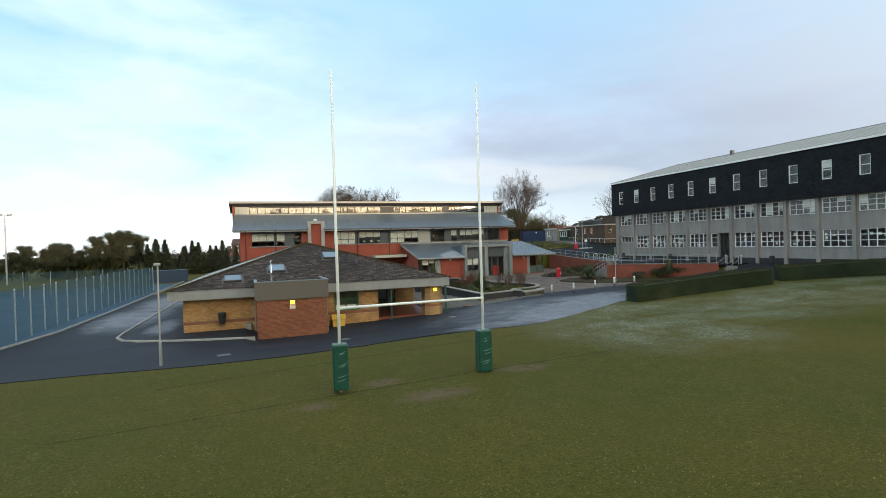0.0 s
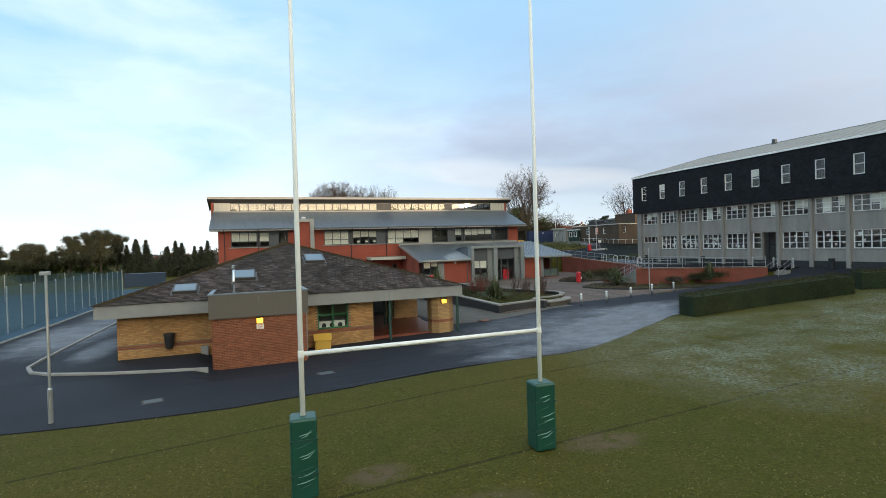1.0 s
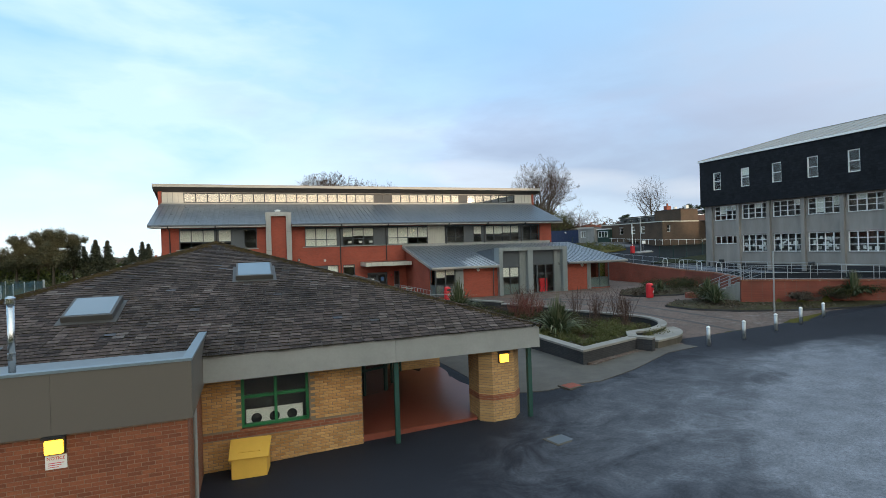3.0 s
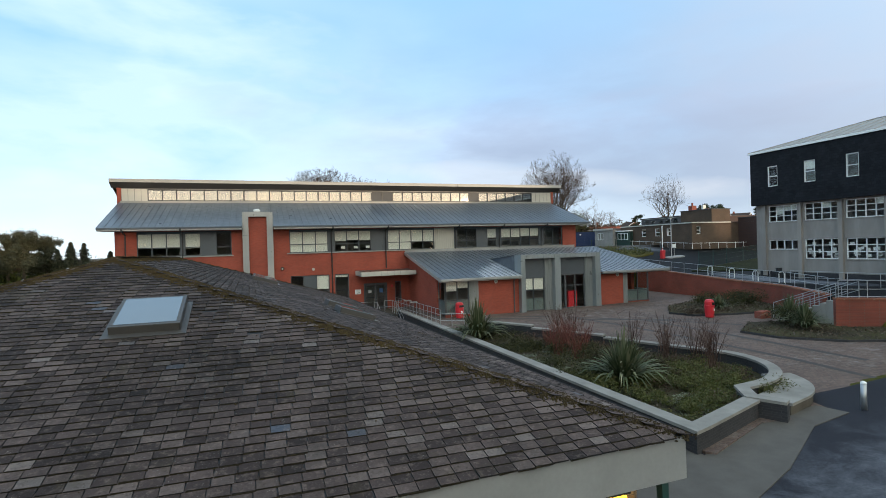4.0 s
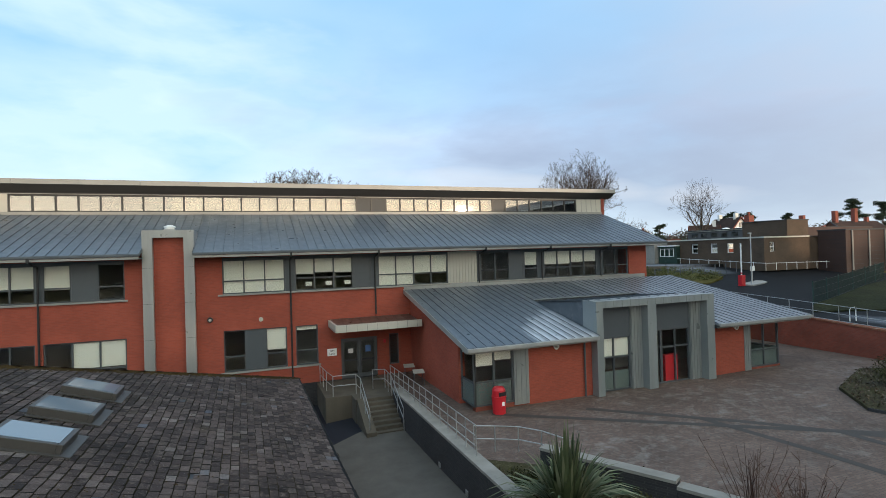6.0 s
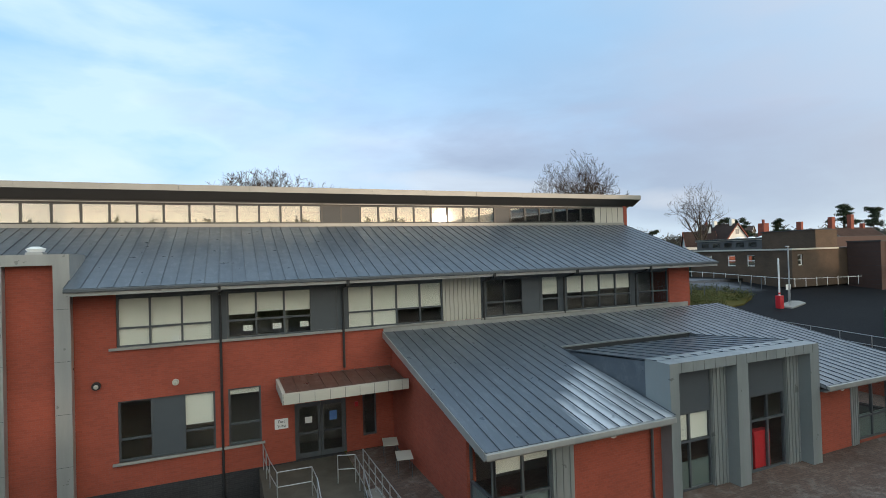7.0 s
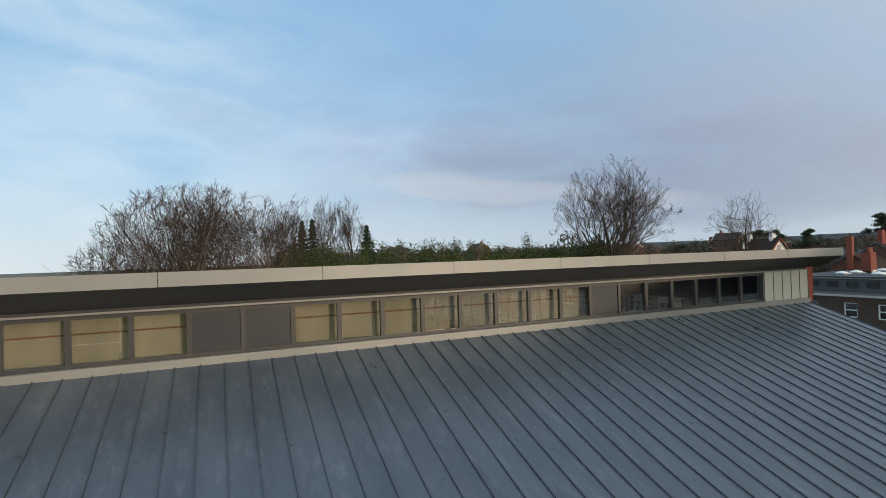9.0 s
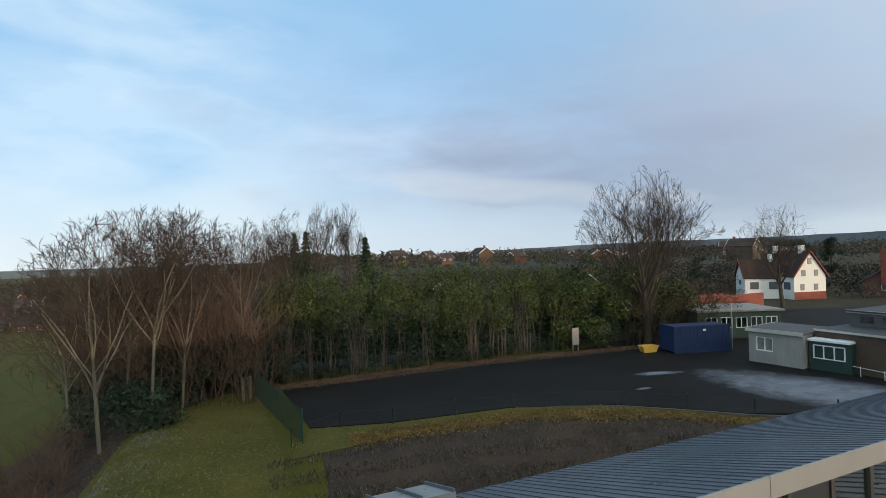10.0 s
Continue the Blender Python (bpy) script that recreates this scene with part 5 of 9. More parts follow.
for px in (24.7, 36.0):
    lamp = thing("wall_light", "small bulkhead light under the eave", "wall light", group="wall lights")
    Geo().tube([(px, AY - 0.002, 2.88), (px, AY - 0.12, 2.86)], [0.11, 0.14], 10).make("body", M_WHITE, lamp)
    Geo().tube([(px, AY - 0.12, 2.86), (px, AY - 0.17, 2.83)], [0.10, 0.05], 10).make("lens", M_CREAM, lamp)

# ---- steps, landing and ramp to the doors ----
slab = solo(Geo().prism([(14.9, 72.0), (16.2, 72.0), (16.2, 71.0), (20.4, 71.0), (20.4, WY - 0.04), (14.9, WY - 0.04)], -1.2, 0.32), "landing", M_STEP, "concrete landing before the entrance doors", "landing", kind="structure", bevel=0.02)
stair = thing("steps", "concrete steps down from the entrance landing", "steps", kind="structure")
for i in range(7):
    Geo().box(16.72, 18.06, 71.0 - (i + 1) * 0.285, 71.0 - i * 0.285 - 0.002, -1.2, 0.32 - (i + 1) * 0.15).make("tread", M_STEP, stair, bevel=0.015)
Geo().prism([(16.25, 68.8), (16.7, 68.8), (16.7, 70.99), (16.25, 70.99)], -1.2, lambda x, y: 0.40 if y > 70 else -0.62).make("cheek_wall", M_STEP, stair)
ramp = solo(Geo().prism([(18.44, 64.4), (20.4, 64.4), (20.4, 70.99), (18.44, 70.99)], -1.0, lambda x, y: 0.33), "ramp", M_STEP, "concrete ramp beside the entrance wing", "ramp", kind="structure")
rail([(15.05, WY - 0.3, 0.32), (15.15, 73.4, 0.32), (15.3, 72.15, 0.32), (16.45, 72.1, 0.32), (16.45, 70.95, 0.36), (16.45, 69.0, -0.66)], 1.0, 0.95, (0.5, 1.0), label="galvanised guard rail from the landing down the steps")
rail([(17.45, 72.7, 0.32), (18.05, 72.5, 0.32), (18.0, 71.0, 0.32), (18.0, 68.9, -0.75)], 1.0, 0.95, (0.5, 1.0), label="bent tube handrail on the steps")
rail([(18.3, 72.3, 0.5), (18.3, 66.5, 0.6), (18.3, 61.4, 0.65)], 1.05, 0.85, (0.36, 0.7, 1.05), label="galvanised guard rail along the ramp", rad=0.02)
rail([(18.75, 62.6, 0.35), (19.4, 62.25, 0.35), (20.1, 61.85, 0.35), (20.6, 61.15, 0.35), (20.9, 60.2, 0.35)], 0.9, 0.75, (0.45, 0.9), label="curved galvanised rail at the ramp foot")
for px, py in ((19.85, 72.3), (19.8, 73.9)):
    tb = thing("bench_table", "small folding table with pale top on the landing", "table", pose(px, py, 0.32, 0, 0, 78), "tables by the wall")
    Geo().box(-0.45, 0.45, -0.3, 0.3, 0.72, 0.75).make("tabletop", M_CREAM, tb, bevel=0.01)
    for sx in (-0.4, 0.4):
        for sy in (-0.25, 0.25):
            Geo().tube([(sx, sy, 0), (sx, sy, 0.72)], 0.014, 6).make("leg", M_FRAME, tb)


# ---- clubhouse ----
standing = set(scene.objects)
club = thing("clubhouse", "low buff brick pavilion with mossy hipped slate roof", "building")
EX0, EX1, EY0, EY1, EVZ = -5.2, 13.18, 36.15, 66.0, 2.74
AP0, AP1 = (4.04, 45.5, 5.65), (4.04, 58.6, 5.65)
CWY = 36.8
c_holes = [(4.95, 6.6, 0.72, 2.1), (8.0, 11.45, -0.6, 2.02)]
cut_wall(-4.42, 11.45, CWY, CWY + 0.3, -0.7, 2.2, c_holes).make("wall", M_MORTARB, club, "buff brick front wall")
Geo().box(-4.42, -4.12, CWY + 0.3, 65.4, -1.0, 2.2).make("wall", M_BUFF, club)
Geo().box(12.5, 12.8, 43.8, 65.4, -1.2, 2.2).make("wall", M_BUFF, club)
Geo().box(-4.42, 12.8, 65.1, 65.4, -1.2, 2.2).make("wall", M_BUFF, club)
Geo().box(11.05, 12.5, 43.8, 44.1, -0.5, 2.2).make("wall", M_BUFF, club)
Geo().box(7.72, 8.0, CWY + 0.3, 46.5, -0.5, 2.2).box(8.0, 12.5, 46.5, 46.6, -0.5, 2.2).make("wall", M_ROOM, club, "dim inner wall of the lobby")
SCREEN = [(8.0, 40.4), (9.75, 41.1), (11.05, 43.8)]
for (xa, ya), (xb, yb) in zip(SCREEN, SCREEN[1:]):
    d_ = Vector((xb - xa, yb - ya, 0))
    ln, ang = d_.length, math.degrees(math.atan2(d_.y, d_.x))
    n_ = 2 if ln < 2.5 else 3
    fr_ = Geo().box(0, ln, -0.04, 0.04, -0.06, 0.06).box(0, ln, -0.04, 0.04, 2.02, 2.13)
    for j in range(n_ + 1):
        x_ = (ln - 0.09) * j / n_
        fr_.box(x_, x_ + 0.09, -0.04, 0.04, 0.06, 2.02)
    fr_.box(0.09, ln - 0.09, -0.035, 0.035, 0.88, 0.96)
    scr = fr_.make("door_screen", M_GREEN, club, "dark green glazed door screen in the porch")
    scr.matrix_basis = pose(xa, ya, 0, 0, 0, ang)
    Geo().box(0.05, ln - 0.05, -0.006, 0.006, 0.0, 2.05).make("pane", M_GLASS, scr)


def bricks(x0, x1, z0, z1, y, skip=(), bond=0):
    """Stretcher-bond brick faces on a wall facing -y, as (x, z, half width)."""
    out, row, z = [], 0, z0
    while z + 0.065 <= z1:
        s = x0 + (0.1125 if (row + bond) % 2 else 0.0)
        if (row + bond) % 2:
            out.append((x0 + 0.051, z, 0.051))
        while s + 0.215 <= x1 + 0.01:
            out.append((s + 0.1075, z, 0.1075))
            s += 0.225
        if x1 - s > 0.06:
            out.append(((s + x1) / 2, z, (x1 - s) / 2))
        z += 0.075
        row += 1
    return [b for b in out if not any(h[0] < b[0] < h[1] and h[2] < b[1] + 0.03 < h[3] for h in skip)]


def brick_geo(g, x, y, z, half, r):
    """One brick face with worn edges, proud of its joint."""
    d = 0.010 + r.uniform(-0.002, 0.002)
    e = 0.006
    return g.add([(x - half, y, z), (x + half, y, z), (x + half, y, z + 0.065), (x - half, y, z + 0.065), (x - half + e, y - d, z + e), (x + half - e, y - d, z + e), (x + half - e, y - d, z + 0.065 - e), (x - half + e, y - d, z + 0.065 - e)], [(4, 5, 6, 7), (0, 1, 5, 4), (1, 2, 6, 5), (2, 3, 7, 6), (3, 0, 4, 7)])


rbk = random.Random(15)
g = Geo()
for x, z, half in bricks(-4.42, -0.1, -0.62, 2.1, CWY, [(-4.9, -0.1, 0.50, 0.69)]) + bricks(4.05, 8.0, -0.62, 2.1, CWY, [(4.86, 6.7, 0.60, 2.12), (4.0, 8.1, 0.50, 0.69)]):
    brick_geo(g, x, CWY, z, half, rbk)
g.make("brick_face", M_BUFFPC, club, "buff bricks in stretcher bond")["kind"] = "stuff"
# dark string course
for a, b in ((-4.44, -0.12), (4.06, 7.98)):
    Geo().box(a, b, CWY - 0.012, CWY, 0.52, 0.68).make("string_course", M_BROWNB, club, "dark brick band")
# corner pier with cut corners
pier = Geo().prism([(11.45, 36.75), (11.75, 36.45), (12.45, 36.45), (12.8, 36.8), (12.8, 37.5), (12.45, 37.85), (11.75, 37.85), (11.45, 37.5)], -0.4, 2.2)
pier.make("pier", M_BUFF, club)
Geo().prism([(11.44, 36.74), (11.745, 36.435), (12.455, 36.435), (12.812, 36.79), (12.812, 37.5), (11.44, 37.5)], 0.62, 0.78).make("string_course", M_BROWNB, club)
Geo().box(8.0, 12.75, 36.9, 46.5, -0.45, 0.06).make("porch_floor", plain("red_tile_floor", (0.20, 0.055, 0.035), 0.35, 0.0, 0.2, 2.0), club, "red tiled porch floor")
for a, b in ((8.78, 36.3), (12.85, 36.3), (12.62, 39.6)):
    Geo().box(a, a + 0.12, b, b + 0.12, -0.15, 2.12).make("post", M_GREEN, club, "dark green steel post")
# soffit, fascia boards all round
Geo().box(EX0 + 0.05, EX1 - 0.05, EY0 + 0.05, EY1 - 0.05, 2.13, 2.18).make("soffit", M_FASBROWN, club)
for a, b in ((EX0, -0.2), (4.15, 8.8), (8.8, EX1)):
    Geo().box(a + 0.004, b - 0.004, EY0, EY0 + 0.04, 2.1, 2.72).make("fascia_board", M_FASGREY, club, "grey weathered fascia board")
for k in range(5):
    a = EY0 + 0.05 + (EY1 - EY0 - 0.1) * k / 5
    b = EY0 + 0.05 + (EY1 - EY0 - 0.1) * (k + 1) / 5
    Geo().box(EX1 - 0.04, EX1, a, b - 0.006, 2.1, 2.72).make("fascia_board", M_FASGREY, club)
    Geo().box(EX0, EX0 + 0.04, a, b - 0.006, 2.1, 2.72).make("fascia_board", M_FASGREY, club)
Geo().box(EX0, EX1, EY1 - 0.04, EY1, 2.1, 2.72).make("fascia_board", M_FASGREY, club)
Geo().box(EX1 - 0.02, EX1 + 0.07, EY0, EY1, 2.64, 2.76).make("gutter", M_GUTTER, club, "dark gutter along the eave")
# roof deck, black to paint the shade in the gaps between slates
c00, c10, c11, c01 = (EX0, EY0, EVZ), (EX1, EY0, EVZ), (EX1, EY1, EVZ), (EX0, EY1, EVZ)
deck = Geo()
FACES = [(c00, c10, AP0, AP0), (c10, c11, AP1, AP0), (c11, c01, AP1, AP1), (c01, c00, AP0, AP1)]
for a, b, c, d in FACES:
    deck.poly(*((a, b, c) if c == d else (a, b, c, d)))
deck.make("roof", M_BLACK, club, "hipped roof of weathered grey-brown slates with moss")
rng = random.Random(4)
HOLES = [(4.82, 5.98, 40.95, 42.3), (0.74, 1.88, 38.5, 39.8), (-2.05, -0.95, 37.0, 38.02)]
RHOLES = [(9.66, 10.62, 47.93, 48.93), (9.63, 10.65, 45.35, 46.39), (7.38, 8.44, 58.56, 59.5), (7.36, 8.42, 56.74, 57.69), (7.34, 8.4, 54.93, 55.87)]
one = Geo().add([(-0.126, 0, 0.002), (0.126, 0, 0.002), (0.126, 0.25, 0.0), (-0.126, 0.25, 0.0), (-0.123, 0.003, 0.028), (0.123, -0.003, 0.025), (0.126, 0.25, 0.005), (-0.126, 0.25, 0.005)], [(4, 5, 6, 7), (0, 1, 5, 4), (1, 2, 6, 5), (3, 0, 4, 7)])
slate_me = bpy.data.meshes.new("slate")
slate_me.from_pydata(one.v, [], one.f)
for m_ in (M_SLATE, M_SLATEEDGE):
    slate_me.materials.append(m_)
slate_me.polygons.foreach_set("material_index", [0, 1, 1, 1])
field, crust = Geo(), Geo()
near = []
for a, b, c, d in FACES:
    a, b, c, d = Vector(a), Vector(b), Vector(c), Vector(d)
    u = (b - a).normalized()
    nrm = u.cross(d - a).normalized()
    w = nrm.cross(u)
    top = (d - a).dot(w)
    left0, right0, left1, right1 = 0.0, (b - a).length, (d - a).dot(u), (c - a).dot(u)
    row, v = 0, -0.06
    while v < top - 0.1:
        t = max(0.0, v) / top
        lo, hi = left0 + (left1 - left0) * t, right0 + (right1 - right0) * t
        s = lo + 0.1 + (0.132 if row % 2 else 0.0) + rng.uniform(-0.02, 0.02)
        while s < hi - 0.08:
            p = a + u * (s + rng.uniform(-0.003, 0.003)) + w * (v + rng.gauss(0, 0.005))
            tw = rng.gauss(0, 0.008)
            hole = any(h[0] < p.x < h[1] and h[2] < p.y + 0.12 < h[3] for h in HOLES + RHOLES)
            if not hole and rng.random() > 0.004:
                ux, wx = u * math.cos(tw) + w * math.sin(tw), w * math.cos(tw) - u * math.sin(tw)
                lift = rng.uniform(0, 0.006)
                # dark dirt and moss strip under each butt edge, also painting the shadow gap
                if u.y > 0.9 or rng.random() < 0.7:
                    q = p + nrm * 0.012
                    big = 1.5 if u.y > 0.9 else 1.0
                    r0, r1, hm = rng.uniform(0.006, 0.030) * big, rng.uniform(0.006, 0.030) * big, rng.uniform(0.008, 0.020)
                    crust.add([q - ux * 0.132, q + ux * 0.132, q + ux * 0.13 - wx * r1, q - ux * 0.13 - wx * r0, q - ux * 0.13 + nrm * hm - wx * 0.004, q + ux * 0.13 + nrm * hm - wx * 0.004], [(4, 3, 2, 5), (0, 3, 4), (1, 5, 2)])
                if 8.6 < p.x < 11.2 and 41.2 < p.y < 45.9 and u.y > 0.9 and len(near) < 296:
                    near.append(Matrix((( ux.x, wx.x, nrm.x, p.x), (ux.y, wx.y, nrm.y, p.y), (ux.z, wx.z, nrm.z, p.z), (0, 0, 0, 1))))
                else:
                    field.add([p + ux * q[0] + wx * q[1] + nrm * (q[2] + lift) for q in (Vector(z) for z in one.v)], one.f)
            s += 0.264
        v += 0.172
        row += 1
field_ob = field.make("slate_field", M_SLATE, club, "weathered roof slates")
field_ob["kind"] = "stuff"
crust.make("joint_moss", M_COURSEDARK, club, "dark strips along the slate courses, moss and painted shadow gap in one")["kind"] = "stuff"
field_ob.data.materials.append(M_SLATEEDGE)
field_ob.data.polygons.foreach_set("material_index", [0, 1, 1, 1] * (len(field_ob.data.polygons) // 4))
# hip and ridge caps, and the moss that grows on them
caps = [(c00, AP0), (c10, AP0), (c11, AP1), (c01, AP1), (AP0, AP1)]
g, moss = Geo(), Geo()
for a, b in caps:
    a, b = Vector(a), Vector(b)
    n = int((b - a).length / 0.33)
    for i in range(n):
        p, q = a.lerp(b, i / n), a.lerp(b, (i + 1.1) / n)
        g.beam(p + Vector((0, 0, 0.018)), q + Vector((0, 0, 0.022)), 0.11, 0.025)
    for i in range(int((b - a).length * 1100)):
        t = rng.random() ** (0.8 if b.z > 5 else 1)
        p = a.lerp(b, t) + Vector((rng.gauss(0, 0.13), rng.gauss(0, 0.13), 0.0))
        r = rng.uniform(0.012, 0.046)
        if noise.noise((p.x * 0.9, p.y * 0.9, 7)) < rng.uniform(-0.9, 0.15):
            continue
        fx = (EX1 - p.x if p.x > 4.04 else p.x - EX0) * 2.91 / 9.14
        p.z = EVZ + min(fx, (p.y - EY0) * 2.91 / 9.35, (EY1 - p.y) * 2.91 / 7.4) + 0.02
        moss.add([p + Vector((r, 0, 0)), p + Vector((-r * 0.5, r * 0.8, 0)), p + Vector((-r * 0.5, -r * 0.8, 0)), p + Vector((0, 0, r * 0.8))], [(0, 1, 3), (1, 2, 3), (2, 0, 3)])
for i in range(7000):
    y = rng.uniform(37, 62)
    x = rng.uniform(5, 13)
    zz = min(EVZ + (EX1 - x) * (2.91 / 9.14), EVZ + (y - EY0) * (2.91 / 9.35))
    if noise.noise((x * 0.7, y * 0.7, 0)) + 0.5 * noise.noise((x * 3.1, y * 3.1, 5)) < rng.uniform(-0.05, 0.5):
        continue
    p, r = Vector((x, y, zz + 0.02)), rng.uniform(0.008, 0.022)
    moss.add([p + Vector((r, 0, 0)), p + Vector((-r * 0.5, r * 0.8, 0)), p + Vector((-r * 0.5, -r * 0.8, 0)), p + Vector((0, 0, r))], [(0, 1, 3), (1, 2, 3), (2, 0, 3)])
g.make("hip_capping", M_SLATE, club)["kind"] = "stuff"
moss.make("moss", M_MOSS, club, "green-brown moss on the hips")["kind"] = "stuff"


M_SKYF = plain("brown_grey_frame", (0.055, 0.050, 0.046), 0.5, 0.0, 0.25)


def skylight(origin, u, w, wide, high):
    """A roof window lying in the slope; u across, w up the slope."""
    o, u, w = Vector(origin), Vector(u).normalized(), Vector(w).normalized()
    nrm = u.cross(w)
    m = Matrix(((u.x, w.x, nrm.x, o.x), (u.y, w.y, nrm.y, o.y), (u.z, w.z, nrm.z, o.z), (0, 0, 0, 1)))
    sk = thing("skylight", "tilting roof window with grey frame set in the slates", "skylight", m, "roof windows")
    Geo().box(0, wide, 0, 0.09, -0.05, 0.18).box(0, wide, high - 0.09, high, -0.05, 0.18).box(0, 0.08, 0.09, high - 0.09, -0.05, 0.18).box(wide - 0.08, wide, 0.09, high - 0.09, -0.05, 0.18).make("frame", M_SKYF, sk, bevel=0.01)
    Geo().box(-0.1, wide + 0.1, -0.16, 0.0, 0.01, 0.035).box(-0.1, 0.0, 0, high, 0.01, 0.03).box(wide, wide + 0.1, 0, high, 0.01, 0.03).make("flashing", M_SKYF, sk)
    Geo().box(0.07, wide - 0.07, 0.08, high - 0.08, 0.178, 0.188).make("pane", M_SKYPANE, sk)
    return sk


kf = 2.91 / 9.35
for x0, x1, y0, y1 in HOLES:
    skylight((x0, y0, EVZ + (y0 - EY0) * kf + 0.01), (1, 0, 0), (0, 1, kf), x1 - x0, (y1 - y0) * 1.04)
kr = 2.91 / 9.14
for x0, x1, y0, y1 in RHOLES:
    skylight((x1, y0, EVZ + (EX1 - x1) * kr + 0.01), (0, 1, 0), (-1, 0, kr), y1 - y0, (x1 - x0) * 1.05)
# flat-roofed boiler room in front
boil = thing("boiler_room", "flat-roofed brown brick store with deep brown fascia", "store")
Geo().box(-0.1, 4.05, 33.81, CWY - 0.003, -0.6, 2.05).make("wall", M_BROWNB, boil)
Geo().box(-0.1, 4.05, 33.8, 33.808, -0.6, 2.05).make("pointing", M_MORTAR, boil, "pale mortar of the front wall")
front = bricks(-0.1, 4.05, -0.5, 2.03, 33.8, bond=1)
g = Geo()
for x, z, half in front[:-296]:
    brick_geo(g, x, 33.8, z, half, rbk)
g.make("brick_face", M_BROWNPC, boil, "brown bricks in stretcher bond")["kind"] = "stuff"
front = front[-296:]
for a, b in ((-0.2, 1.93), (1.934, 4.15)):
    Geo().box(a, b, 33.7, 33.78, 2.02, 3.1).make("fascia_sheet", M_FASBROWN, boil, "brown metal fascia sheet")
Geo().box(-0.2, -0.12, 33.78, 37.6, 2.02, 3.1).make("fascia_sheet", M_FASBROWN, boil)
Geo().box(4.07, 4.15, 33.78, 37.6, 2.02, 3.1).make("fascia_sheet", M_FASBROWN, boil)
Geo().box(-0.12, 4.07, 33.78, 37.6, 2.72, 2.86).make("flat_roof", M_LEAD, boil, "dark felt roof with metal edge")
g = Geo().box(-0.22, 4.17, 33.68, 33.86, 3.1, 3.15).box(-0.22, -0.04, 33.86, 37.4, 3.1, 3.15).box(3.99, 4.17, 33.86, 37.9, 3.1, 3.15)
g.make("coping", plain("blue_lead_coping", (0.19, 0.24, 0.28), 0.4, 0.3), boil, "blue-grey metal coping")
flue = thing("flue", "stainless steel boiler flue with cap", "flue")
Geo().tube([(0.85, 35.3, 2.86), (0.85, 35.3, 4.25)], 0.062, 14).make("pipe", M_STAIN, flue, smooth=True)
Geo().tube([(0.85, 35.3, 3.15), (0.85, 35.3, 3.3)], 0.070, 14).make("collar", M_STAIN, flue)
Geo().tube([(0.85, 35.3, 4.25), (0.85, 35.3, 4.36), (0.85, 35.3, 4.4)], [0.088, 0.088, 0.045], 14).make("cap", M_STAIN, flue)
# lit wall lamps
M_GLOW = bpy.data.materials.new("lamp_glow")
M_GLOW.use_nodes = True
_b = M_GLOW.node_tree.nodes["Principled BSDF"]
_b.inputs["Base Color"].default_value = (0.9, 0.6, 0.12, 1)
_b.inputs["Emission Color"].default_value = (1.0, 0.55, 0.04, 1)
_b.inputs["Emission Strength"].default_value = 2.6
for x, y, z in ((1.96, 33.8, 1.83), (12.1, 36.45, 1.84)):
    lm = thing("wall_lamp", "lit yellow square bulkhead lamp with dark hood", "wall lamp", pose(x, y, z), "lit lamps")
    Geo().box(-0.16, 0.16, -0.06, -0.002, -0.15, 0.15).make("body", M_BLACK, lm, bevel=0.01)
    Geo().box(-0.14, 0.14, -0.12, -0.06, -0.13, 0.11).make("lens", M_GLOW, lm, "glowing yellow lens", bevel=0.02)
    Geo().box(-0.17, 0.17, -0.16, -0.002, 0.15, 0.18).make("hood", M_BLACK, lm)
note = thing("wall_sign", "small white notice with red heading and text lines", "sign")
Geo().box(1.81, 2.13, 33.775, 33.798, 1.42, 1.66).make("board", M_PAPER, note)
letters("NOTICE", pose(1.97, 33.772, 1.605, 90), 0.075, M_REDPL, note)
for i in range(3):
    Geo().box(1.85, 2.09 - 0.04 * i, 33.771, 33.775, 1.52 - i * 0.035, 1.53 - i * 0.035).make("text_line", M_REDPL, note)
# green framed window with toys on the sill, and other fittings
window(club, 4.95, 6.6, 0.72, 2.1, CWY + 0.1, 2, 0.55, mat=M_GREENWIN)
sill(club, 4.9, 6.65, 0.72, CWY, M_BROWNB, 0.05)
Geo().box(4.6, 7.6, CWY + 1.6, CWY + 1.7, -0.4, 2.1).make("room_interior", M_ROOM, club)
panel = thing("window_display", "white paper panel with black discs inside the window", "display")
Geo().box(5.05, 6.45, CWY + 0.24, CWY + 0.26, 0.75, 1.12).make("panel", M_PAPER, panel)
for i in range(3):
    Geo().tube([(5.3 + i * 0.44, CWY + 0.236, 0.88), (5.3 + i * 0.44, CWY + 0.24, 0.88)], 0.13, 14).make("disc", M_BLACK, panel)
bin_g = thing("grit_bin", "yellow grit bin with sloping lid by the wall", "grit bin", pose(5.12, 36.34, -0.24, 0, 0, -6))
Geo().prism([(-0.4, -0.28), (0.4, -0.28), (0.44, 0.3), (-0.44, 0.3)], 0.0, lambda x, y: 0.48 if y < 0 else 0.72).make("body", M_YELLOW, bin_g, bevel=0.02)
Geo().slab([(-0.45, -0.33, 0.5), (0.45, -0.33, 0.5), (0.48, 0.33, 0.77), (-0.48, 0.33, 0.77)], 0.05).make("lid", M_YELLOW, bin_g, bevel=0.01)
Geo().slab([(-0.25, -0.15, 0.59), (0.25, -0.15, 0.59), (0.26, 0.15, 0.712), (-0.26, 0.15, 0.712)], 0.03).make("lid_rib", M_YELLOW, bin_g)
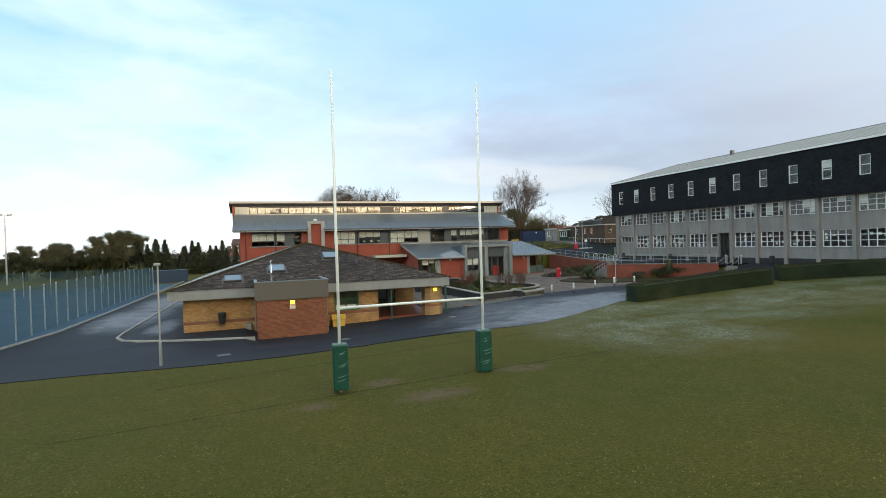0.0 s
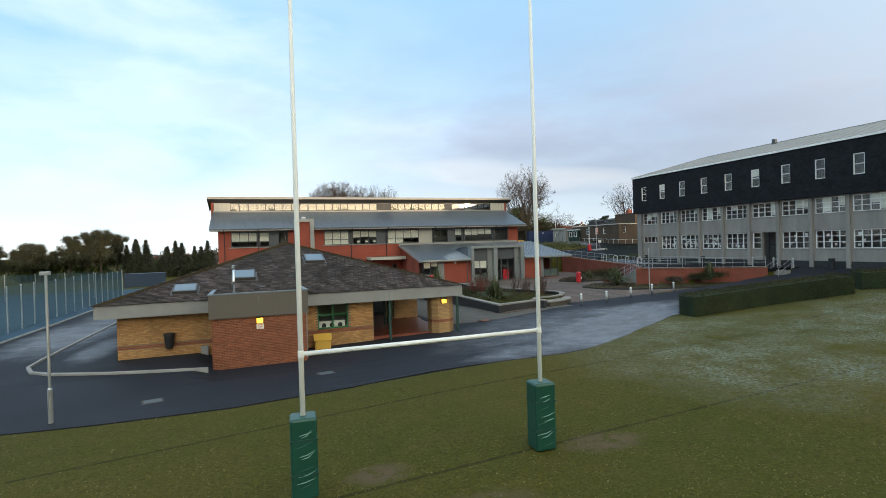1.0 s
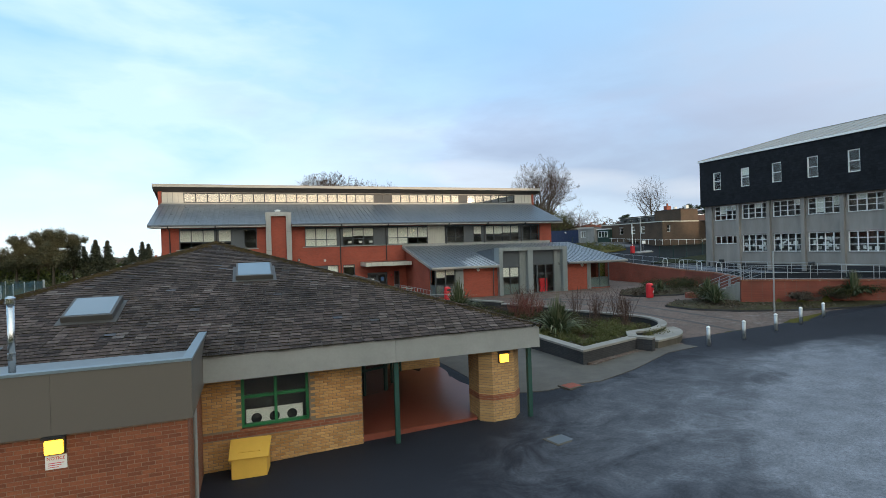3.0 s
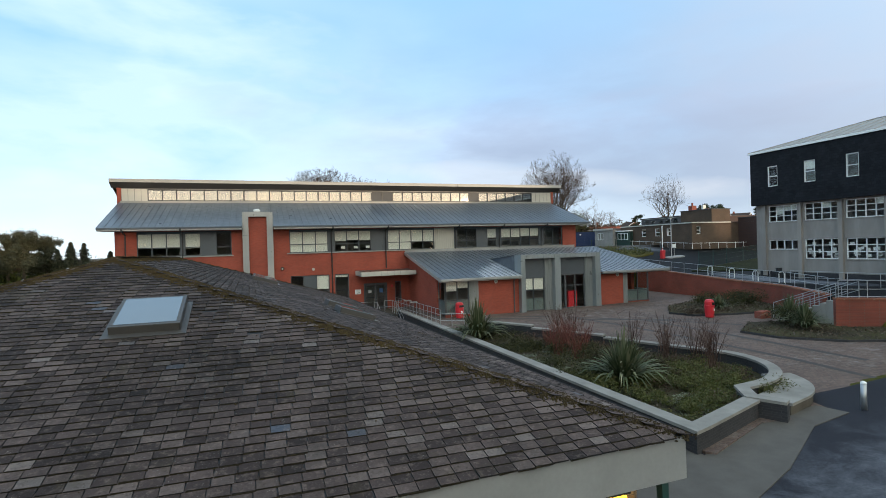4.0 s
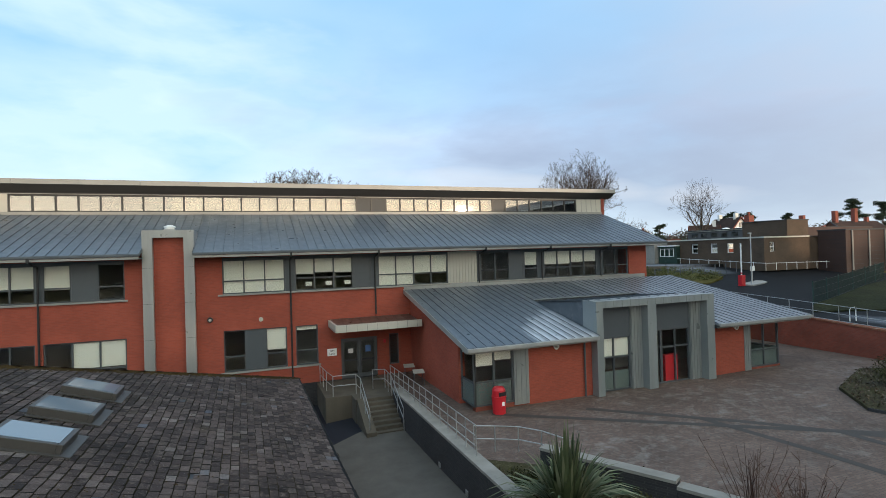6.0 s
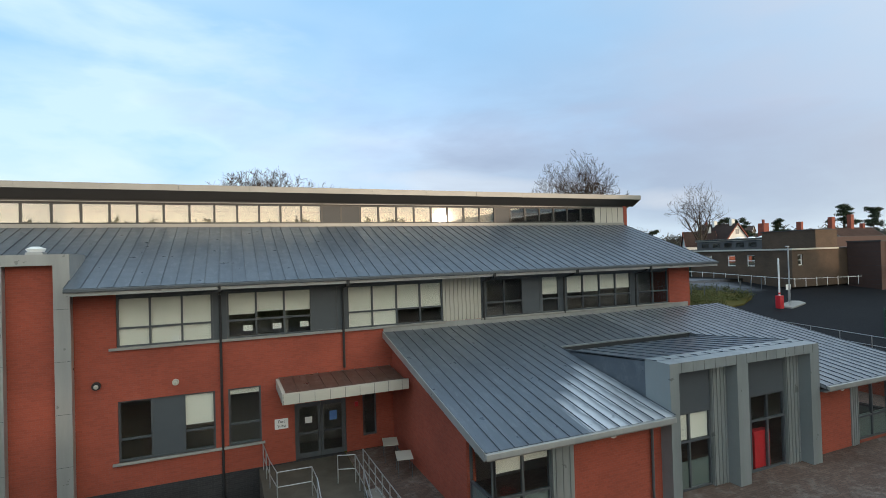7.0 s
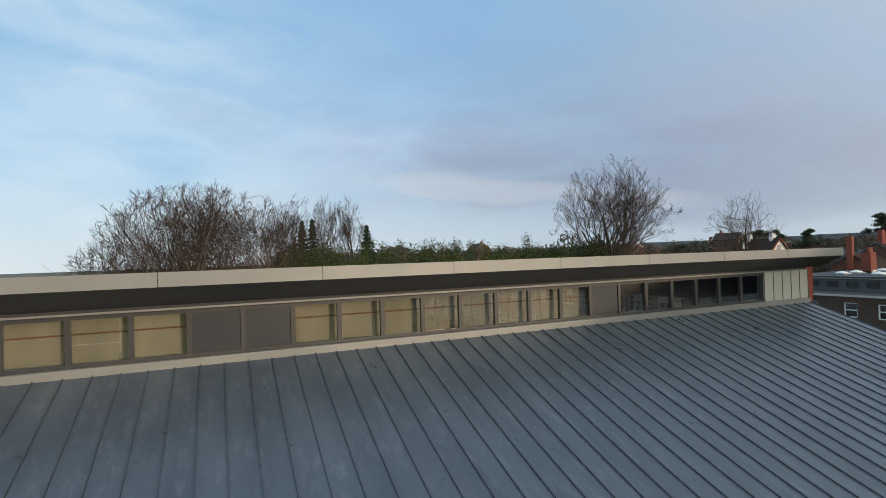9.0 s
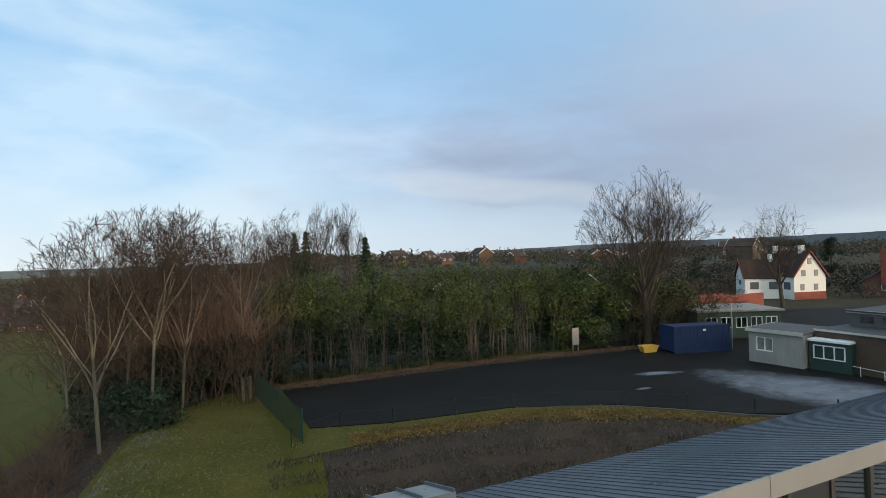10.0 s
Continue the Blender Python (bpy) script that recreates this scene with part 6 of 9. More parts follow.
hatch = thing("wall_bin", "black rounded bin hung on the buff wall", "litter bin", pose(-2.18, CWY - 0.26, 0.82) @ Matrix.Scale(1.18, 4))
Geo().tube([(0, 0, -0.30), (0, 0, -0.27), (0, 0, 0.18), (0, 0, 0.24)], [0.12, 0.15, 0.20, 0.20], 14).make("body", M_BLACK, hatch)
Geo().tube([(0, 0, 0.24), (0, 0, 0.31), (0, 0, 0.34)], [0.22, 0.21, 0.12], 14).make("lid", M_BLACK, hatch)
Geo().box(-0.05, 0.05, 0.12, 0.208, -0.1, 0.2).make("bracket", M_FRAME, hatch)
solo(Geo().box(-0.8, -0.45, 36.5, CWY - 0.002, -0.08, 0.42), "meter_box", M_FASGREY, "grey utility box against the wall", "utility box", bevel=0.02)
for x, y0 in ((4.12, 34.4), (-0.18, 36.4)):
    solo(Geo().tube([(x, y0, 2.0), (x, y0, -0.35)], 0.04, 8), "downpipe", M_FASGREY, "grey plastic downpipe on brick wall", "downpipe")
# the pavilion and its fittings are drawn small; this brings them to size and place
SPOT = Vector((3.9, 18.0, 5.15))
CORNER = Vector((13.62, 37.0, 2.5))
TO_SIZE = Matrix.Translation(CORNER) @ pose(0, 0, 0, -0.6, 0, 0.6) @ Matrix.Translation(SPOT - CORNER) @ Matrix.Scale(1.047, 4) @ Matrix.Translation(-SPOT)
for ob in set(scene.objects) - standing:
    if ob.parent is None:
        ob.matrix_basis = TO_SIZE @ ob.matrix_basis
kerb = solo(Geo().prism([(-8.6, 66.0), (-8.95, 40.2), (-8.85, 38.2), (-8.15, 36.5), (-7.1, 35.4), (-4.7, 34.6), (-0.4, 33.56), (-0.4, 33.72), (-4.65, 34.75), (-7.0, 35.56), (-8.02, 36.6), (-8.7, 38.25), (-8.8, 40.2), (-8.45, 66.0)], -0.55, lambda x, y: base_z(x, y) + 0.13), "kerb", M_KERB, "pale concrete kerb round the clubhouse corner", "kerb", kind="structure")
kerb2 = solo(Geo().prism([(-15.4, 34), (-13.75, 44), (-13.45, 56.9), (-13.3, 110), (-13.15, 110), (-13.3, 56.9), (-13.6, 44), (-15.2, 33.95)], -0.7, lambda x, y: base_z(x, y) + 0.14), "kerb", M_KERB, "pale concrete kerb below the court fence", "kerb", kind="structure")

# ---- rugby goal ----
# Pale vinyl for the pad creases: the glint is painted into the colour.
M_PADGLINT = plain("glint_vinyl", (0.20, 0.34, 0.29), 0.4)
for i, (x, y) in enumerate(((2.62, 18.78), (8.34, 18.93))):
    post = thing("goal_post", "white tubular rugby goal post with green padded base", "goal post", pose(x, y, 0, 0, 0, -3), "rugby goal")
    Geo().tube([(0, 0, -0.1), (0, 0, 6.0), (0, 0, 11.5)], [0.056, 0.052, 0.040], 14).make("pole", M_WHITE, post, smooth=True)
    Geo().tube([(0, 0, 2.86), (0, 0, 3.0)], 0.064, 14).make("collar", M_WHITE, post)
    pad = Geo().box(-0.27, 0.27, -0.27, 0.27, 0.02, 1.66).make("pad", M_PAD, post, "dark green vinyl protector pad with creases", bevel=0.05)
    rp = random.Random(i)
    # creases, two in three coloured pale to stand for glints
    for j in range(9):
        z = 0.2 + j * 0.145
        a = rp.uniform(-0.08, 0.08)
        x0, x1 = rp.uniform(-0.25, -0.05), rp.uniform(0.08, 0.25)
        Geo().tube([(x0, -0.268, z + a), ((x0 + x1) / 2, -0.272, z + a + 0.03), (x1, -0.268, z + a + rp.uniform(0.06, 0.16))], [0.004, 0.012, 0.003], 5).make("crease", M_PADGLINT if j % 3 else M_PAD, pad, "vinyl crease, most painted pale as a glint")
    for z in (0.5, 1.2):
        Geo().box(-0.276, 0.276, -0.276, 0.276, z, z + 0.04).make("strap", M_GREEN, pad)
bar = tagged(new("crossbar"), "white tubular crossbar between the goal posts", "crossbar", "rugby goal")
Geo().tube([(2.67, 18.785, 2.93), (8.29, 18.925, 2.93)], 0.05, 12).make("tube", M_WHITE, bar, smooth=True)

# ---- lamp post, hedges, bollards, bins ----
lp = thing("street_lamp", "short grey steel lamp column on the lawn edge", "street lamp", pose(-4.6, 27.8, -0.3))
Geo().tube([(0, 0, 0), (0, 0, 1.1), (0, 0, 1.15), (0, 0, 4.8)], [0.075, 0.075, 0.045, 0.042], 12).make("column", M_STEEL, lp)
Geo().box(-0.16, 0.12, -0.08, 0.08, 4.8, 4.92).make("head", M_STEEL, lp, bevel=0.02)


def hedge(line, width, height, seed):
    """A clipped hedge: a twiggy core with a skin of small leaves."""
    rh = random.Random(seed)
    hd = thing("hedge", "clipped dark green hedge with a flat mossy top", "hedge", group="hedges")
    core, leaf = Geo(), Geo()
    pts = [Vector((x, y, 0)) for x, y in line]
    for a, b in zip(pts, pts[1:]):
        d = (b - a).normalized()
        s = Vector((-d.y, d.x, 0))
        q = [a + s * width * 0.44, a - s * width * 0.44, b - s * width * 0.44, b + s * width * 0.44]
        core.prism([(v.x, v.y) for v in q], lambda x, y: base_z(x, y) - 0.1, lambda x, y: base_z(x, y) + height * 0.93)
        ln = (b - a).length
        n = int(ln * (height * 2 + width) * 380)
        for _ in range(n):
            t, side = rh.random(), rh.random() * (2 * height + width)
            p = a + d * (t * ln)
            z0 = base_z(p.x, p.y)
            if side < width:
                o, up = s * (side - width / 2), height
            else:
                sd = 1 if side < width + height else -1
                o, up = s * sd * width / 2, rh.random() * height
            puff = 0.16 * noise.noise((p.x * 1.1, p.y * 1.1, up * 1.5))
            p = p + o * (1 + puff) + Vector((rh.gauss(0, 0.05), rh.gauss(0, 0.05), z0 + up * (1 + 0.5 * puff) + rh.gauss(0, 0.045)))
            e1 = Vector((rh.gauss(0, 1), rh.gauss(0, 1), rh.gauss(0, 1))).normalized() * 0.05
            e2 = Vector((rh.gauss(0, 1), rh.gauss(0, 1), rh.gauss(0, 1))).normalized() * 0.04
            leaf.add([p - e1, p + e2, p + e1], [(0, 1, 2)])
    for e, w_ in ((pts[0], pts[1] - pts[0]), (pts[-1], pts[-2] - pts[-1])):
        d = w_.normalized()
        s = Vector((-d.y, d.x, 0))
        for _ in range(int(width * height * 420)):
            p = e + s * rh.uniform(-width / 2, width / 2) + Vector((0, 0, base_z(e.x, e.y) + rh.random() * height))
            e1 = Vector((rh.gauss(0, 1), rh.gauss(0, 1), rh.gauss(0, 1))).normalized() * 0.05
            e2 = Vector((rh.gauss(0, 1), rh.gauss(0, 1), rh.gauss(0, 1))).normalized() * 0.04
            leaf.add([p - e1, p + e2, p + e1], [(0, 1, 2)])
    core.make("core", M_PINE, hd)
    leaf.make("leaves", M_HEDGE, hd)["kind"] = "stuff"
    return hd


hedge([(27.5, 33.3), (33, 32.9), (40.2, 31.9)], 1.5, 1.3, 1)
hedge([(42.2, 32.4), (46, 30.0), (49, 27.6), (54, 24)], 1.5, 1.25, 2)
for x, y in ((25.3, 41.5), (27.8, 41.7), (30.5, 42.1), (33.2, 42.7), (36.5, 43.7)):
    z = base_z(x, y)
    bo = thing("bollard", "round stainless steel bollard with domed cap", "bollard", pose(x, y, z), "forecourt bollards")
    Geo().tube([(0, 0, 0), (0, 0, 0.86)], 0.085, 14).make("tube", M_STEEL, bo, smooth=True)
    Geo().tube([(0, 0, 0.86), (0, 0, 0.9), (0, 0, 0.94)], [0.09, 0.085, 0.03], 14).make("cap", M_WHITE, bo)
    Geo().tube([(0, 0, 0), (0, 0, 0.03)], 0.12, 14).make("base", M_STEEL, bo)


def litter_bin(x, y, z, rz=0):
    b = thing("litter_bin", "red plastic litter bin with domed hood", "litter bin", pose(x, y, z, 0, 0, rz), "red litter bins")
    Geo().tube([(0, 0, 0), (0, 0, 0.06), (0, 0, 0.75)], [0.26, 0.28, 0.31], 16).make("body", M_REDPL, b, smooth=False)
    Geo().tube([(0, 0, 0.75), (0, 0, 0.80)], 0.325, 16).make("rim", M_REDPL, b)
    Geo().tube([(0, 0, 0.80), (0, 0, 1.05), (0, 0, 1.16), (0, 0, 1.2)], [0.29, 0.29, 0.22, 0.08], 16).make("hood", M_REDPL, b)
    Geo().box(-0.17, 0.17, -0.31, -0.2, 0.84, 1.0).make("opening", M_BLACK, b, "black bin opening")
    Geo().box(-0.06, 0.06, -0.325, -0.29, 0.42, 0.58).make("emblem", M_WHITE, b, "white litter pictogram")
    return b


litter_bin(21.45, 66.0, 0.33, 10)
litter_bin(35.9, 57.1, 0.42, 25)


# ---- long grey teaching block ----
BX, BY = 51.8, 66.7
block = thing("teaching_block", "three-storey block with dark slate-hung top over grey precast storeys", "building", pose(BX, BY, 0, 0, 0, -90))
BL, PITCH = 60.0, 3.335
clad_holes = [(1.72 + PITCH * i, 2.68 + PITCH * i, 10.25, 12.1) for i in range(17)]
cut_wall(0, BL, 0, 0.3, 8.62, 13.42, clad_holes).make("slate_hung_wall", M_DARKCLAD, block, "near-black slate-hung upper wall")
Geo().box(0, 0.3, 0.3, 12, 8.62, 13.42).make("slate_hung_wall", M_DARKCLAD, block)
Geo().box(0, BL, 0.3, 0.75, 8.62, 8.72).make("soffit", M_SOFFIT, block)
low_holes = []
for i in range(18):
    a = 1.25 + PITCH * i
    low_holes.append((a, a + 2.85, 7.02, 8.5))
    if i == 5:
        low_holes += [(a, a + 0.95, 3.7, 5.4), (a + 1.15, a + 2.85, 1.9, 5.4)]
    elif i == 0:
        low_holes.append((a, a + 2.85, 4.5, 5.35))
    else:
        low_holes.append((a, a + 2.85, 3.7, 5.4))
low_holes = [h for h in low_holes if h[1] < BL]
cut_wall(0.35, BL, 0.6, 0.9, 1.2, 8.62, low_holes).make("wall", M_GREYCONC, block, "grey precast concrete panels")
Geo().box(0.05, 0.35, 0.6, 12, 1.2, 8.62).make("end_wall", M_GREYCONC, block)
Geo().box(0.35, BL, 0.55, 0.6, 1.6, 2.5).make("plinth", M_PLINTH, block, "dark brick plinth")
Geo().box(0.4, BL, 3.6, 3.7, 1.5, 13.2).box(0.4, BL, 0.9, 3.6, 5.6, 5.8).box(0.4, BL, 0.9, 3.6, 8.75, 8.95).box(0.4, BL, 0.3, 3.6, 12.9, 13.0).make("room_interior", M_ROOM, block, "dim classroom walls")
Geo().box(0, BL, 11.8, 12.0, 1.2, 13.42).box(BL - 0.2, BL, 0.3, 11.8, 1.2, 13.42).make("rear_wall", M_GREYCONC, block)
for i in range(19):
    x = 0.95 + PITCH * i
    if x < BL:
        Geo().box(x - 0.17, x + 0.17, 0.36, 0.6, 1.6, 8.6).make("pilaster", M_GREYCONC, block)
for i, (a, b, c, d) in enumerate(clad_holes):
    window(block, a, b, c, d, 0.06, 1, 0.5, [(0, 0.4)] if i % 4 == 1 else [], mat=M_WHITE, bar=0.075)
rb = random.Random(9)
for a, b, c, d in low_holes:
    if d - c > 3:
        Geo().box(a, a + 0.08, 1.5, 1.6, c, d).box(b - 0.08, b, 1.5, 1.6, c, d).box(a + 0.08, b - 0.08, 1.5, 1.6, 4.0, 4.1).make("door_frame", M_FRAME, block, "dark recessed doorway")
        continue
    n = max(1, round((b - a) / 0.72))
    bl = []
    if c > 6:
        bl = [(j, rb.choice((0.55, 0.9, 0.35))) for j in range(n) if rb.random() < 0.45]
    papers = []
    if c < 4 and n > 2 and rb.random() < 0.75:
        dense = 14 if a < 12 else 4
        papers = [(rb.uniform(a + 0.15, b - 0.45), rb.uniform(c + 0.12, d - 0.5), rb.uniform(0.2, 0.34), rb.uniform(0.2, 0.34)) for _ in range(dense)]
    window(block, a, b, c, d, 0.68, n, None, bl, mat=M_WHITE, bar=0.06, rows=[0.36, 0.68] if d - c > 1 else [], papers=papers)
    sill(block, a - 0.03, b + 0.03, c, 0.6, M_GREYCONC, 0.06)
Geo().box(-0.12, BL, -0.14, 0.02, 13.42, 13.6).make("fascia", M_WHITE, block, "pale roof-edge trim")
M_FELT = plain("pale_felt_roof", (0.30, 0.29, 0.28), 0.7)
HIP, TOP = 7.0, 15.6
for pts in ([(-0.12, -0.1, 13.6), (BL, -0.1, 13.6), (BL, 6.2, TOP), (HIP, 6.2, TOP)], [(BL, 12.3, 13.6), (-0.12, 12.3, 13.6), (HIP, 6.2, TOP), (BL, 6.2, TOP)], [(-0.12, 12.3, 13.6), (-0.12, -0.1, 13.6), (HIP, 6.2, TOP)]):
    Geo().slab([Vector(p) for p in pts], 0.12).make("roof", M_FELT, block, "pale hipped roof sheeting")
g = Geo()
for i in range(50):
    x = 1.1 * (i + 0.5)
    k_ = min(1.0, (x + 0.12) / (HIP + 0.12))
    g.beam((x, -0.1, 13.62), (x, -0.1 + 6.3 * k_, 13.62 + (TOP - 13.6) * k_), 0.05, 0.05)
g.beam((-0.12, -0.1, 13.62), (HIP, 6.2, TOP + 0.02), 0.16, 0.06)
g.beam((HIP, 6.2, TOP + 0.02), (BL, 6.2, TOP + 0.02), 0.16, 0.06)
g.make("roof_ribbing", M_FELT, block)["kind"] = "stuff"
solo(Geo().box(57.2, 57.6, 49.6, 50.0, 15.0, 15.95), "roof_vent", M_FRAME, "small dark vent on the block roof", "roof vent", bevel=0.03)
for y in (63.8, 54.5, 40.0):
    solo(Geo().tube([(51.4, y, upper_z(0, y)), (51.4, y, upper_z(0, y) + 0.95)], [0.22, 0.26], 12), "litter_bin", M_BLACK, "black litter bin beside the wall", "litter bin", "black bins")
for y in (47.2, 44.9, 42.9):
    b = thing("bollard", "white-topped steel bollard before the block", "bollard", pose(50.4, y, 1.85), "block bollards")
    Geo().tube([(0, 0, 0), (0, 0, 0.95)], 0.085, 12).make("tube", M_STEEL, b)
    Geo().tube([(0, 0, 0.95), (0, 0, 1.0)], [0.09, 0.04], 12).make("cap", M_WHITE, b)


soil_z = lambda y: 0.18 + 0.0105 * (y - 41)


# ---- planter, beds and retaining walls ----
def wall_run(name, pts, thick, z0, z1, mat, label, category="wall", coping=None, cop_h=0.09):
    """A low wall along a line, with a coping."""
    w = thing(name, label, category, kind="structure")
    p = [Vector((x, y, 0)) for x, y in pts]
    offs = []
    for i, q in enumerate(p):
        d0 = (q - p[i - 1]).normalized() if i else (p[1] - q).normalized()
        d1 = (p[i + 1] - q).normalized() if i < len(p) - 1 else d0
        d = (d0 + d1).normalized()
        k = 1 / max(0.5, d.dot(d1))
        offs.append(Vector((-d.y, d.x, 0)) * k)
    for i in range(len(p) - 1):
        for t, lo, hi, m, nm in ((thick, z0, z1, mat, "brickwork"), (thick + 0.1, z1, None, coping, "coping")):
            if m is None:
                continue
            q = [p[i] + offs[i] * t / 2, p[i] - offs[i] * t / 2, p[i + 1] - offs[i + 1] * t / 2, p[i + 1] + offs[i + 1] * t / 2]
            fl = lo if callable(lo) else (lambda x, y, v=lo: v)
            fh = (hi if callable(hi) else (lambda x, y, v=hi: v)) if hi is not None else (lambda x, y: fl(x, y) + cop_h)
            Geo().prism([(v.x, v.y) for v in q], fl, fh).make(nm, m, w)
    return w


wall_run("planter_wall", [(18.25, 70.9), (18.25, 41.35), (18.6, 41.45), (21.72, 42.5)], 0.38, -1.2, lambda x, y: 0.60, M_PLINTH, "dark brick planter wall with pale stone coping", coping=M_CONC)
wall_run("planter_wall", [(22.3, 41.75), (21.86, 42.62), (22.5, 43.5)] + arc(22.9, 47.3, 3.75, -88, 5, 10) + [(25.6, 50.2), (24.4, 53.06)], 0.32, -0.2, 0.64, M_PLINTH, "dark brick planter wall with pale stone coping", coping=M_CONC)
wall_run("planter_wall", [(24.35, 53.1), (22.35, 56.95)], 0.32, -0.2, 0.76, M_PLINTH, "dark brick planter wall with pale stone coping", coping=M_CONC)
wall_run("planter_wall", [(22.35, 56.98), (20.9, 59.5), (20.3, 60.6)], 0.32, -0.2, 0.90, M_PLINTH, "dark brick planter wall with pale stone coping", coping=M_CONC)
wall_run("seat_wall", [(22.7, 42.55)] + arc(23.1, 45.5, 2.75, -76, -15, 8), 1.0, -0.2, 0.42, M_STEP, "curved brown seat wall with pale coping before the planter", coping=M_CONC)
solo(Geo().prism([(18.3, 41.4), (18.6, 41.5), (21.7, 42.6), (22.4, 43.6)] + arc(22.9, 47.3, 3.6, -90, 5, 8) + [(25.5, 50.2), (24.3, 53.1), (22.3, 57.0), (20.3, 60.5), (18.4, 62)], -0.8, lambda x, y: soil_z(y)), "planting_bed", M_SOIL, "dark planted soil inside the brick planter", "planting bed", kind="structure")
for i in range(9):
    y = 43.5 + i * 2.6
    fit = thing("path_light", "small white recessed light in the planter wall", "wall light", pose(18.065, y, -0.05 - 0.6 * step(41, 67, y)), "planter wall lights")
    Geo().box(-0.03, 0.0, -0.1, 0.1, -0.09, 0.09).make("plate", M_STEEL, fit, bevel=0.01)
BED = [(33.1, 52.4), (33.4, 50.4), (35.3, 48.2), (38.6, 46.6), (42.5, 45.6), (47.0, 43.9), (38.9, 50.3), (38.3, 53.2), (35.6, 54.0)]
solo(Geo().prism(BED, -0.2, lambda x, y: base_z(x, y) + 0.16), "planting_bed", M_SOIL, "bed of leaf litter and low shrubs below the wall", "planting bed", kind="structure")
wall_run("bed_edging", BED[:6], 0.12, -0.2, lambda x, y: base_z(x, y) + 0.14, M_PLINTH, "dark edging round the planting bed", "edging")
BED2 = [(34.9, 59.6), (35.4, 57.9), (38.0, 57.0), (42.0, 56.6), (43.7, 58.0), (45.1, 62.3), (41.5, 63.8), (37.0, 62.0)]
solo(Geo().prism(BED2, -0.2, lambda x, y: plaza_z(x, y) + 0.16), "planting_bed", M_SOIL, "bed of shrubs below the retaining wall", "planting bed", kind="structure")
wall_run("bed_edging", BED2[:4] + [], 0.12, -0.2, lambda x, y: plaza_z(x, y) + 0.15, M_PLINTH, "dark edging round the planting bed", "edging")
wall_run("retaining_wall", [(45.7, 75.3), (45.4, 62.5), (44.0, 57.8), (40.6, 52.6)], 0.4, -0.3, lambda x, y: upper_z(x, y) + 0.1, M_REDWALL, "red brick retaining wall below the upper road", coping=M_BROWNB)
wall_run("retaining_wall", [(38.6, 50.9), (42, 48.2), (47.5, 43.3)], 0.4, -0.3, lambda x, y: upper_z(x, y) + 0.1, M_REDWALL, "red brick retaining wall below the upper road", coping=M_BROWNB)
RG = "terrace railings"
rail([(45.75, 75.2, 2.7), (45.45, 62.5, 2.05), (44.05, 57.8, 2.0), (40.7, 52.6, 2.0)], 1.05, 1.6, (0.12, 0.55, 1.05), group=RG)
rail([(38.8, 50.8, 2.0), (42.05, 48.2, 2.0), (47.4, 43.4, 2.0)], 1.05, 1.6, (0.12, 0.55, 1.05), group=RG)
rail([(47.6, 60, 1.92), (48.2, 54, 1.9), (47.4, 47, 1.87)], 1.0, 2.2, (0.5, 1.0), group=RG)
st = thing("steps", "concrete steps from the forecourt up to the upper road", "steps", kind="structure")
for i in range(8):
    Geo().box(38.7, 40.5, 51.0 + i * 0.42, 51.42 + i * 0.42 - 0.002, 0.0, 1.86 - i * 0.185).make("tread", M_CONC, st, bevel=0.015)
for x in (38.6, 39.6, 40.6):
    rail([(x, 50.8, 1.9), (x, 54.6, 0.45)], 1.0, 1.0, (0.5, 1.0), label="tube handrail on the forecourt steps", group="step handrails")
solo(Geo().box(38.0, 38.9, 55.0, 55.5, 0.2, 0.85), "pier", M_REDWALL, "low brick pier at the foot of the steps", "pier", bevel=0.02)
st2 = thing("steps", "short concrete steps at the end of the retaining wall", "steps", kind="structure")
for i in range(5):
    Geo().box(47.6 + i * 0.3, 47.9 + i * 0.3 - 0.002, 42.2, 43.6, 0.6, 1.1 + i * 0.16).make("tread", M_CONC, st2)
for y in (42.2, 43.6):
    rail([(47.5, y, 1.0), (49.2, y, 1.85)], 1.0, 0.85, (0.55, 1.0), label="white handrail on the short steps", group="step handrails")
solo(Geo().tube([(36.6, 46.8, 0.3), (36.6, 46.8, 4.2)], 0.05, 8), "sign_pole", M_STEEL, "plain grey pole in the planting bed", "pole")
# cycle stands and seats on the terrace
for i in range(4):
    y = 60.5 + i * 2.4
    cs = thing("cycle_stand", "white tubular hoop stand on the terrace", "cycle stand", pose(47.0 + 0.1 * i, y, upper_z(0, y) + 0.02), "cycle stands")
    Geo().tube([(0, 0, 0), (0, 0, 0.75), (0.1, 0, 0.9), (0.5, 0, 0.9), (0.6, 0, 0.75), (0.6, 0, 0)], 0.03, 8).make("hoop", M_WHITE, cs)

# ---- court fence, floodlight masts ----
M_PALEPOST = plain("pale_post_paint", (0.50, 0.55, 0.57), 0.5)
fence = thing("court_fence", "tall blue-green mesh fence with pale posts beside the courts", "fence")
FX = -15.2
fz = lambda y: base_z(FX, y)
for i in range(24):
    y = 31.5 + i * 2.45
    Geo().tube([(FX, y, fz(y) - 0.1), (FX, y, fz(y) + 3.45)], 0.05, 8).make("post", M_PALEPOST, fence)
M_WIRE = plain("blue_green_wire", (0.028, 0.085, 0.12), 0.5, 0.2)
g = Geo()
for i in range(int(56 / 0.06)):
    y = 31.5 + i * 0.06
    g.beam((FX + 0.05, y, fz(y) + 0.05), (FX + 0.05, y, fz(y) + 3.4), 0.007, 0.007, (0, 1, 0))
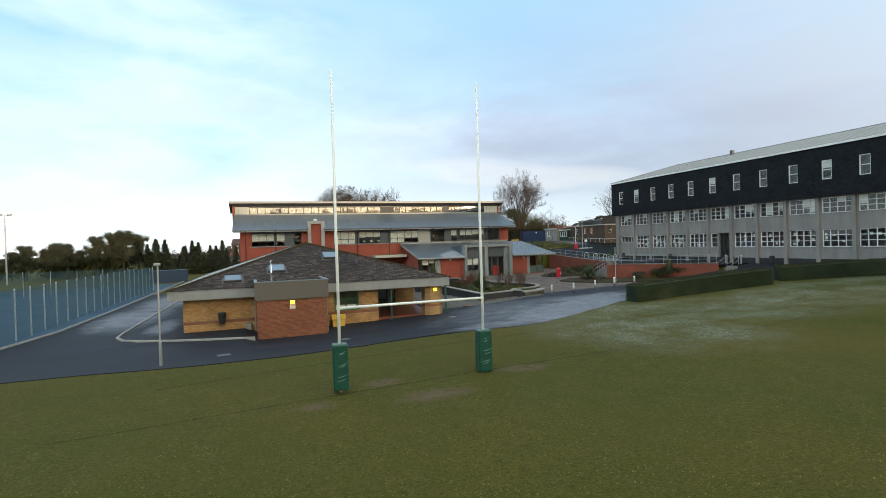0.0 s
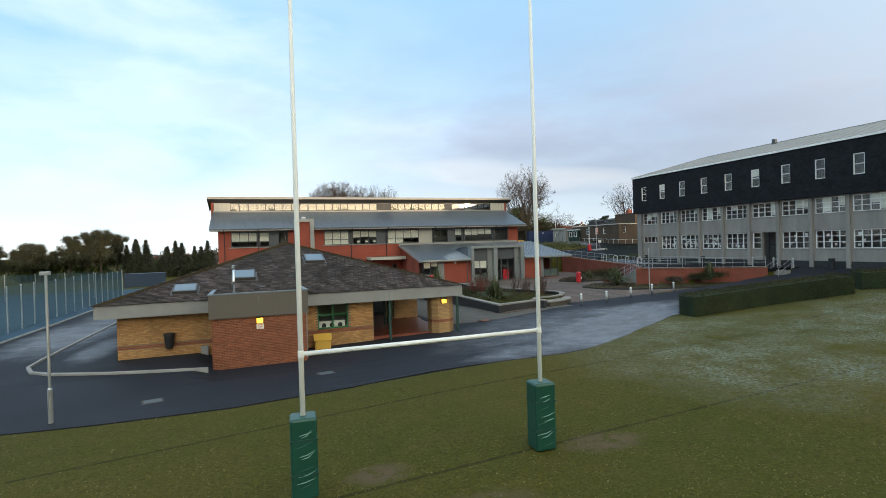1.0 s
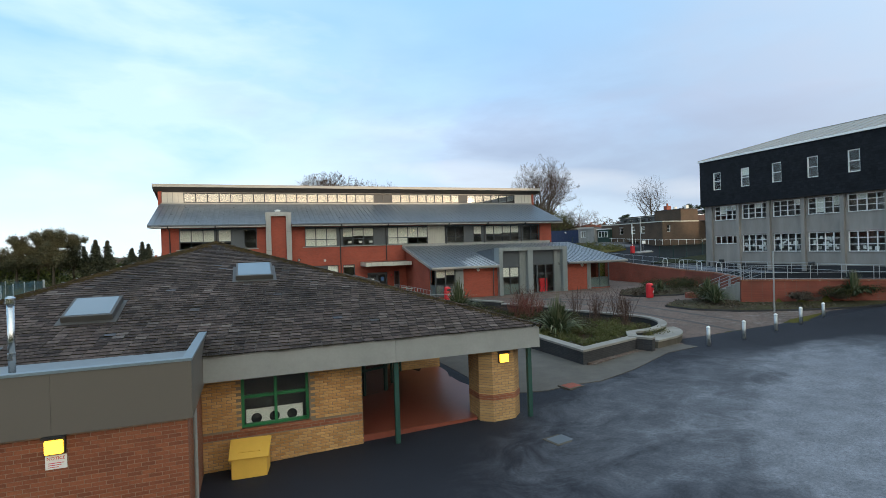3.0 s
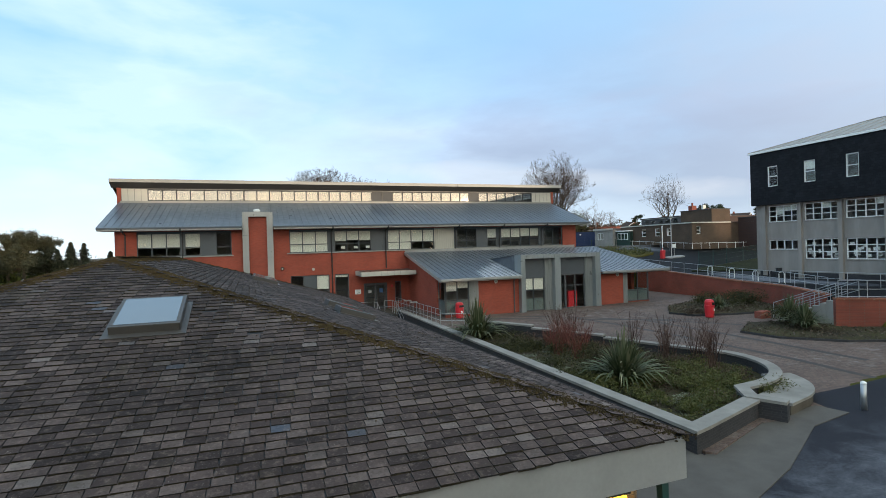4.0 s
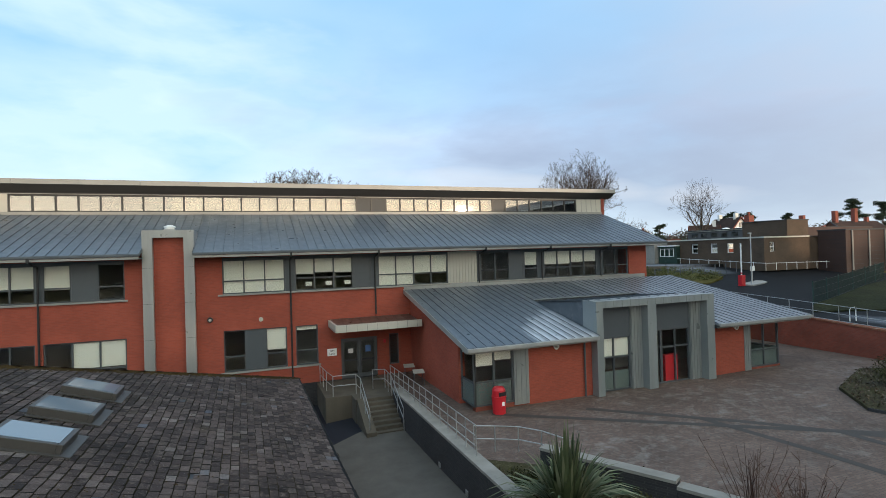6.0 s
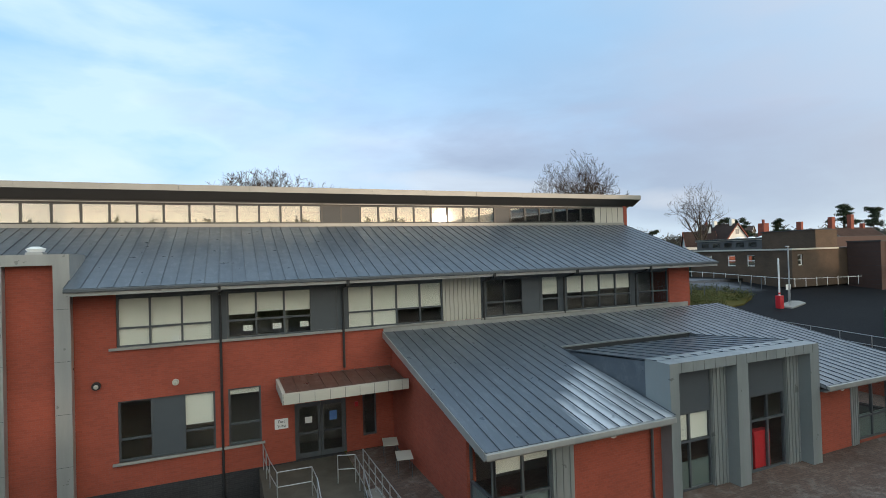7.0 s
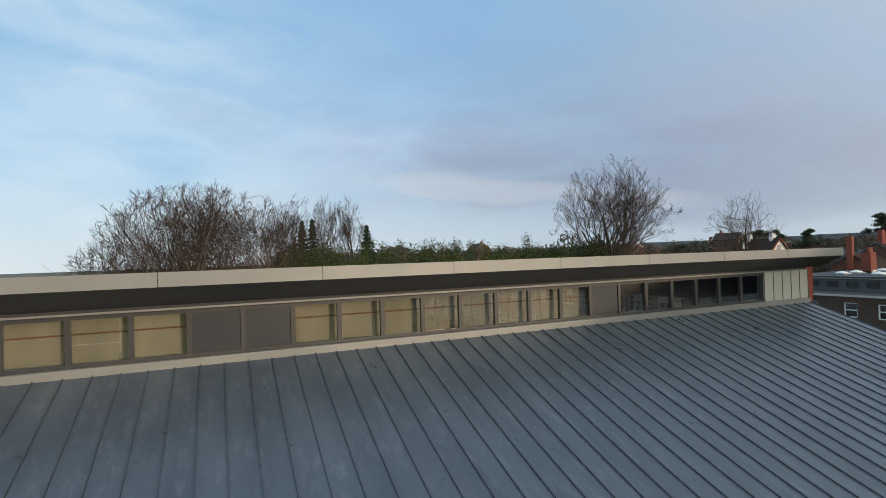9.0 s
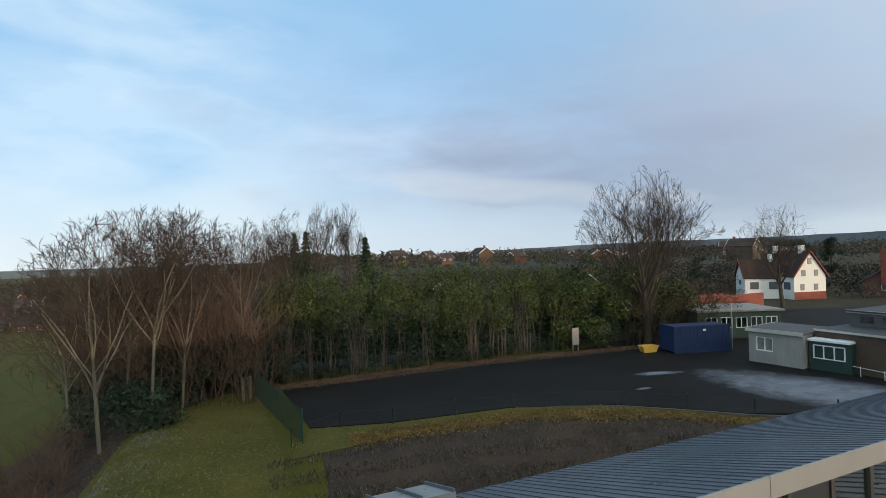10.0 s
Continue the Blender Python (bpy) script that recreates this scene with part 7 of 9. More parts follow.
for i in range(17):
    z = 0.1 + i * 0.2
    for j in range(8):
        y0, y1 = 31.5 + j * 7, 38.5 + j * 7
        g.beam((FX + 0.05, y0, fz(y0) + z), (FX + 0.05, y1, fz(y1) + z), 0.008, 0.008)
g.make("mesh_infill", M_WIRE, fence)["kind"] = "stuff"
fence2 = thing("court_fence", "far blue-green mesh fence across the courts", "fence")
for i in range(15):
    x = -15.2 - i * 3.2
    Geo().tube([(x, 87.6, -0.6), (x, 87.6, 2.9)], 0.04, 6).make("post", M_STEEL, fence2)
g = Geo()
for i in range(int(45 / 0.09)):
    g.beam((-15.2 - i * 0.09, 87.6, -0.5), (-15.2 - i * 0.09, 87.6, 2.8), 0.02, 0.02, (1, 0, 0))
g.make("mesh_infill", M_WIRE, fence2)["kind"] = "stuff"
for i in range(6):
    x = -22 - i * 6.5
    gp = thing("court_post", "pale steel net post on the sports court", "post", pose(x, 47 + 5 * (i % 2), -0.5), "court posts")
    Geo().tube([(0, 0, 0), (0, 0, 2.6)], 0.04, 8).make("tube", M_STEEL, gp)
mast = thing("floodlight_mast", "tall pale floodlight mast beyond the courts", "floodlight", pose(-46, 122, -0.8))
Geo().tube([(0, 0, 0), (0, 0, 14)], [0.16, 0.08], 10).make("column", M_STEEL, mast)
for sx in (-0.8, 0.8):
    Geo().box(sx - 0.35, sx + 0.35, -0.2, 0.2, 13.9, 14.15).make("lamp_head", M_STEEL, mast)
Geo().box(-1.0, 1.0, -0.05, 0.05, 13.8, 13.9).make("crossarm", M_STEEL, mast)
cont = thing("storage_unit", "blue steel storage unit beyond the courts", "storage unit", pose(-18.4, 104, -0.7, 0, 0, 10))
Geo().box(0, 6, 0, 2.4, 0, 2.5).make("body", plain("faded_blue_steel", (0.022, 0.045, 0.085), 0.6), cont)
for i in range(12):
    Geo().box(0.2 + i * 0.48, 0.4 + i * 0.48, -0.04, -0.002, 0.15, 2.35).make("rib", bpy.data.materials["faded_blue_steel"], cont)

# ---- road furniture on the upper road ----
br = thing("barrier", "raised white car park barrier with red cabinet", "barrier", pose(55.4, 82.0, upper_z(0, 82)))
Geo().box(-0.25, 0.25, -0.2, 0.2, 0.05, 1.1).make("cabinet", M_REDPL, br, bevel=0.03)
Geo().box(-0.04, 0.04, -0.05, 0.05, 0.9, 4.15).make("arm", M_WHITE, br)
Geo().box(-0.046, 0.046, -0.056, 0.056, 1.2, 1.35).make("stripe", M_REDPL, br)
lc = thing("street_lamp", "grey lamp column beside the barrier", "street lamp", pose(57.1, 82.3, upper_z(0, 82.3)))
Geo().tube([(0, 0, 0), (0, 0, 5.0)], [0.07, 0.05], 8).make("column", M_STEEL, lc)
Geo().box(-0.28, 0.08, -0.08, 0.08, 5.0, 5.1).make("head", M_STEEL, lc, bevel=0.02)
sp = thing("road_sign", "small square sign on a post by the barrier", "sign", pose(58.6, 83.4, upper_z(0, 83.4)))
Geo().tube([(0, 0, 0), (0, 0, 1.6)], 0.03, 6).make("post", M_STEEL, sp)
Geo().box(-0.3, 0.3, -0.03, -0.0, 1.2, 1.65).make("plate", M_WHITE, sp)
kb = solo(Geo().prism([(56.2, 81.5), (59.6, 82.6), (60.0, 83.4), (59.4, 83.7), (56.0, 82.6)], 2.8, lambda x, y: upper_z(x, y) + 0.16), "kerb", M_KERB, "kerbed island at the barrier", "kerb", kind="structure")
for i in range(9):
    x, y = 47.5 + i * 2.0, 86.5 + i * 0.35
    solo(Geo().tube([(x, y, upper_z(x, y) - 0.1), (x, y, upper_z(x, y) + 1.2)], 0.05, 6), "fence_post", M_FRAME, "dark fence post on the verge", "post", "verge posts")
solo(Geo().prism([(46.3, 82.5), (53.8, 84.0), (57.6, 86.0), (56.5, 89.5), (46.3, 93)], 2.5, lambda x, y: upper_z(x, y) + 0.3 + 0.25 * math.sin(x * 1.3) * math.cos(y)), "verge", M_ROUGH, "tufted green verge beside the upper road", "verge", kind="structure")
solo(Geo().prism([(48.6, 70.9), (51.6, 72.8), (58, 74.9), (67, 78.1), (76, 80.5), (76, 68), (62, 66.9), (53, 69.6)], 1.5, lambda x, y: upper_z(x, y) + 0.14), "verge", M_VERGE, "dark grass bank beside the block", "verge", kind="structure")
M_DKGREEN = plain("black_green_wire", (0.010, 0.030, 0.022), 0.5)
gf = thing("green_fence", "low dark green mesh fence on the grass bank", "fence")
pts = [(51.7, 72.9), (54.8, 73.9), (58, 75.0), (62.5, 76.6), (67, 78.2), (71, 79.6), (75, 81)]
for (xa, ya), (xb, yb) in zip(pts, pts[1:]):
    za, zb = upper_z(xa, ya), upper_z(xb, yb)
    Geo().tube([(xa, ya, za), (xa, ya, za + 1.9)], 0.04, 6).make("post", M_GREEN, gf)
    g = Geo()
    n = int(math.hypot(xb - xa, yb - ya) / 0.12)
    for i in range(n):
        t = i / n
        x, y, z = xa + (xb - xa) * t, ya + (yb - ya) * t, za + (zb - za) * t
        g.beam((x, y, z + 0.1), (x, y, z + 1.8), 0.014, 0.014, (1, 0, 0))
    for h in (0.15, 0.7, 1.25, 1.78):
        g.beam((xa, ya, za + h), (xb, yb, zb + h), 0.016, 0.016)
    g.make("mesh_panel", M_DKGREEN, gf)["kind"] = "stuff"

# ---- brown brick block and outbuildings on the upper yard ----
M_DARKWING = plain("brown_boarding", (0.065, 0.036, 0.030), 0.8, 0.0, 0.25, 0.7)
old = thing("annexe_block", "flat-roofed brown brick school annexe with white windows", "building")
OX0, OX1, OY0, OY1 = 66.6, 96.0, 88.2, 103.5
ow = [(OX0 + 0.9, OX0 + 1.7, 6.4, 7.5)]
cut_wall(OX0, 82, OY0, OY0 + 0.3, 4.2, 8.0, ow).make("wall", M_BROWNFAR, old)
side = [(1.8, 2.9, 6.3, 7.5), (5.0, 6.0, 6.3, 7.5), (8.0, 9.0, 6.3, 7.5), (10.4, 11.3, 6.3, 7.5)]
sw = cut_wall(0, OY1 - OY0 - 0.3, 0, 0.3, 4.2, 8.0, side).make("wall", M_BROWNFAR, old)
SM = pose(OX0, OY1, 0, 0, 0, -90)
sw.matrix_basis = SM
for a, b, c, d in side:
    w_ = window(old, a, b, c, d, 0.1, 2 if b - a > 1.5 else 1, 0.5, mat=M_WHITE, bar=0.08)
    w_.matrix_basis = SM
window(old, *ow[0], OY0 + 0.1, 1, 0.5, mat=M_WHITE, bar=0.08)
Geo().box(OX0 - 0.1, OX1, OY0 - 0.1, OY1, 8.0, 8.12).make("flat_roof", M_SOFFIT, old, "dark felt flat roof")
Geo().box(OX0 - 0.14, OX0 - 0.1, OY0 - 0.14, OY1, 7.98, 8.15).box(OX0 - 0.1, 74, OY0 - 0.14, OY0 - 0.1, 7.98, 8.15).make("roof_edge", M_CREAM, old, "pale roof-edge trim")
Geo().box(OX0 + 0.4, OX1, OY0 + 3.2, OY0 + 3.3, 4.5, 7.9).make("room_interior", M_ROOM, old)
Geo().box(70.4, 74.0, OY0 - 0.02, 94.0, 8.12, 10.0).make("upper_wall", M_BROWNFAR, old)
Geo().box(70.3, 74.1, OY0 - 0.1, 94.1, 10.0, 10.1).make("roof_edge", M_SOFFIT, old)
Geo().box(70.6, OX1, 94.0, 103.0, 8.12, 9.3).make("upper_wall", M_ANNEXGREY, old, "grey rendered clerestory storey")
Geo().box(70.4, OX1, 94.0, 103.2, 9.3, 9.42).make("roof_edge", M_SOFFIT, old)
Geo().box(74.05, OX1, 93.85, 93.99, 8.12, 9.36).make("upper_wall", M_DARKWING, old, "dark boarded clerestory front")
Geo().box(70.5, 70.56, 94.0, 103.2, 9.2, 9.44).make("roof_edge", M_CREAM, old)
for i in range(5):
    Geo().box(70.55, 70.6, 94.8 + i * 1.6, 95.8 + i * 1.6, 8.4, 8.95).make("window", M_GLASS, old)
for i in range(10):
    dm = thing("roof_dome", "white plastic rooflight dome on the flat roof", "rooflight", pose(74 + (i % 5) * 2.3, 96.5 + (i // 5) * 3.0, 9.42), "rooflight domes")
    Geo().box(-0.6, 0.6, -0.5, 0.5, 0, 0.12).make("kerb", M_STEEL, dm)
    Geo().tube([(0, 0, 0.12), (0, 0, 0.22), (0, 0, 0.3)], [0.55, 0.42, 0.12], 12).make("dome", M_WHITE, dm)
Geo().box(75.4, 84.2, 84.9, 88.15, 8.6, 8.75).make("roof_edge", M_SOFFIT, old)
for x in (76.4, 79.4, 82.4):
    Geo().box(x, x + 0.22, 84.86, 84.94, 4.0, 8.6).make("pilaster", M_GREYCONC, old)
Geo().box(75.5, 84, 85, 88.1, 3.6, 8.6).make("wall", M_DARKWING, old, "dark brown clad wing")
for i in range(9):
    Geo().box(75.45, 75.5, 85.05, 88.05, 4.2 + i * 0.48, 4.22 + i * 0.48).box(75.5, 84, 84.95, 85.0, 4.2 + i * 0.48, 4.22 + i * 0.48).make("board_joint", M_BLACK, old)
for x in (78.5,):
    ch = thing("chimney", "red brick chimney stack", "chimney", pose(x, 99.5, 9.42))
    Geo().box(-0.5, 0.5, -0.4, 0.4, 0, 2.0).make("shaft", M_REDWALL, ch)
    Geo().tube([(0, 0, 2.0), (0, 0, 2.5)], 0.16, 8).make("pot", M_REDWALL, ch)
lowrail = rail([(66.0, 103.0, 4.95), (66.0, 87.6, 4.3), (78, 86.6, 4.2)], 0.9, 1.6, (0.8,), name="low_rail", label="white low rail with short posts round the annexe", mat=M_WHITE, rad=0.026)
pre = thing("prefab_hut", "grey-white prefabricated classroom with flat roof", "hut")
pw = cut_wall(0, 4.3, 0, 0.15, 4.9, 7.7, [(0.6, 2.0, 6.0, 7.2)]).make("wall", concrete_mat("white_render", (0.38, 0.36, 0.335), 0.85, 0.35), pre)
PM = pose(64.4, 107.7, 0, 0, 0, -83)
pw.matrix_basis = PM
window(pre, 0.6, 2.0, 6.0, 7.2, 0.05, 2, None, mat=M_WHITE, bar=0.07).matrix_basis = PM
b_ = Geo().box(0, 4.3, 0.15, 5, 4.9, 7.7).make("body", bpy.data.materials["white_render"], pre)
b_.matrix_basis = PM
r_ = Geo().box(-0.15, 4.45, -0.2, 5.1, 7.7, 7.9).make("flat_roof", M_ANNEXGREY, pre)
r_.matrix_basis = PM
Geo().box(-0.19, -0.15, -0.24, 5.1, 7.62, 7.93).box(-0.15, 4.45, -0.24, -0.2, 7.62, 7.93).make("roof_edge", M_CREAM, pre, "pale roof-edge trim").matrix_basis = PM
link = thing("link_hut", "dark green timber link building with white window", "hut", PM)
Geo().box(4.46, 7.4, 0.6, 5, 4.9, 7.3).make("body", plain("green_boards", (0.02, 0.045, 0.035), 0.6), link)
Geo().box(4.5, 7.4, 0.3, 5.1, 7.3, 7.46).make("flat_roof", M_WHITE, link)
window(link, 4.8, 7.0, 5.9, 7.0, 0.5, 3, None, mat=M_WHITE, bar=0.07)
gh = thing("portable_classroom", "green portable classroom with row of white windows", "hut", pose(70.0, 117.6, 4.9, 0, 0, -24.5))
cut_wall(0, 9.2, 0, 0.15, 0, 3.0, [(0.9 + i * 1.65, 2.2 + i * 1.65, 1.2, 2.4) for i in range(5)]).make("wall", plain("pale_green_boards", (0.048, 0.075, 0.05), 0.6), gh)
Geo().box(0, 9.2, 3.0, 6.5, 0, 3.0).make("body", bpy.data.materials["pale_green_boards"], gh)
Geo().box(0, 0.15, 0.15, 3.0, 0, 3.0).make("end_wall", bpy.data.materials["green_boards"], gh)
for i in range(5):
    window(gh, 0.9 + i * 1.65, 2.2 + i * 1.65, 1.2, 2.4, 0.03, 2, None, mat=M_WHITE, bar=0.07)
Geo().box(-0.2, 9.4, -0.3, 6.6, 3.0, 3.2).make("flat_roof", M_GREYCONC, gh, "pale lichen-covered flat roof")
# Red panel fence behind the huts, modelled as a solid brick wall.
solo(Geo().box(75.2, 83.4, 123.9, 124.2, 4.9, 8.95).box(83.4, 90.4, 123.9, 124.2, 4.9, 8.6), "boundary_wall", M_REDWALL, "red panel fence behind the huts, drawn as a brick wall", "wall", kind="structure")
cb = thing("shipping_container", "dark blue corrugated steel container", "container", pose(61.4, 113.1, 4.96, 0, 0, -14))
M_CBLUE = plain("container_blue", (0.010, 0.026, 0.085), 0.75, 0.0)
Geo().box(0.06, 6.0, 0.06, 2.38, 0.12, 2.52).make("body", M_CBLUE, cb)
Geo().box(0, 6.06, 0, 0.12, 2.44, 2.6).box(0, 6.06, 0, 0.12, 0, 0.16).box(0, 0.14, 0, 0.14, 0.16, 2.44).box(5.92, 6.06, 0, 0.14, 0.16, 2.44).box(0, 0.12, 0.14, 2.44, 2.44, 2.6).make("frame", M_CBLUE, cb)
for i in range(20):
    Geo().box(0.24 + i * 0.285, 0.38 + i * 0.285, 0.02, 0.058, 0.18, 2.42).make("rib", M_CBLUE, cb)
Geo().box(3.1, 3.4, -0.004, 0.018, 2.05, 2.25).make("label_plate", M_PAPER, cb)
Geo().tube([(6.4, 0.2, 0), (6.4, 0.2, 4.4)], 0.06, 8).make("pole", M_STEEL, cb)
sk = thing("skip", "small yellow skip beside the container", "skip", pose(60.2, 115.2, 4.96, 0, 0, -14) @ Matrix.Scale(0.78, 4))
Geo().add([(-0.8, -0.5, 0), (0.8, -0.5, 0), (0.8, 0.5, 0), (-0.8, 0.5, 0), (-1.1, -0.6, 0.8), (1.1, -0.6, 0.8), (1.1, 0.6, 0.8), (-1.1, 0.6, 0.8)], [(3, 2, 1, 0), (0, 1, 5, 4), (1, 2, 6, 5), (2, 3, 7, 6), (3, 0, 4, 7)]).make("hopper", M_YELLOW, sk)
Geo().tube([(-1.1, -0.6, 0.8), (1.1, -0.6, 0.8), (1.1, 0.6, 0.8), (-1.1, 0.6, 0.8), (-1.1, -0.6, 0.8)], 0.04, 6).make("rim", M_YELLOW, sk)
# low post fence along the yard's edge
yf = thing("yard_fence", "dark green post and wire fence along the yard", "fence")
ypts = [(25.0, 106.0), (28, 107.6), (31, 106.7), (35, 106.3), (38.9, 105.8), (42.2, 104.6), (45.5, 102.8), (48.2, 100.3), (50.8, 97.7), (54.5, 95.2), (58, 94.2)]
for x, y in ypts:
    Geo().tube([(x, y, 4.5), (x, y, 6.0)], 0.045, 6).make("post", M_DKGREEN, yf)
for h in (5.3, 5.9):
    Geo().tube([(x, y, h) for x, y in ypts], 0.006, 4).make("wire", M_DKGREEN, yf)
yk = wall_run("yard_kerb", ypts[1:], 0.15, 4.5, 4.99, M_STEP, "weathered kerb along the yard edge", "kerb")
mesh = thing("yard_fence", "green mesh fence panel at the yard corner", "fence")
for x, y in ((24.0, 118), (25.0, 112), (25.6, 106)):
    Geo().tube([(x, y, 4.6), (x, y, 6.9)], 0.04, 6).make("post", M_GREEN, mesh)
g = Geo()
for i in range(110):
    t = i / 110
    g.beam((24 + 1.6 * t, 118 - 12 * t, 4.9), (24 + 1.6 * t, 118 - 12 * t, 6.8), 0.018, 0.018, (1, 0, 0))
g.make("mesh_panel", M_DKGREEN, mesh)["kind"] = "stuff"
for x, y in ((23.1, 116.9), (23.6, 117.3)):
    solo(Geo().tube([(x, y, 4.4), (x, y, 6.6)], 0.11, 8), "timber_post", M_BIRCH, "pale weathered timber post on the bank", "post", "timber posts")


# ---- dark bands in the paving, covers in the asphalt ----
def band(pts, w):
    g, p = Geo(), [Vector((x, y, 0)) for x, y in pts]
    fine = []
    for a, b in zip(p, p[1:]):
        n = max(1, int((b - a).length / 0.8))
        fine += [a.lerp(b, i / n) for i in range(n)]
    fine.append(p[-1])
    for i, q in enumerate(fine):
        d = (fine[min(i + 1, len(fine) - 1)] - fine[max(i - 1, 0)]).normalized()
        s = Vector((-d.y, d.x, 0)) * w / 2
        for e in (q - s, q + s):
            g.v.append((e.x, e.y, plaza_z(e.x, e.y) + 0.026))
    g.f += [(2 * i, 2 * i + 1, 2 * i + 3, 2 * i + 2) for i in range(len(fine) - 1)]
    return solo(g, "paving_band", M_BAND, "dark setts laid as a band across the paving", "paving band", kind="structure")


M_BAND = plain("dark_setts", (0.050, 0.042, 0.038), 0.8, 0.0, 0.35, 1.5, 12.0, 0.4)
band([(21.1, 66.0), (25.7, 62.8), (30.4, 59.5), (34.6, 56.6)], 0.34)
band([(25.1, 64.9), (29.6, 60.8), (32.8, 57.3), (35.2, 54.1)], 0.34)
band([(28.4, 61.9), (29.1, 57.8), (29.6, 52.8), (29.8, 49.0), (29.9, 46.9), (29.6, 43.5)], 0.34)
band([(31.6, 58.6), (32.0, 54.0), (32.2, 50.0), (32.3, 45.5)], 0.34)
for x, y, mt in ((13.1, 35.2, M_FRAME), (-1.9, 29.1, M_FRAME), (4.5, 30.3, M_FRAME), (15.9, 38.8, M_REDWALL)):
    cov = thing("access_cover", "iron access cover set flush in the asphalt", "cover", pose(x, y, base_z(x, y) + (0.06 if x > 15 else 0.035), 0, 0, 12), "access covers", kind="structure")
    Geo().box(-0.36, 0.36, -0.30, 0.30, -0.05, 0.008).make("surround", M_STEP, cov)
    Geo().box(-0.29, 0.29, -0.23, 0.23, -0.04, 0.014).make("lid", mt, cov)


# ---- plants and trees ----
def rand_dir(r):
    return Vector((r.gauss(0, 1), r.gauss(0, 1), r.gauss(0, 1))).normalized()


def clump(g, c, rx, ry, rz, n, size, r, shell=0.55, quad=False):
    """Leaves scattered through the outer part of an ellipsoid."""
    for _ in range(n):
        d = rand_dir(r)
        k = shell + (1 - shell) * r.random()
        p = Vector((c[0] + d.x * rx * k, c[1] + d.y * ry * k, c[2] + d.z * rz * k))
        e1, e2 = rand_dir(r) * size * r.uniform(0.6, 1.3), rand_dir(r) * size * r.uniform(0.5, 1.0)
        if quad:
            g.add([p - e1, p + e2, p + e1, p - e2], [(0, 1, 2, 3)])
        else:
            g.add([p - e1, p + e2, p + e1], [(0, 1, 2)])


def grow(g, twigs, p, d, length, rad, level, top, r, droop=0.0, wide=0.55, kids=3, env=None, rise=0.085):
    """One limb and all that branches from it; env: the crown's outline (height of its middle, half width, half height)."""
    n = 4 if level > 1 else 3
    pts, rads = [Vector(p)], [rad]
    for i in range(n):
        d = (d + rand_dir(r) * 0.17 + Vector((0, 0, rise - droop))).normalized()
        q = pts[-1] + d * length / n
        if env and (q.x ** 2 + q.y ** 2) / env[1] ** 2 + (q.z - env[0]) ** 2 / env[2] ** 2 > 1 and q.z > env[0] - env[2] * 0.5:
            q = pts[-1] + d * length / n * 0.3
        pts.append(q)
        rads.append(rad * (1 - 0.55 * (i + 1) / n))
    (g if rad > 0.035 else twigs).tube(pts, rads, 7 if rad > 0.12 else (4 if rad > 0.03 else 3), False)
    if level == 0:
        return
    m = kids + (1 if level >= top - 1 else 0)
    for i in range(m):
        t = 0.30 + 0.7 * (i + r.random()) / m
        j = min(n - 1, int(t * n))
        q = pts[j].lerp(pts[j + 1], t * n - j)
        a = r.random() * 2 * math.pi
        axis = d.cross(Vector((math.cos(a), math.sin(a), 0.2))).normalized()
        nd = (d * (1 - wide * 0.35) + axis * wide * r.uniform(0.7, 1.35)).normalized()
        grow(g, twigs, q, nd, length * r.uniform(0.56, 0.76), max(0.0155, rads[j] * r.uniform(0.45, 0.65)), level - 1, top, r, droop, wide, kids, env, rise)


def bare_tree(name, label, height, rad, seed, m, levels=5, wide=0.55, kids=3, mat=None, twig=None, droop=0.0, trunk=0.32, group="bare trees", crown=0.34, limbs=5, rise=0.085):
    """A leafless tree: trunk, limbs and a rounded crown of fine twigs."""
    r = random.Random(seed)
    t = thing(name, label, "tree", m, group)
    g, tw = Geo(), Geo()
    env = (height * 0.62, height * crown, height * 0.385) if not droop else None
    d = Vector((r.uniform(-0.06, 0.06), r.uniform(-0.06, 0.06), 1)).normalized()
    base = [Vector((0, 0, -0.4)), Vector((0, 0, height * 0.04)), d * height * trunk]
    g.tube(base, [rad * 1.4, rad, rad * 0.8], 10, False)
    for i in range(limbs):
        a = i * 2.4 + r.uniform(-0.4, 0.4)
        nd = Vector((math.cos(a) * wide, math.sin(a) * wide, 1)).normalized()
        grow(g, tw, base[2] - d * height * 0.11 * i / limbs, nd, height * r.uniform(0.30, 0.40), rad * r.uniform(0.42, 0.55), levels - 1, levels - 1, r, droop, wide, kids, env, rise)
    grow(g, tw, base[2], d, height * 0.38, rad * 0.65, levels - 1, levels - 1, r, droop, wide, kids, env, rise)
    g.make("trunk", mat or M_BARK, t)
    tw.make("crown", twig or M_TWIG, t)["kind"] = "stuff"
    return t


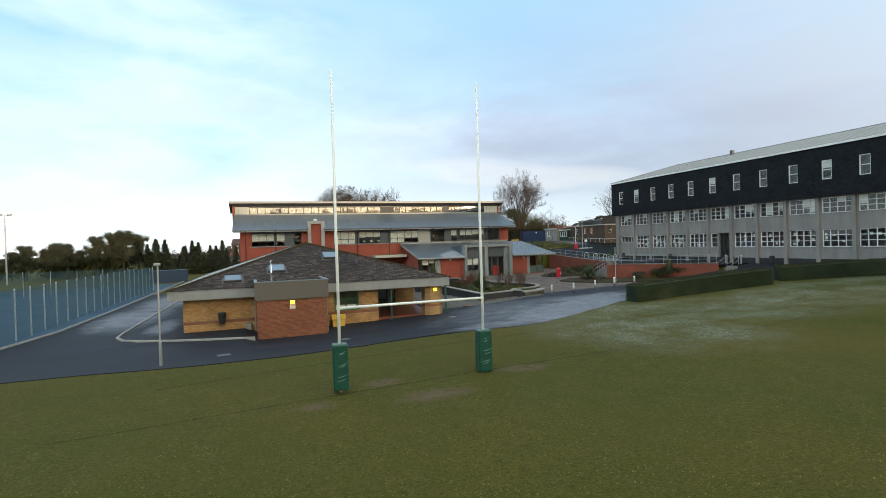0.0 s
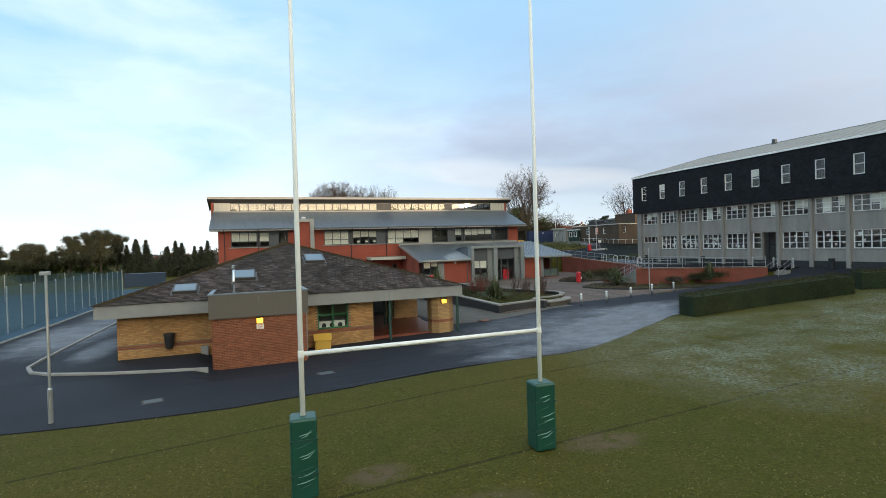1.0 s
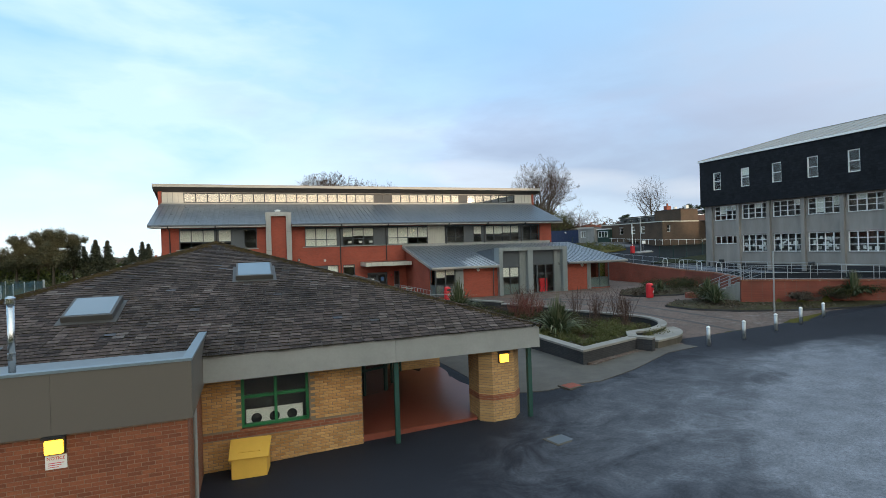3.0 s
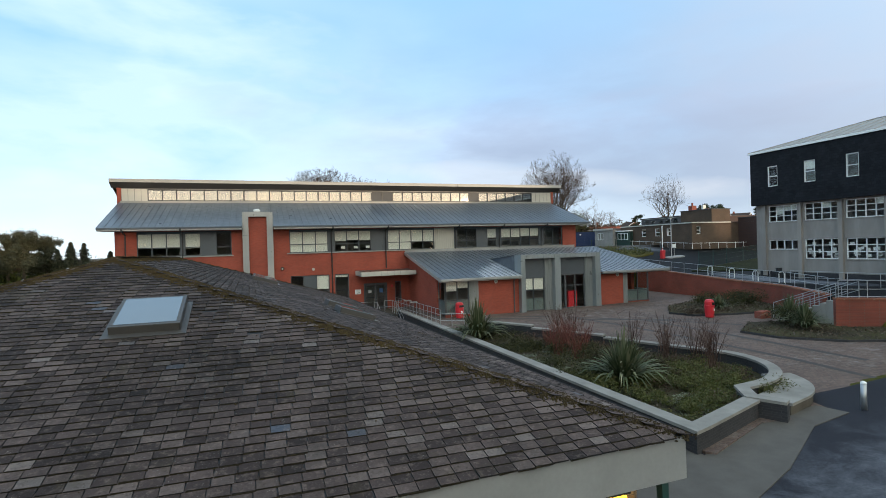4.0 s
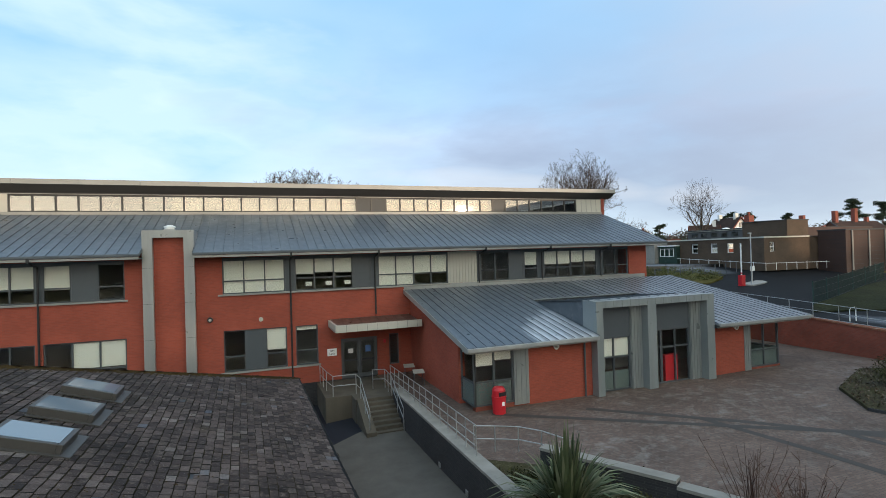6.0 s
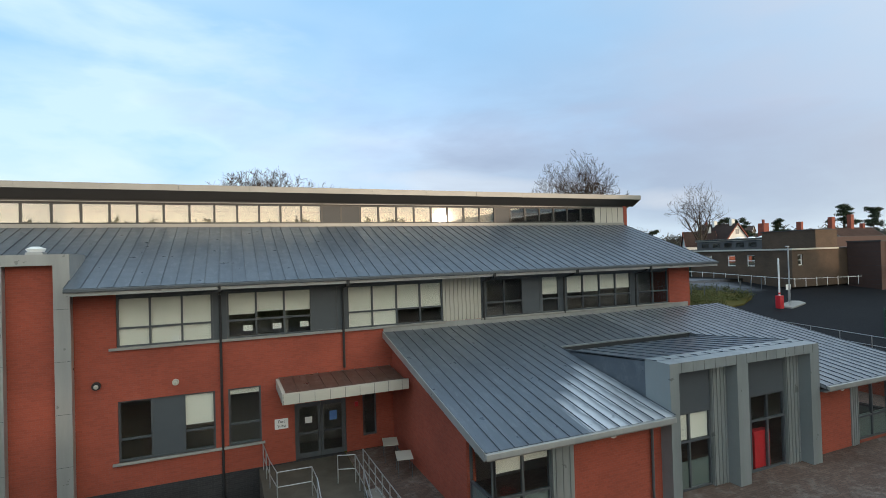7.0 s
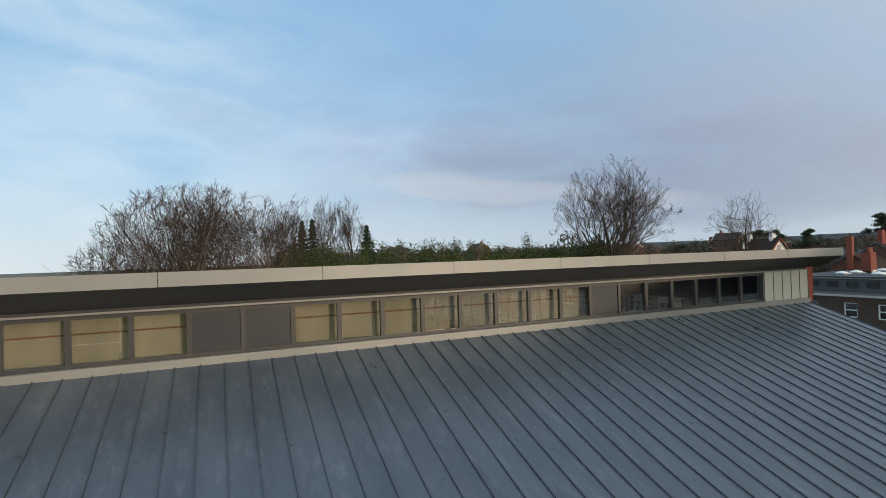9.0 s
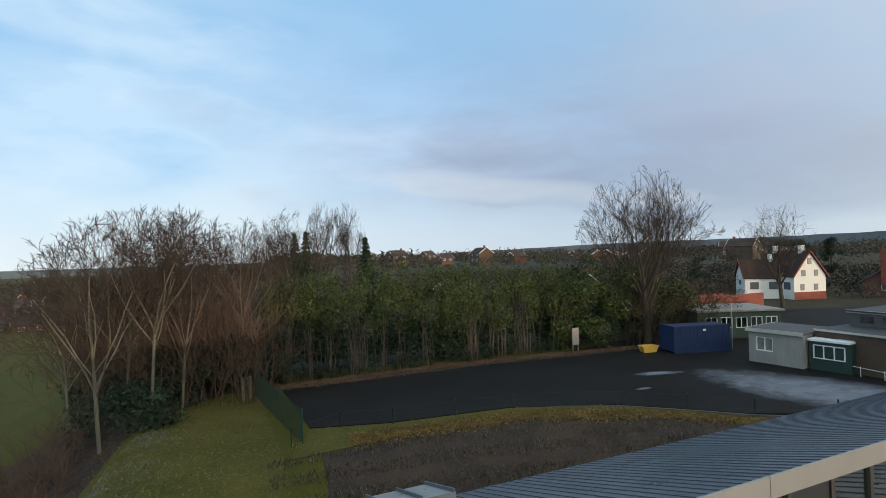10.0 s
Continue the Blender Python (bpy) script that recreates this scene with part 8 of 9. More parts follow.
def conifer(name, label, height, width, seed, m, mat=None, layers=20, group="conifers"):
    """A pointed conifer with drooping tiers of needles."""
    r = random.Random(seed)
    t = thing(name, label, "tree", m, group)
    Geo().tube([(0, 0, -0.3), (0, 0, height * 0.96)], [height * 0.018 + 0.04, 0.02], 8, False).make("trunk", M_BARK, t)
    g = Geo()
    for i in range(layers):
        h = height * (0.10 + 0.86 * i / (layers - 1))
        w = width * (1 - (i / layers) ** 1.05) * r.uniform(0.7, 1.12) + 0.12
        for k in range(11):
            a = k * 0.571 + r.uniform(-0.35, 0.35)
            ln = w * r.uniform(0.7, 1.15)
            for q in range(13):
                s = (q + r.random()) / 13
                p = Vector((math.cos(a) * ln * s, math.sin(a) * ln * s, h - ln * s * 0.30 + r.gauss(0, 0.1)))
                z = 0.21 * (1.2 - s * 0.4) * (0.6 + height / 20)
                e1, e2 = rand_dir(r) * z, rand_dir(r) * z
                e2.z -= 0.5 * z
                g.add([p - e1, p + e2, p + e1], [(0, 1, 2)])
    g.make("foliage", mat or M_PINE, t)["kind"] = "stuff"
    return t


def pine(name, label, height, width, seed, m, mat=None, puffs=16, group="conifers", flat=0.10):
    """A broad pine: bare lower stem, limbs and uneven needle clouds."""
    r = random.Random(seed)
    t = thing(name, label, "tree", m, group)
    g, f = Geo(), Geo()
    g.tube([(0, 0, -0.3), (0.1, 0, height * 0.5), (0, 0.1, height * 0.92)], [height * 0.022 + 0.06, height * 0.014 + 0.03, 0.04], 8, False)
    for i in range(puffs):
        h = height * r.uniform(0.38, 0.97)
        a, w = r.random() * 6.28, width * r.uniform(0.15, 0.95) * (1.15 - 0.6 * h / height)
        c = (math.cos(a) * w, math.sin(a) * w, h)
        g.tube([(0, 0, h * 0.86), c], [0.07, 0.02], 4, False)
        for _ in range(3):
            e = (c[0] * r.uniform(0.55, 1.1), c[1] * r.uniform(0.55, 1.1), h + r.gauss(0, width * 0.05))
            clump(f, e, width * r.uniform(0.16, 0.32), width * r.uniform(0.16, 0.32), width * r.uniform(0.7, 1.3) * flat, 130, 0.15 * (0.5 + height / 14), r, 0.2)
    g.make("trunk", M_BARK, t)
    f.make("foliage", mat or M_PINE, t)["kind"] = "stuff"
    return t


def gz(x, y):
    far = max(0.0, math.hypot(x - 20, y - 60) - 160)
    return base_z(x, y) - 0.012 * far


def at(x, y, k=1.0, rz=0.0, z=None):
    return pose(x, y, gz(x, y) if z is None else z, 0, 0, rz) @ Matrix.Diagonal((k, k, k, 1))


# the large bare tree at the yard and its thicket
bare_tree("bare_tree", "large bare broadleaf tree with fine domed crown", 18.6, 0.40, 3, at(63.6, 118.6, z=4.9), 6, 0.62, 3, trunk=0.26, crown=0.37, limbs=9)
bare_tree("bare_tree", "spreading bare tree in front of the white house", 16.5, 0.32, 8, at(101.5, 128.5, z=5.2), 5, 0.7, 3, trunk=0.26, crown=0.38)
th = thing("thicket", "dark evergreen thicket round the foot of the big tree", "shrubs")
r6 = random.Random(61)
g = Geo()
for i in range(105):
    x, y = r6.uniform(53, 72), r6.uniform(118.8, 127)
    h = r6.uniform(1.5, 9.0) * (1 - abs(x - 62) / 18)
    clump(g, (x, y, 4.9 + h), 1.6, 1.4, 1.5, 260, 0.24, r6, 0.4)
g.make("foliage", M_EVER, th)["kind"] = "stuff"
tw = Geo()
for i in range(60):
    x, y = r6.uniform(60, 71), r6.uniform(116.5, 121)
    grow(tw, tw, (x, y, 4.8), Vector((r6.gauss(0, 0.15), r6.gauss(0, 0.15), 1)).normalized(), r6.uniform(2.5, 5), 0.035, 2, 2, r6, 0.06, 0.5, 3)
tw.make("twig_growth", M_TWIG, th)["kind"] = "stuff"
# weeping shrub beside it
bare_tree("weeping_tree", "small weeping tree with hanging twigs", 8.0, 0.2, 14, at(73.8, 120.0, z=4.9), 5, 0.8, 3, droop=0.16, limbs=8)

# belt of tall evergreen shrubs with bare canes behind the yard
belt = thing("shrub_belt", "tall mixed evergreen shrub belt with bare pale canes", "shrubs")
g, cane, low = Geo(), Geo(), Geo()
for i in range(230):
    x = r6.uniform(25, 57)
    back = r6.random()
    y = 120.6 + back * 7 + (x - 40) * 0.0
    h = r6.uniform(3.2, 6.4) + back * 2.6 + 0.9 * noise.noise((x * 0.35, y * 0.2, 5))
    clump(g, (x, y, 4.9 + h), 0.95, 0.95, 1.35, 260, 0.15, r6, 0.25)
    if back < 0.75:
        clump(low, (x, y + 1.3, 4.9 + h * r6.uniform(0.2, 0.6)), 1.3, 0.9, 1.3, 110, 0.24, r6, 0.3)
for i in range(30):
    x = r6.uniform(30, 57) if i > 5 else r6.uniform(26, 30)
    for k in range(r6.randint(2, 8)):
        bx = x + r6.gauss(0, 0.28)
        y = 120.2 + r6.random() * 1.2
        hh = r6.uniform(3.5, 6.8)
        lean = r6.gauss(0, 0.35)
        cane.tube([(bx, y, 4.85), (bx + lean * 0.5, y + 0.1, 4.9 + hh * 0.55), (bx + lean * 1.6 + r6.gauss(0, 0.2), y + 0.2, 4.9 + hh)], [0.026, 0.020, 0.009], 4, False)
for i in range(140):
    x = r6.uniform(26, 57)
    clump(low, (x, 120.4 + r6.random(), 5.1 + r6.random() * 0.7), 0.5, 0.4, 0.5, 40, 0.12, r6, 0.2)
g.make("foliage", M_EVER, belt)["kind"] = "stuff"
low.make("undergrowth", M_PINE, belt)["kind"] = "stuff"
cane.make("cane_growth", M_CANE, belt)["kind"] = "stuff"
drape("litter_strip", [(25.6, 118.7), (33, 118.5), (41, 118.9), (50, 118.2), (58, 117.1), (66, 116.4), (66.2, 117.7), (58.5, 118.9), (41, 120.7), (25.6, 120.9)], lambda x, y: 4.98, 0.0, M_RUSTLEAF, "rust-brown fallen leaves along the yard edge", "verge", skirt=0.3)
lit = Geo()
for i in range(7000):
    x = r6.uniform(25, 74)
    y = lerp(x, [25, 41, 58, 74], [118.9, 119.0, 117.4, 116.2]) + r6.gauss(0, 0.5)
    e1, e2 = rand_dir(r6) * 0.09, rand_dir(r6) * 0.07
    p = Vector((x, y, 5.01))
    lit.add([p - e1, p + e2, p + e1], [(0, 1, 2)])
solo(lit, "leaf_litter", M_DEAD, "strip of fallen brown leaves along the yard edge", "leaf litter", kind="stuff")
solo(Geo().box(54.2, 55.0, 119.2, 119.25, 5.6, 7.3).box(54.25, 54.32, 119.25, 119.3, 4.9, 5.6).box(54.88, 54.95, 119.25, 119.3, 4.9, 5.6), "notice_board", M_GREYCONC, "weathered grey notice board at the hedge", "notice board")

# pale-stemmed bare trees on the bank
one_b = bare_tree("birch_tree", "slender pale-stemmed bare tree on the bank", 14.6, 0.12, 21, at(15.3, 111.6, z=2.2), 5, 0.58, 3, M_BIRCH, M_TWIG, trunk=0.46, crown=0.30, limbs=6, rise=0.03, group="bank trees")
two_b = bare_tree("birch_tree", "slender pale-stemmed bare tree on the bank", 15.0, 0.105, 22, at(17.5, 114.2, z=3.6), 5, 0.55, 3, M_BIRCH, M_TWIG, crown=0.30, trunk=0.50, limbs=6, rise=0.03, group="bank trees")
three_b = bare_tree("birch_tree", "leaning pale-stemmed bare tree with forked crown", 14.0, 0.10, 23, at(19.2, 116.6, z=4.4), 5, 0.60, 3, M_BIRCH, M_TWIG, crown=0.32, trunk=0.34, limbs=5, rise=0.03, group="bank trees")
for i, (x, y, z, k, src) in enumerate(((23.6, 121.0, 4.7, 0.90, one_b), (24.6, 123.5, 4.8, 0.92, three_b), (12.9, 116.0, 1.6, 0.86, two_b), (15.6, 118.5, 2.8, 1.0, one_b), (18.0, 122.5, 3.8, 0.98, two_b), (13.6, 124.0, 1.9, 0.92, three_b), (30.0, 141.0, 4.9, 1.12, three_b), (19.6, 126.5, 4.2, 0.9, one_b), (16.4, 121.0, 3.2, 0.92, three_b))):
    copy_thing(src, pose(x, y, z, 0, 0, 67 * i + 20) @ Matrix.Diagonal((k, k, k, 1)))
# russet scrub below them
sc = Geo()
for i in range(1150):
    x, y = r6.uniform(-12, 25), r6.uniform(114, 140)
    if y < 116 + (20 - x) * 0.1 and x > 14 or x < 11.8 - 0.232 * (y - 121):
        continue
    grow(sc, sc, (x, y, gz(x, y) - 0.1), Vector((r6.gauss(0, 0.25), r6.gauss(0, 0.25), 1)).normalized(), r6.uniform(2.0, 6.4), 0.03, 2, 2, r6, 0.02, 0.55, 3)
for i in range(420):
    x, y = r6.uniform(4, 14.6), r6.uniform(96, 116)
    if x > lerp(y, [96, 99, 104, 112.5, 116], [14.6, 13.8, 14.4, 16.0, 18.0]):
        continue
    grow(sc, sc, (x, y, gz(x, y) - 0.1), Vector((r6.gauss(0, 0.5), r6.gauss(0, 0.5), 1)).normalized(), r6.uniform(0.7, 2.0), 0.02, 2, 2, r6, 0.05, 0.6, 3)
solo(sc, "scrub", M_RUSSET, "russet leafless scrub under the bank trees", "scrub", kind="stuff")
sc = Geo()
for i in range(60):
    x, y = r6.uniform(17, 27), r6.uniform(119.5, 127)
    clump(sc, (x, y, gz(x, y) + r6.uniform(0.6, 4.2)), 1.3, 1.2, 1.0, 120, 0.22, r6, 0.3)
for i in range(130):
    x, y = r6.uniform(11, 20), r6.uniform(112, 127)
    if x > 17.6 + (116 - y) * 0.6 and y < 117 or x < 12.4 - 0.232 * (y - 121):
        continue
    clump(sc, (x, y, gz(x, y) + r6.uniform(0.2, 2.4)), 1.5, 1.3, 1.0, 90, 0.2, r6, 0.3)
solo(sc, "evergreen_scrub", M_PINE, "dark evergreen undergrowth behind the bank trees", "scrub", kind="stuff")
# tall poplars and spiky conifers beyond
pop = bare_tree("poplar_tree", "tall narrow bare poplar tree", 25.0, 0.36, 31, at(43.5, 190, z=4), 6, 0.30, 3, trunk=0.2, group="poplars", crown=0.15)
copy_thing(pop, pose(49.5, 192, 4, 0, 0, 80))
copy_thing(pop, pose(30.5, 165, 3, 0, 0, 200) @ Matrix.Diagonal((0.9, 0.9, 0.8, 1)))
c1 = conifer("conifer", "dark pointed conifer with drooping tiers", 15.0, 3.6, 41, at(34.4, 158, z=4.5))
copy_thing(c1, pose(32.6, 157, 4.5, 0, 0, 50) @ Matrix.Diagonal((0.95, 0.95, 0.98, 1)))
copy_thing(c1, pose(43.8, 158, 4.5, 0, 0, 130) @ Matrix.Diagonal((1.15, 1.15, 0.93, 1)))
p1 = pine("pine_tree", "dark spreading pine tree", 12.5, 4.2, 51, at(134, 150, z=4.5))
copy_thing(p1, pose(141, 149, 4.5, 0, 0, 120))
p2 = pine("pine_tree", "tall dark pine with flat open crown", 20.0, 6.0, 52, at(182, 148, 0.9, z=2.5), puffs=24)
copy_thing(p2, pose(193, 146, 2.5, 0, 0, 90) @ Matrix.Diagonal((0.8, 0.8, 0.95, 1)))
copy_thing(p2, pose(171, 160, 2.5, 0, 0, 200) @ Matrix.Diagonal((0.8, 0.8, 0.8, 1)))
copy_thing(p1, pose(112, 152, 4.5, 0, 0, 33) @ Matrix.Diagonal((0.85, 0.85, 0.75, 1)))
# dark trees beyond the sports courts
dk = [pine("pine_tree", "dull green-brown pine beyond the sports courts", 9.5, 3.6, 71, at(-36, 140), mat=M_FIELD, puffs=46, flat=0.24, group="field trees"), conifer("conifer", "dull green pointed conifer beyond the courts", 8.5, 2.4, 72, at(-22.8, 138), M_FIELD, group="field trees", layers=17)]
for i, (x, y, k, s) in enumerate(((-33, 141, 1.08, 0), (-30, 139, 1.12, 0), (-27.3, 141, 1.02, 0), (-39.5, 143, 0.82, 0), (-43, 141, 0.88, 0), (-46, 144, 0.9, 0), (-49.5, 141, 0.8, 0), (-53, 143, 0.82, 0), (-57, 141, 0.8, 0), (-61, 144, 0.85, 0), (-66, 141, 0.8, 0), (-20.4, 137, 0.85, 1), (-25.0, 139, 0.95, 1), (-18.4, 140, 0.78, 1), (-16.6, 137, 0.86, 1), (-14.6, 138, 0.92, 1), (-12.9, 141, 0.75, 1), (-11.2, 137, 0.82, 1), (-9.4, 139, 0.78, 1), (-7.6, 138, 0.85, 1), (-5.6, 140, 0.8, 1), (-3.5, 138, 0.8, 1), (-23.6, 141, 1.15, 1), (-21.6, 141, 1.1, 1), (-17.5, 141, 1.12, 1), (-15.6, 141, 1.0, 1), (-13.8, 137, 1.08, 1), (-10.2, 141, 1.05, 1), (-8.4, 136, 0.95, 1), (-41, 139, 1.0, 0), (-44.5, 143, 1.05, 0), (-51.5, 145, 1.0, 0), (-59, 145, 1.05, 0), (-64, 147, 1.0, 0), (-70, 143, 1.05, 0), (-76, 145, 1.0, 0), (-84, 146, 1.1, 0))):
    copy_thing(dk[s], at(x, y, k, 47 * i) @ (Matrix.Diagonal((1.05, 1.05, 0.86 + 0.14 * math.sin(i * 2.3), 1)) if s else Matrix.Diagonal((1, 1, 0.82 if x < -38 else 1.0, 1))))
hdg = Geo()
for i in range(420):
    x = r6.uniform(-95, -9)
    clump(hdg, (x, 143 + r6.gauss(0, 1.5), gz(x, 142) + r6.uniform(0.3, 4.2)), 1.9, 1.3, 1.1, 50, 0.35, r6, 0.3)
solo(hdg, "field_hedge", M_EVER, "rough dark hedge at the far side of the field", "hedge", kind="stuff")
# dark unseen wood added along the field's near side to block the low sun
wd, wt = Geo(), random.Random(5)
for i in range(1500):
    x = wt.uniform(-120, 260)
    top = 19.6 + 1.0 * noise.noise((x * 0.05, 0, 2))
    clump(wd, (x, -70 + wt.gauss(0, 2.0), wt.uniform(0.5, top)), 4.0, 3.0, 2.4, 26, 2.0, wt, 0.2)
solo(wd, "woodland_belt", M_EVER, "dense evergreen belt, unseen, added to block the low sun", "woodland", kind="stuff")


def flax(x, y, z, k, seed):
    """New Zealand flax: a fan of arching strap leaves."""
    r = random.Random(seed)
    t = thing("flax_plant", "spiky clump of arching grey-green strap leaves", "plant", pose(x, y, z), "flax plants")
    g = Geo()
    for i in range(320):
        a, ln, lean = r.random() * 6.283, k * r.uniform(0.65, 1.15), r.uniform(0.03, 1.0) ** 1.25 * 0.8
        d, s = Vector((math.cos(a), math.sin(a), 0)), Vector((-math.sin(a), math.cos(a), 0))
        w0 = 0.026 * k * r.uniform(0.8, 1.3)
        pts = []
        for q in range(5):
            u = q / 4
            c = d * (0.06 * k + ln * (lean * u + 0.25 * lean * u * u)) + Vector((0, 0, ln * (1.05 - 0.45 * lean) * u - ln * 0.75 * lean * u ** 3))
            w = w0 * (1 - u ** 2.2) + 0.002
            pts += [c - s * w + Vector((0, 0, 0.012)), c + s * w + Vector((0, 0, 0.012))]
        g.add(pts, [(2 * q, 2 * q + 1, 2 * q + 3, 2 * q + 2) for q in range(4)])
    g.make("leaves", M_YUCCA, t)
    return t


flax(20.5, 46.9, 0.22, 2.0, 1)
flax(19.05, 57.4, 0.34, 2.25, 2)
flax(37.3, 52.6, 0.55, 1.7, 3)
flax(36.3, 51.0, 0.5, 1.5, 4)
flax(43.6, 46.4, 0.9, 1.7, 5)
flax(38.4, 58.6, 0.55, 1.1, 6)


def shrubs(name, label, mat, spots, size, leaf, n, seed):
    r = random.Random(seed)
    for x, y, z, k in spots:
        t = thing(name, label, "shrub", pose(x, y, z), label[:24])
        g = Geo()
        for i in range(5):
            clump(g, (r.gauss(0, 0.35) * k * size, r.gauss(0, 0.35) * k * size, size * k * r.uniform(0.25, 0.55)), 0.5 * size * k, 0.5 * size * k, 0.35 * size * k, n, leaf, r, 0.35)
        g.make("foliage", mat, t)["kind"] = "stuff"


def stems(name, label, mat, spots, h, n, seed):
    r = random.Random(seed)
    for x, y, z, k in spots:
        t = thing(name, label, "shrub", pose(x, y, z), label[:24])
        g = Geo()
        for i in range(n):
            a, lean = r.random() * 6.28, r.uniform(0.05, 0.5)
            ln = h * k * r.uniform(0.6, 1.1)
            b = Vector((r.gauss(0, 0.12), r.gauss(0, 0.12), 0))
            tip = b + Vector((math.cos(a) * lean * ln, math.sin(a) * lean * ln, ln))
            mid = b.lerp(tip, 0.5) + Vector((0, 0, ln * 0.06))
            g.tube([b, mid, tip], [0.012, 0.009, 0.004], 3, False)
            for q in range(4):
                u = r.uniform(0.4, 0.95)
                p = b.lerp(tip, u)
                g.tube([p, p + Vector((r.gauss(0, 0.16), r.gauss(0, 0.16), r.uniform(0.08, 0.28))) * k], [0.006, 0.003], 3, False)
        g.make("stem_growth", mat, t)["kind"] = "stuff"


rp = random.Random(77)
shrubs("low_shrub", "low yellow-green ground-cover shrub in the planter", M_SHRUB, [(19.0 + rp.random() * 5.2, 43.0 + rp.random() * 4.4, 0.24, rp.uniform(0.5, 0.9)) for _ in range(26)], 0.9, 0.045, 170, 6)
shrubs("low_shrub", "low green ground-cover shrub in the planter", M_HEDGE, [(18.9 + rp.random() * 4.8, 47 + rp.random() * 8, 0.24, rp.uniform(0.5, 1.0)) for _ in range(26)] + [(18.9 + rp.random() * 3.4, 56 + rp.random() * 4, 0.24, rp.uniform(0.5, 0.9)) for _ in range(10)], 0.9, 0.05, 150, 7)
stems("dogwood", "red-stemmed leafless dogwood in the planter", M_TWIGRED, [(21.0, 52.2, 0.24, 1.2), (21.8, 52.8, 0.24, 1.3), (22.4, 53.6, 0.24, 1.2), (21.2, 53.4, 0.24, 1.0), (21.4, 51.2, 0.24, 1.1), (22.8, 52.6, 0.24, 1.1)], 1.3, 26, 8)
stems("bare_shrub", "brown leafless twiggy shrub in the planter", M_BRUSH, [(25.3, 49.8, 0.24, 1.3), (25.6, 48.4, 0.24, 1.2), (25.1, 47.0, 0.24, 1.3), (25.8, 47.8, 0.24, 1.1), (24.8, 51.4, 0.24, 1.2), (24.2, 48.6, 0.24, 1.0), (22.9, 55.2, 0.24, 1.4), (23.2, 54.2, 0.24, 1.2)], 1.6, 26, 9)
shrubs("leafy_shrub", "rounded dark green shrub below the brick wall", M_HEDGE, [(40.6, 59.4, 0.5, 1.7), (42.4, 59.2, 0.5, 1.6), (39.2, 60.6, 0.5, 1.3), (41.8, 61.2, 0.5, 1.6), (43.6, 60.8, 0.5, 1.3), (36.8, 52.4, 0.5, 1.2), (44.6, 45.7, 1.0, 1.0), (42.6, 46.8, 0.9, 1.1)], 1.0, 0.06, 330, 10)
shrubs("grass_tuft", "buff ornamental grass tuft in the bed", M_DEAD, [(39.5 + rp.random() * 4.5, 46.6 + rp.random() * 2.2, 0.75, rp.uniform(0.5, 0.9)) for _ in range(14)] + [(35.3 + rp.random() * 4, 57.8 + rp.random() * 1.2, 0.5, rp.uniform(0.4, 0.6)) for _ in range(8)], 0.9, 0.07, 110, 11)
def ground_cover(name, label, mat, n, fx, fy, z0, tall, leaf, seed, need):
    """Low creeping growth over a bed, thick and thin in patches."""
    r = random.Random(seed)
    g = Geo()
    for i in range(n):
        x, y = r.uniform(*fx), r.uniform(*fy)
        if y > 43.2 and x > lerp(y, [43.2, 46, 50.2, 53.1, 57, 60.5], [23.4, 26.2, 25.4, 24.1, 22.1, 20.2]) - 0.2 or y < 41.6 + 0.33 * (x - 18.4):
            continue
        t = 0.5 + noise.noise((x * 0.55, y * 0.55, seed)) + 0.4 * noise.noise((x * 2.1, y * 2.1, seed))
        if t < need:
            continue
        p = Vector((x, y, z0(y) + tall * min(1.0, t) * r.random()))
        e1, e2 = rand_dir(r) * leaf * r.uniform(0.6, 1.3), rand_dir(r) * leaf
        g.add([p - e1, p + e2, p + e1], [(0, 1, 2)])
    return solo(g, name, mat, label, "ground cover", kind="stuff")


ground_cover("ground_cover", "yellow-green creeping ground cover in the planter", M_SHRUB, 26000, (18.5, 26.2), (42, 49), soil_z, 0.42, 0.045, 3, 0.42)
ground_cover("ground_cover", "dull green creeping ground cover in the planter", M_HEDGE, 26000, (18.5, 26.2), (45, 60), soil_z, 0.5, 0.05, 5, 0.40)
ground_cover("heather", "brown winter heather in the planter", M_BRUSH, 26000, (21, 26.4), (43, 58), soil_z, 0.6, 0.035, 8, 0.35)
ground_cover("frosted_litter", "frosted pale leaf litter on the planter soil", M_HOAR, 9000, (18.5, 25), (41.8, 45), soil_z, 0.05, 0.04, 11, 0.55)
ground_cover("frosted_litter", "frosted pale leaf litter on the planter soil", M_HOAR, 6000, (18.6, 21), (49, 53), soil_z, 0.05, 0.04, 12, 0.50)
vs = Geo()
for i in range(150):
    x, y = rp.uniform(46.6, 57.2), rp.uniform(83.2, 91.5)
    if y > 93 - 0.33 * (x - 46.3) or y < 82.6 + 0.25 * (x - 46.3):
        continue
    clump(vs, (x, y, upper_z(x, y) + 0.25 + rp.random() * 0.5), 0.6, 0.6, 0.4, 60, 0.10, rp, 0.2)
solo(vs, "verge_scrub", M_SHRUB, "low tangled scrub and tufts on the verge", "scrub", kind="stuff")
ll = Geo()
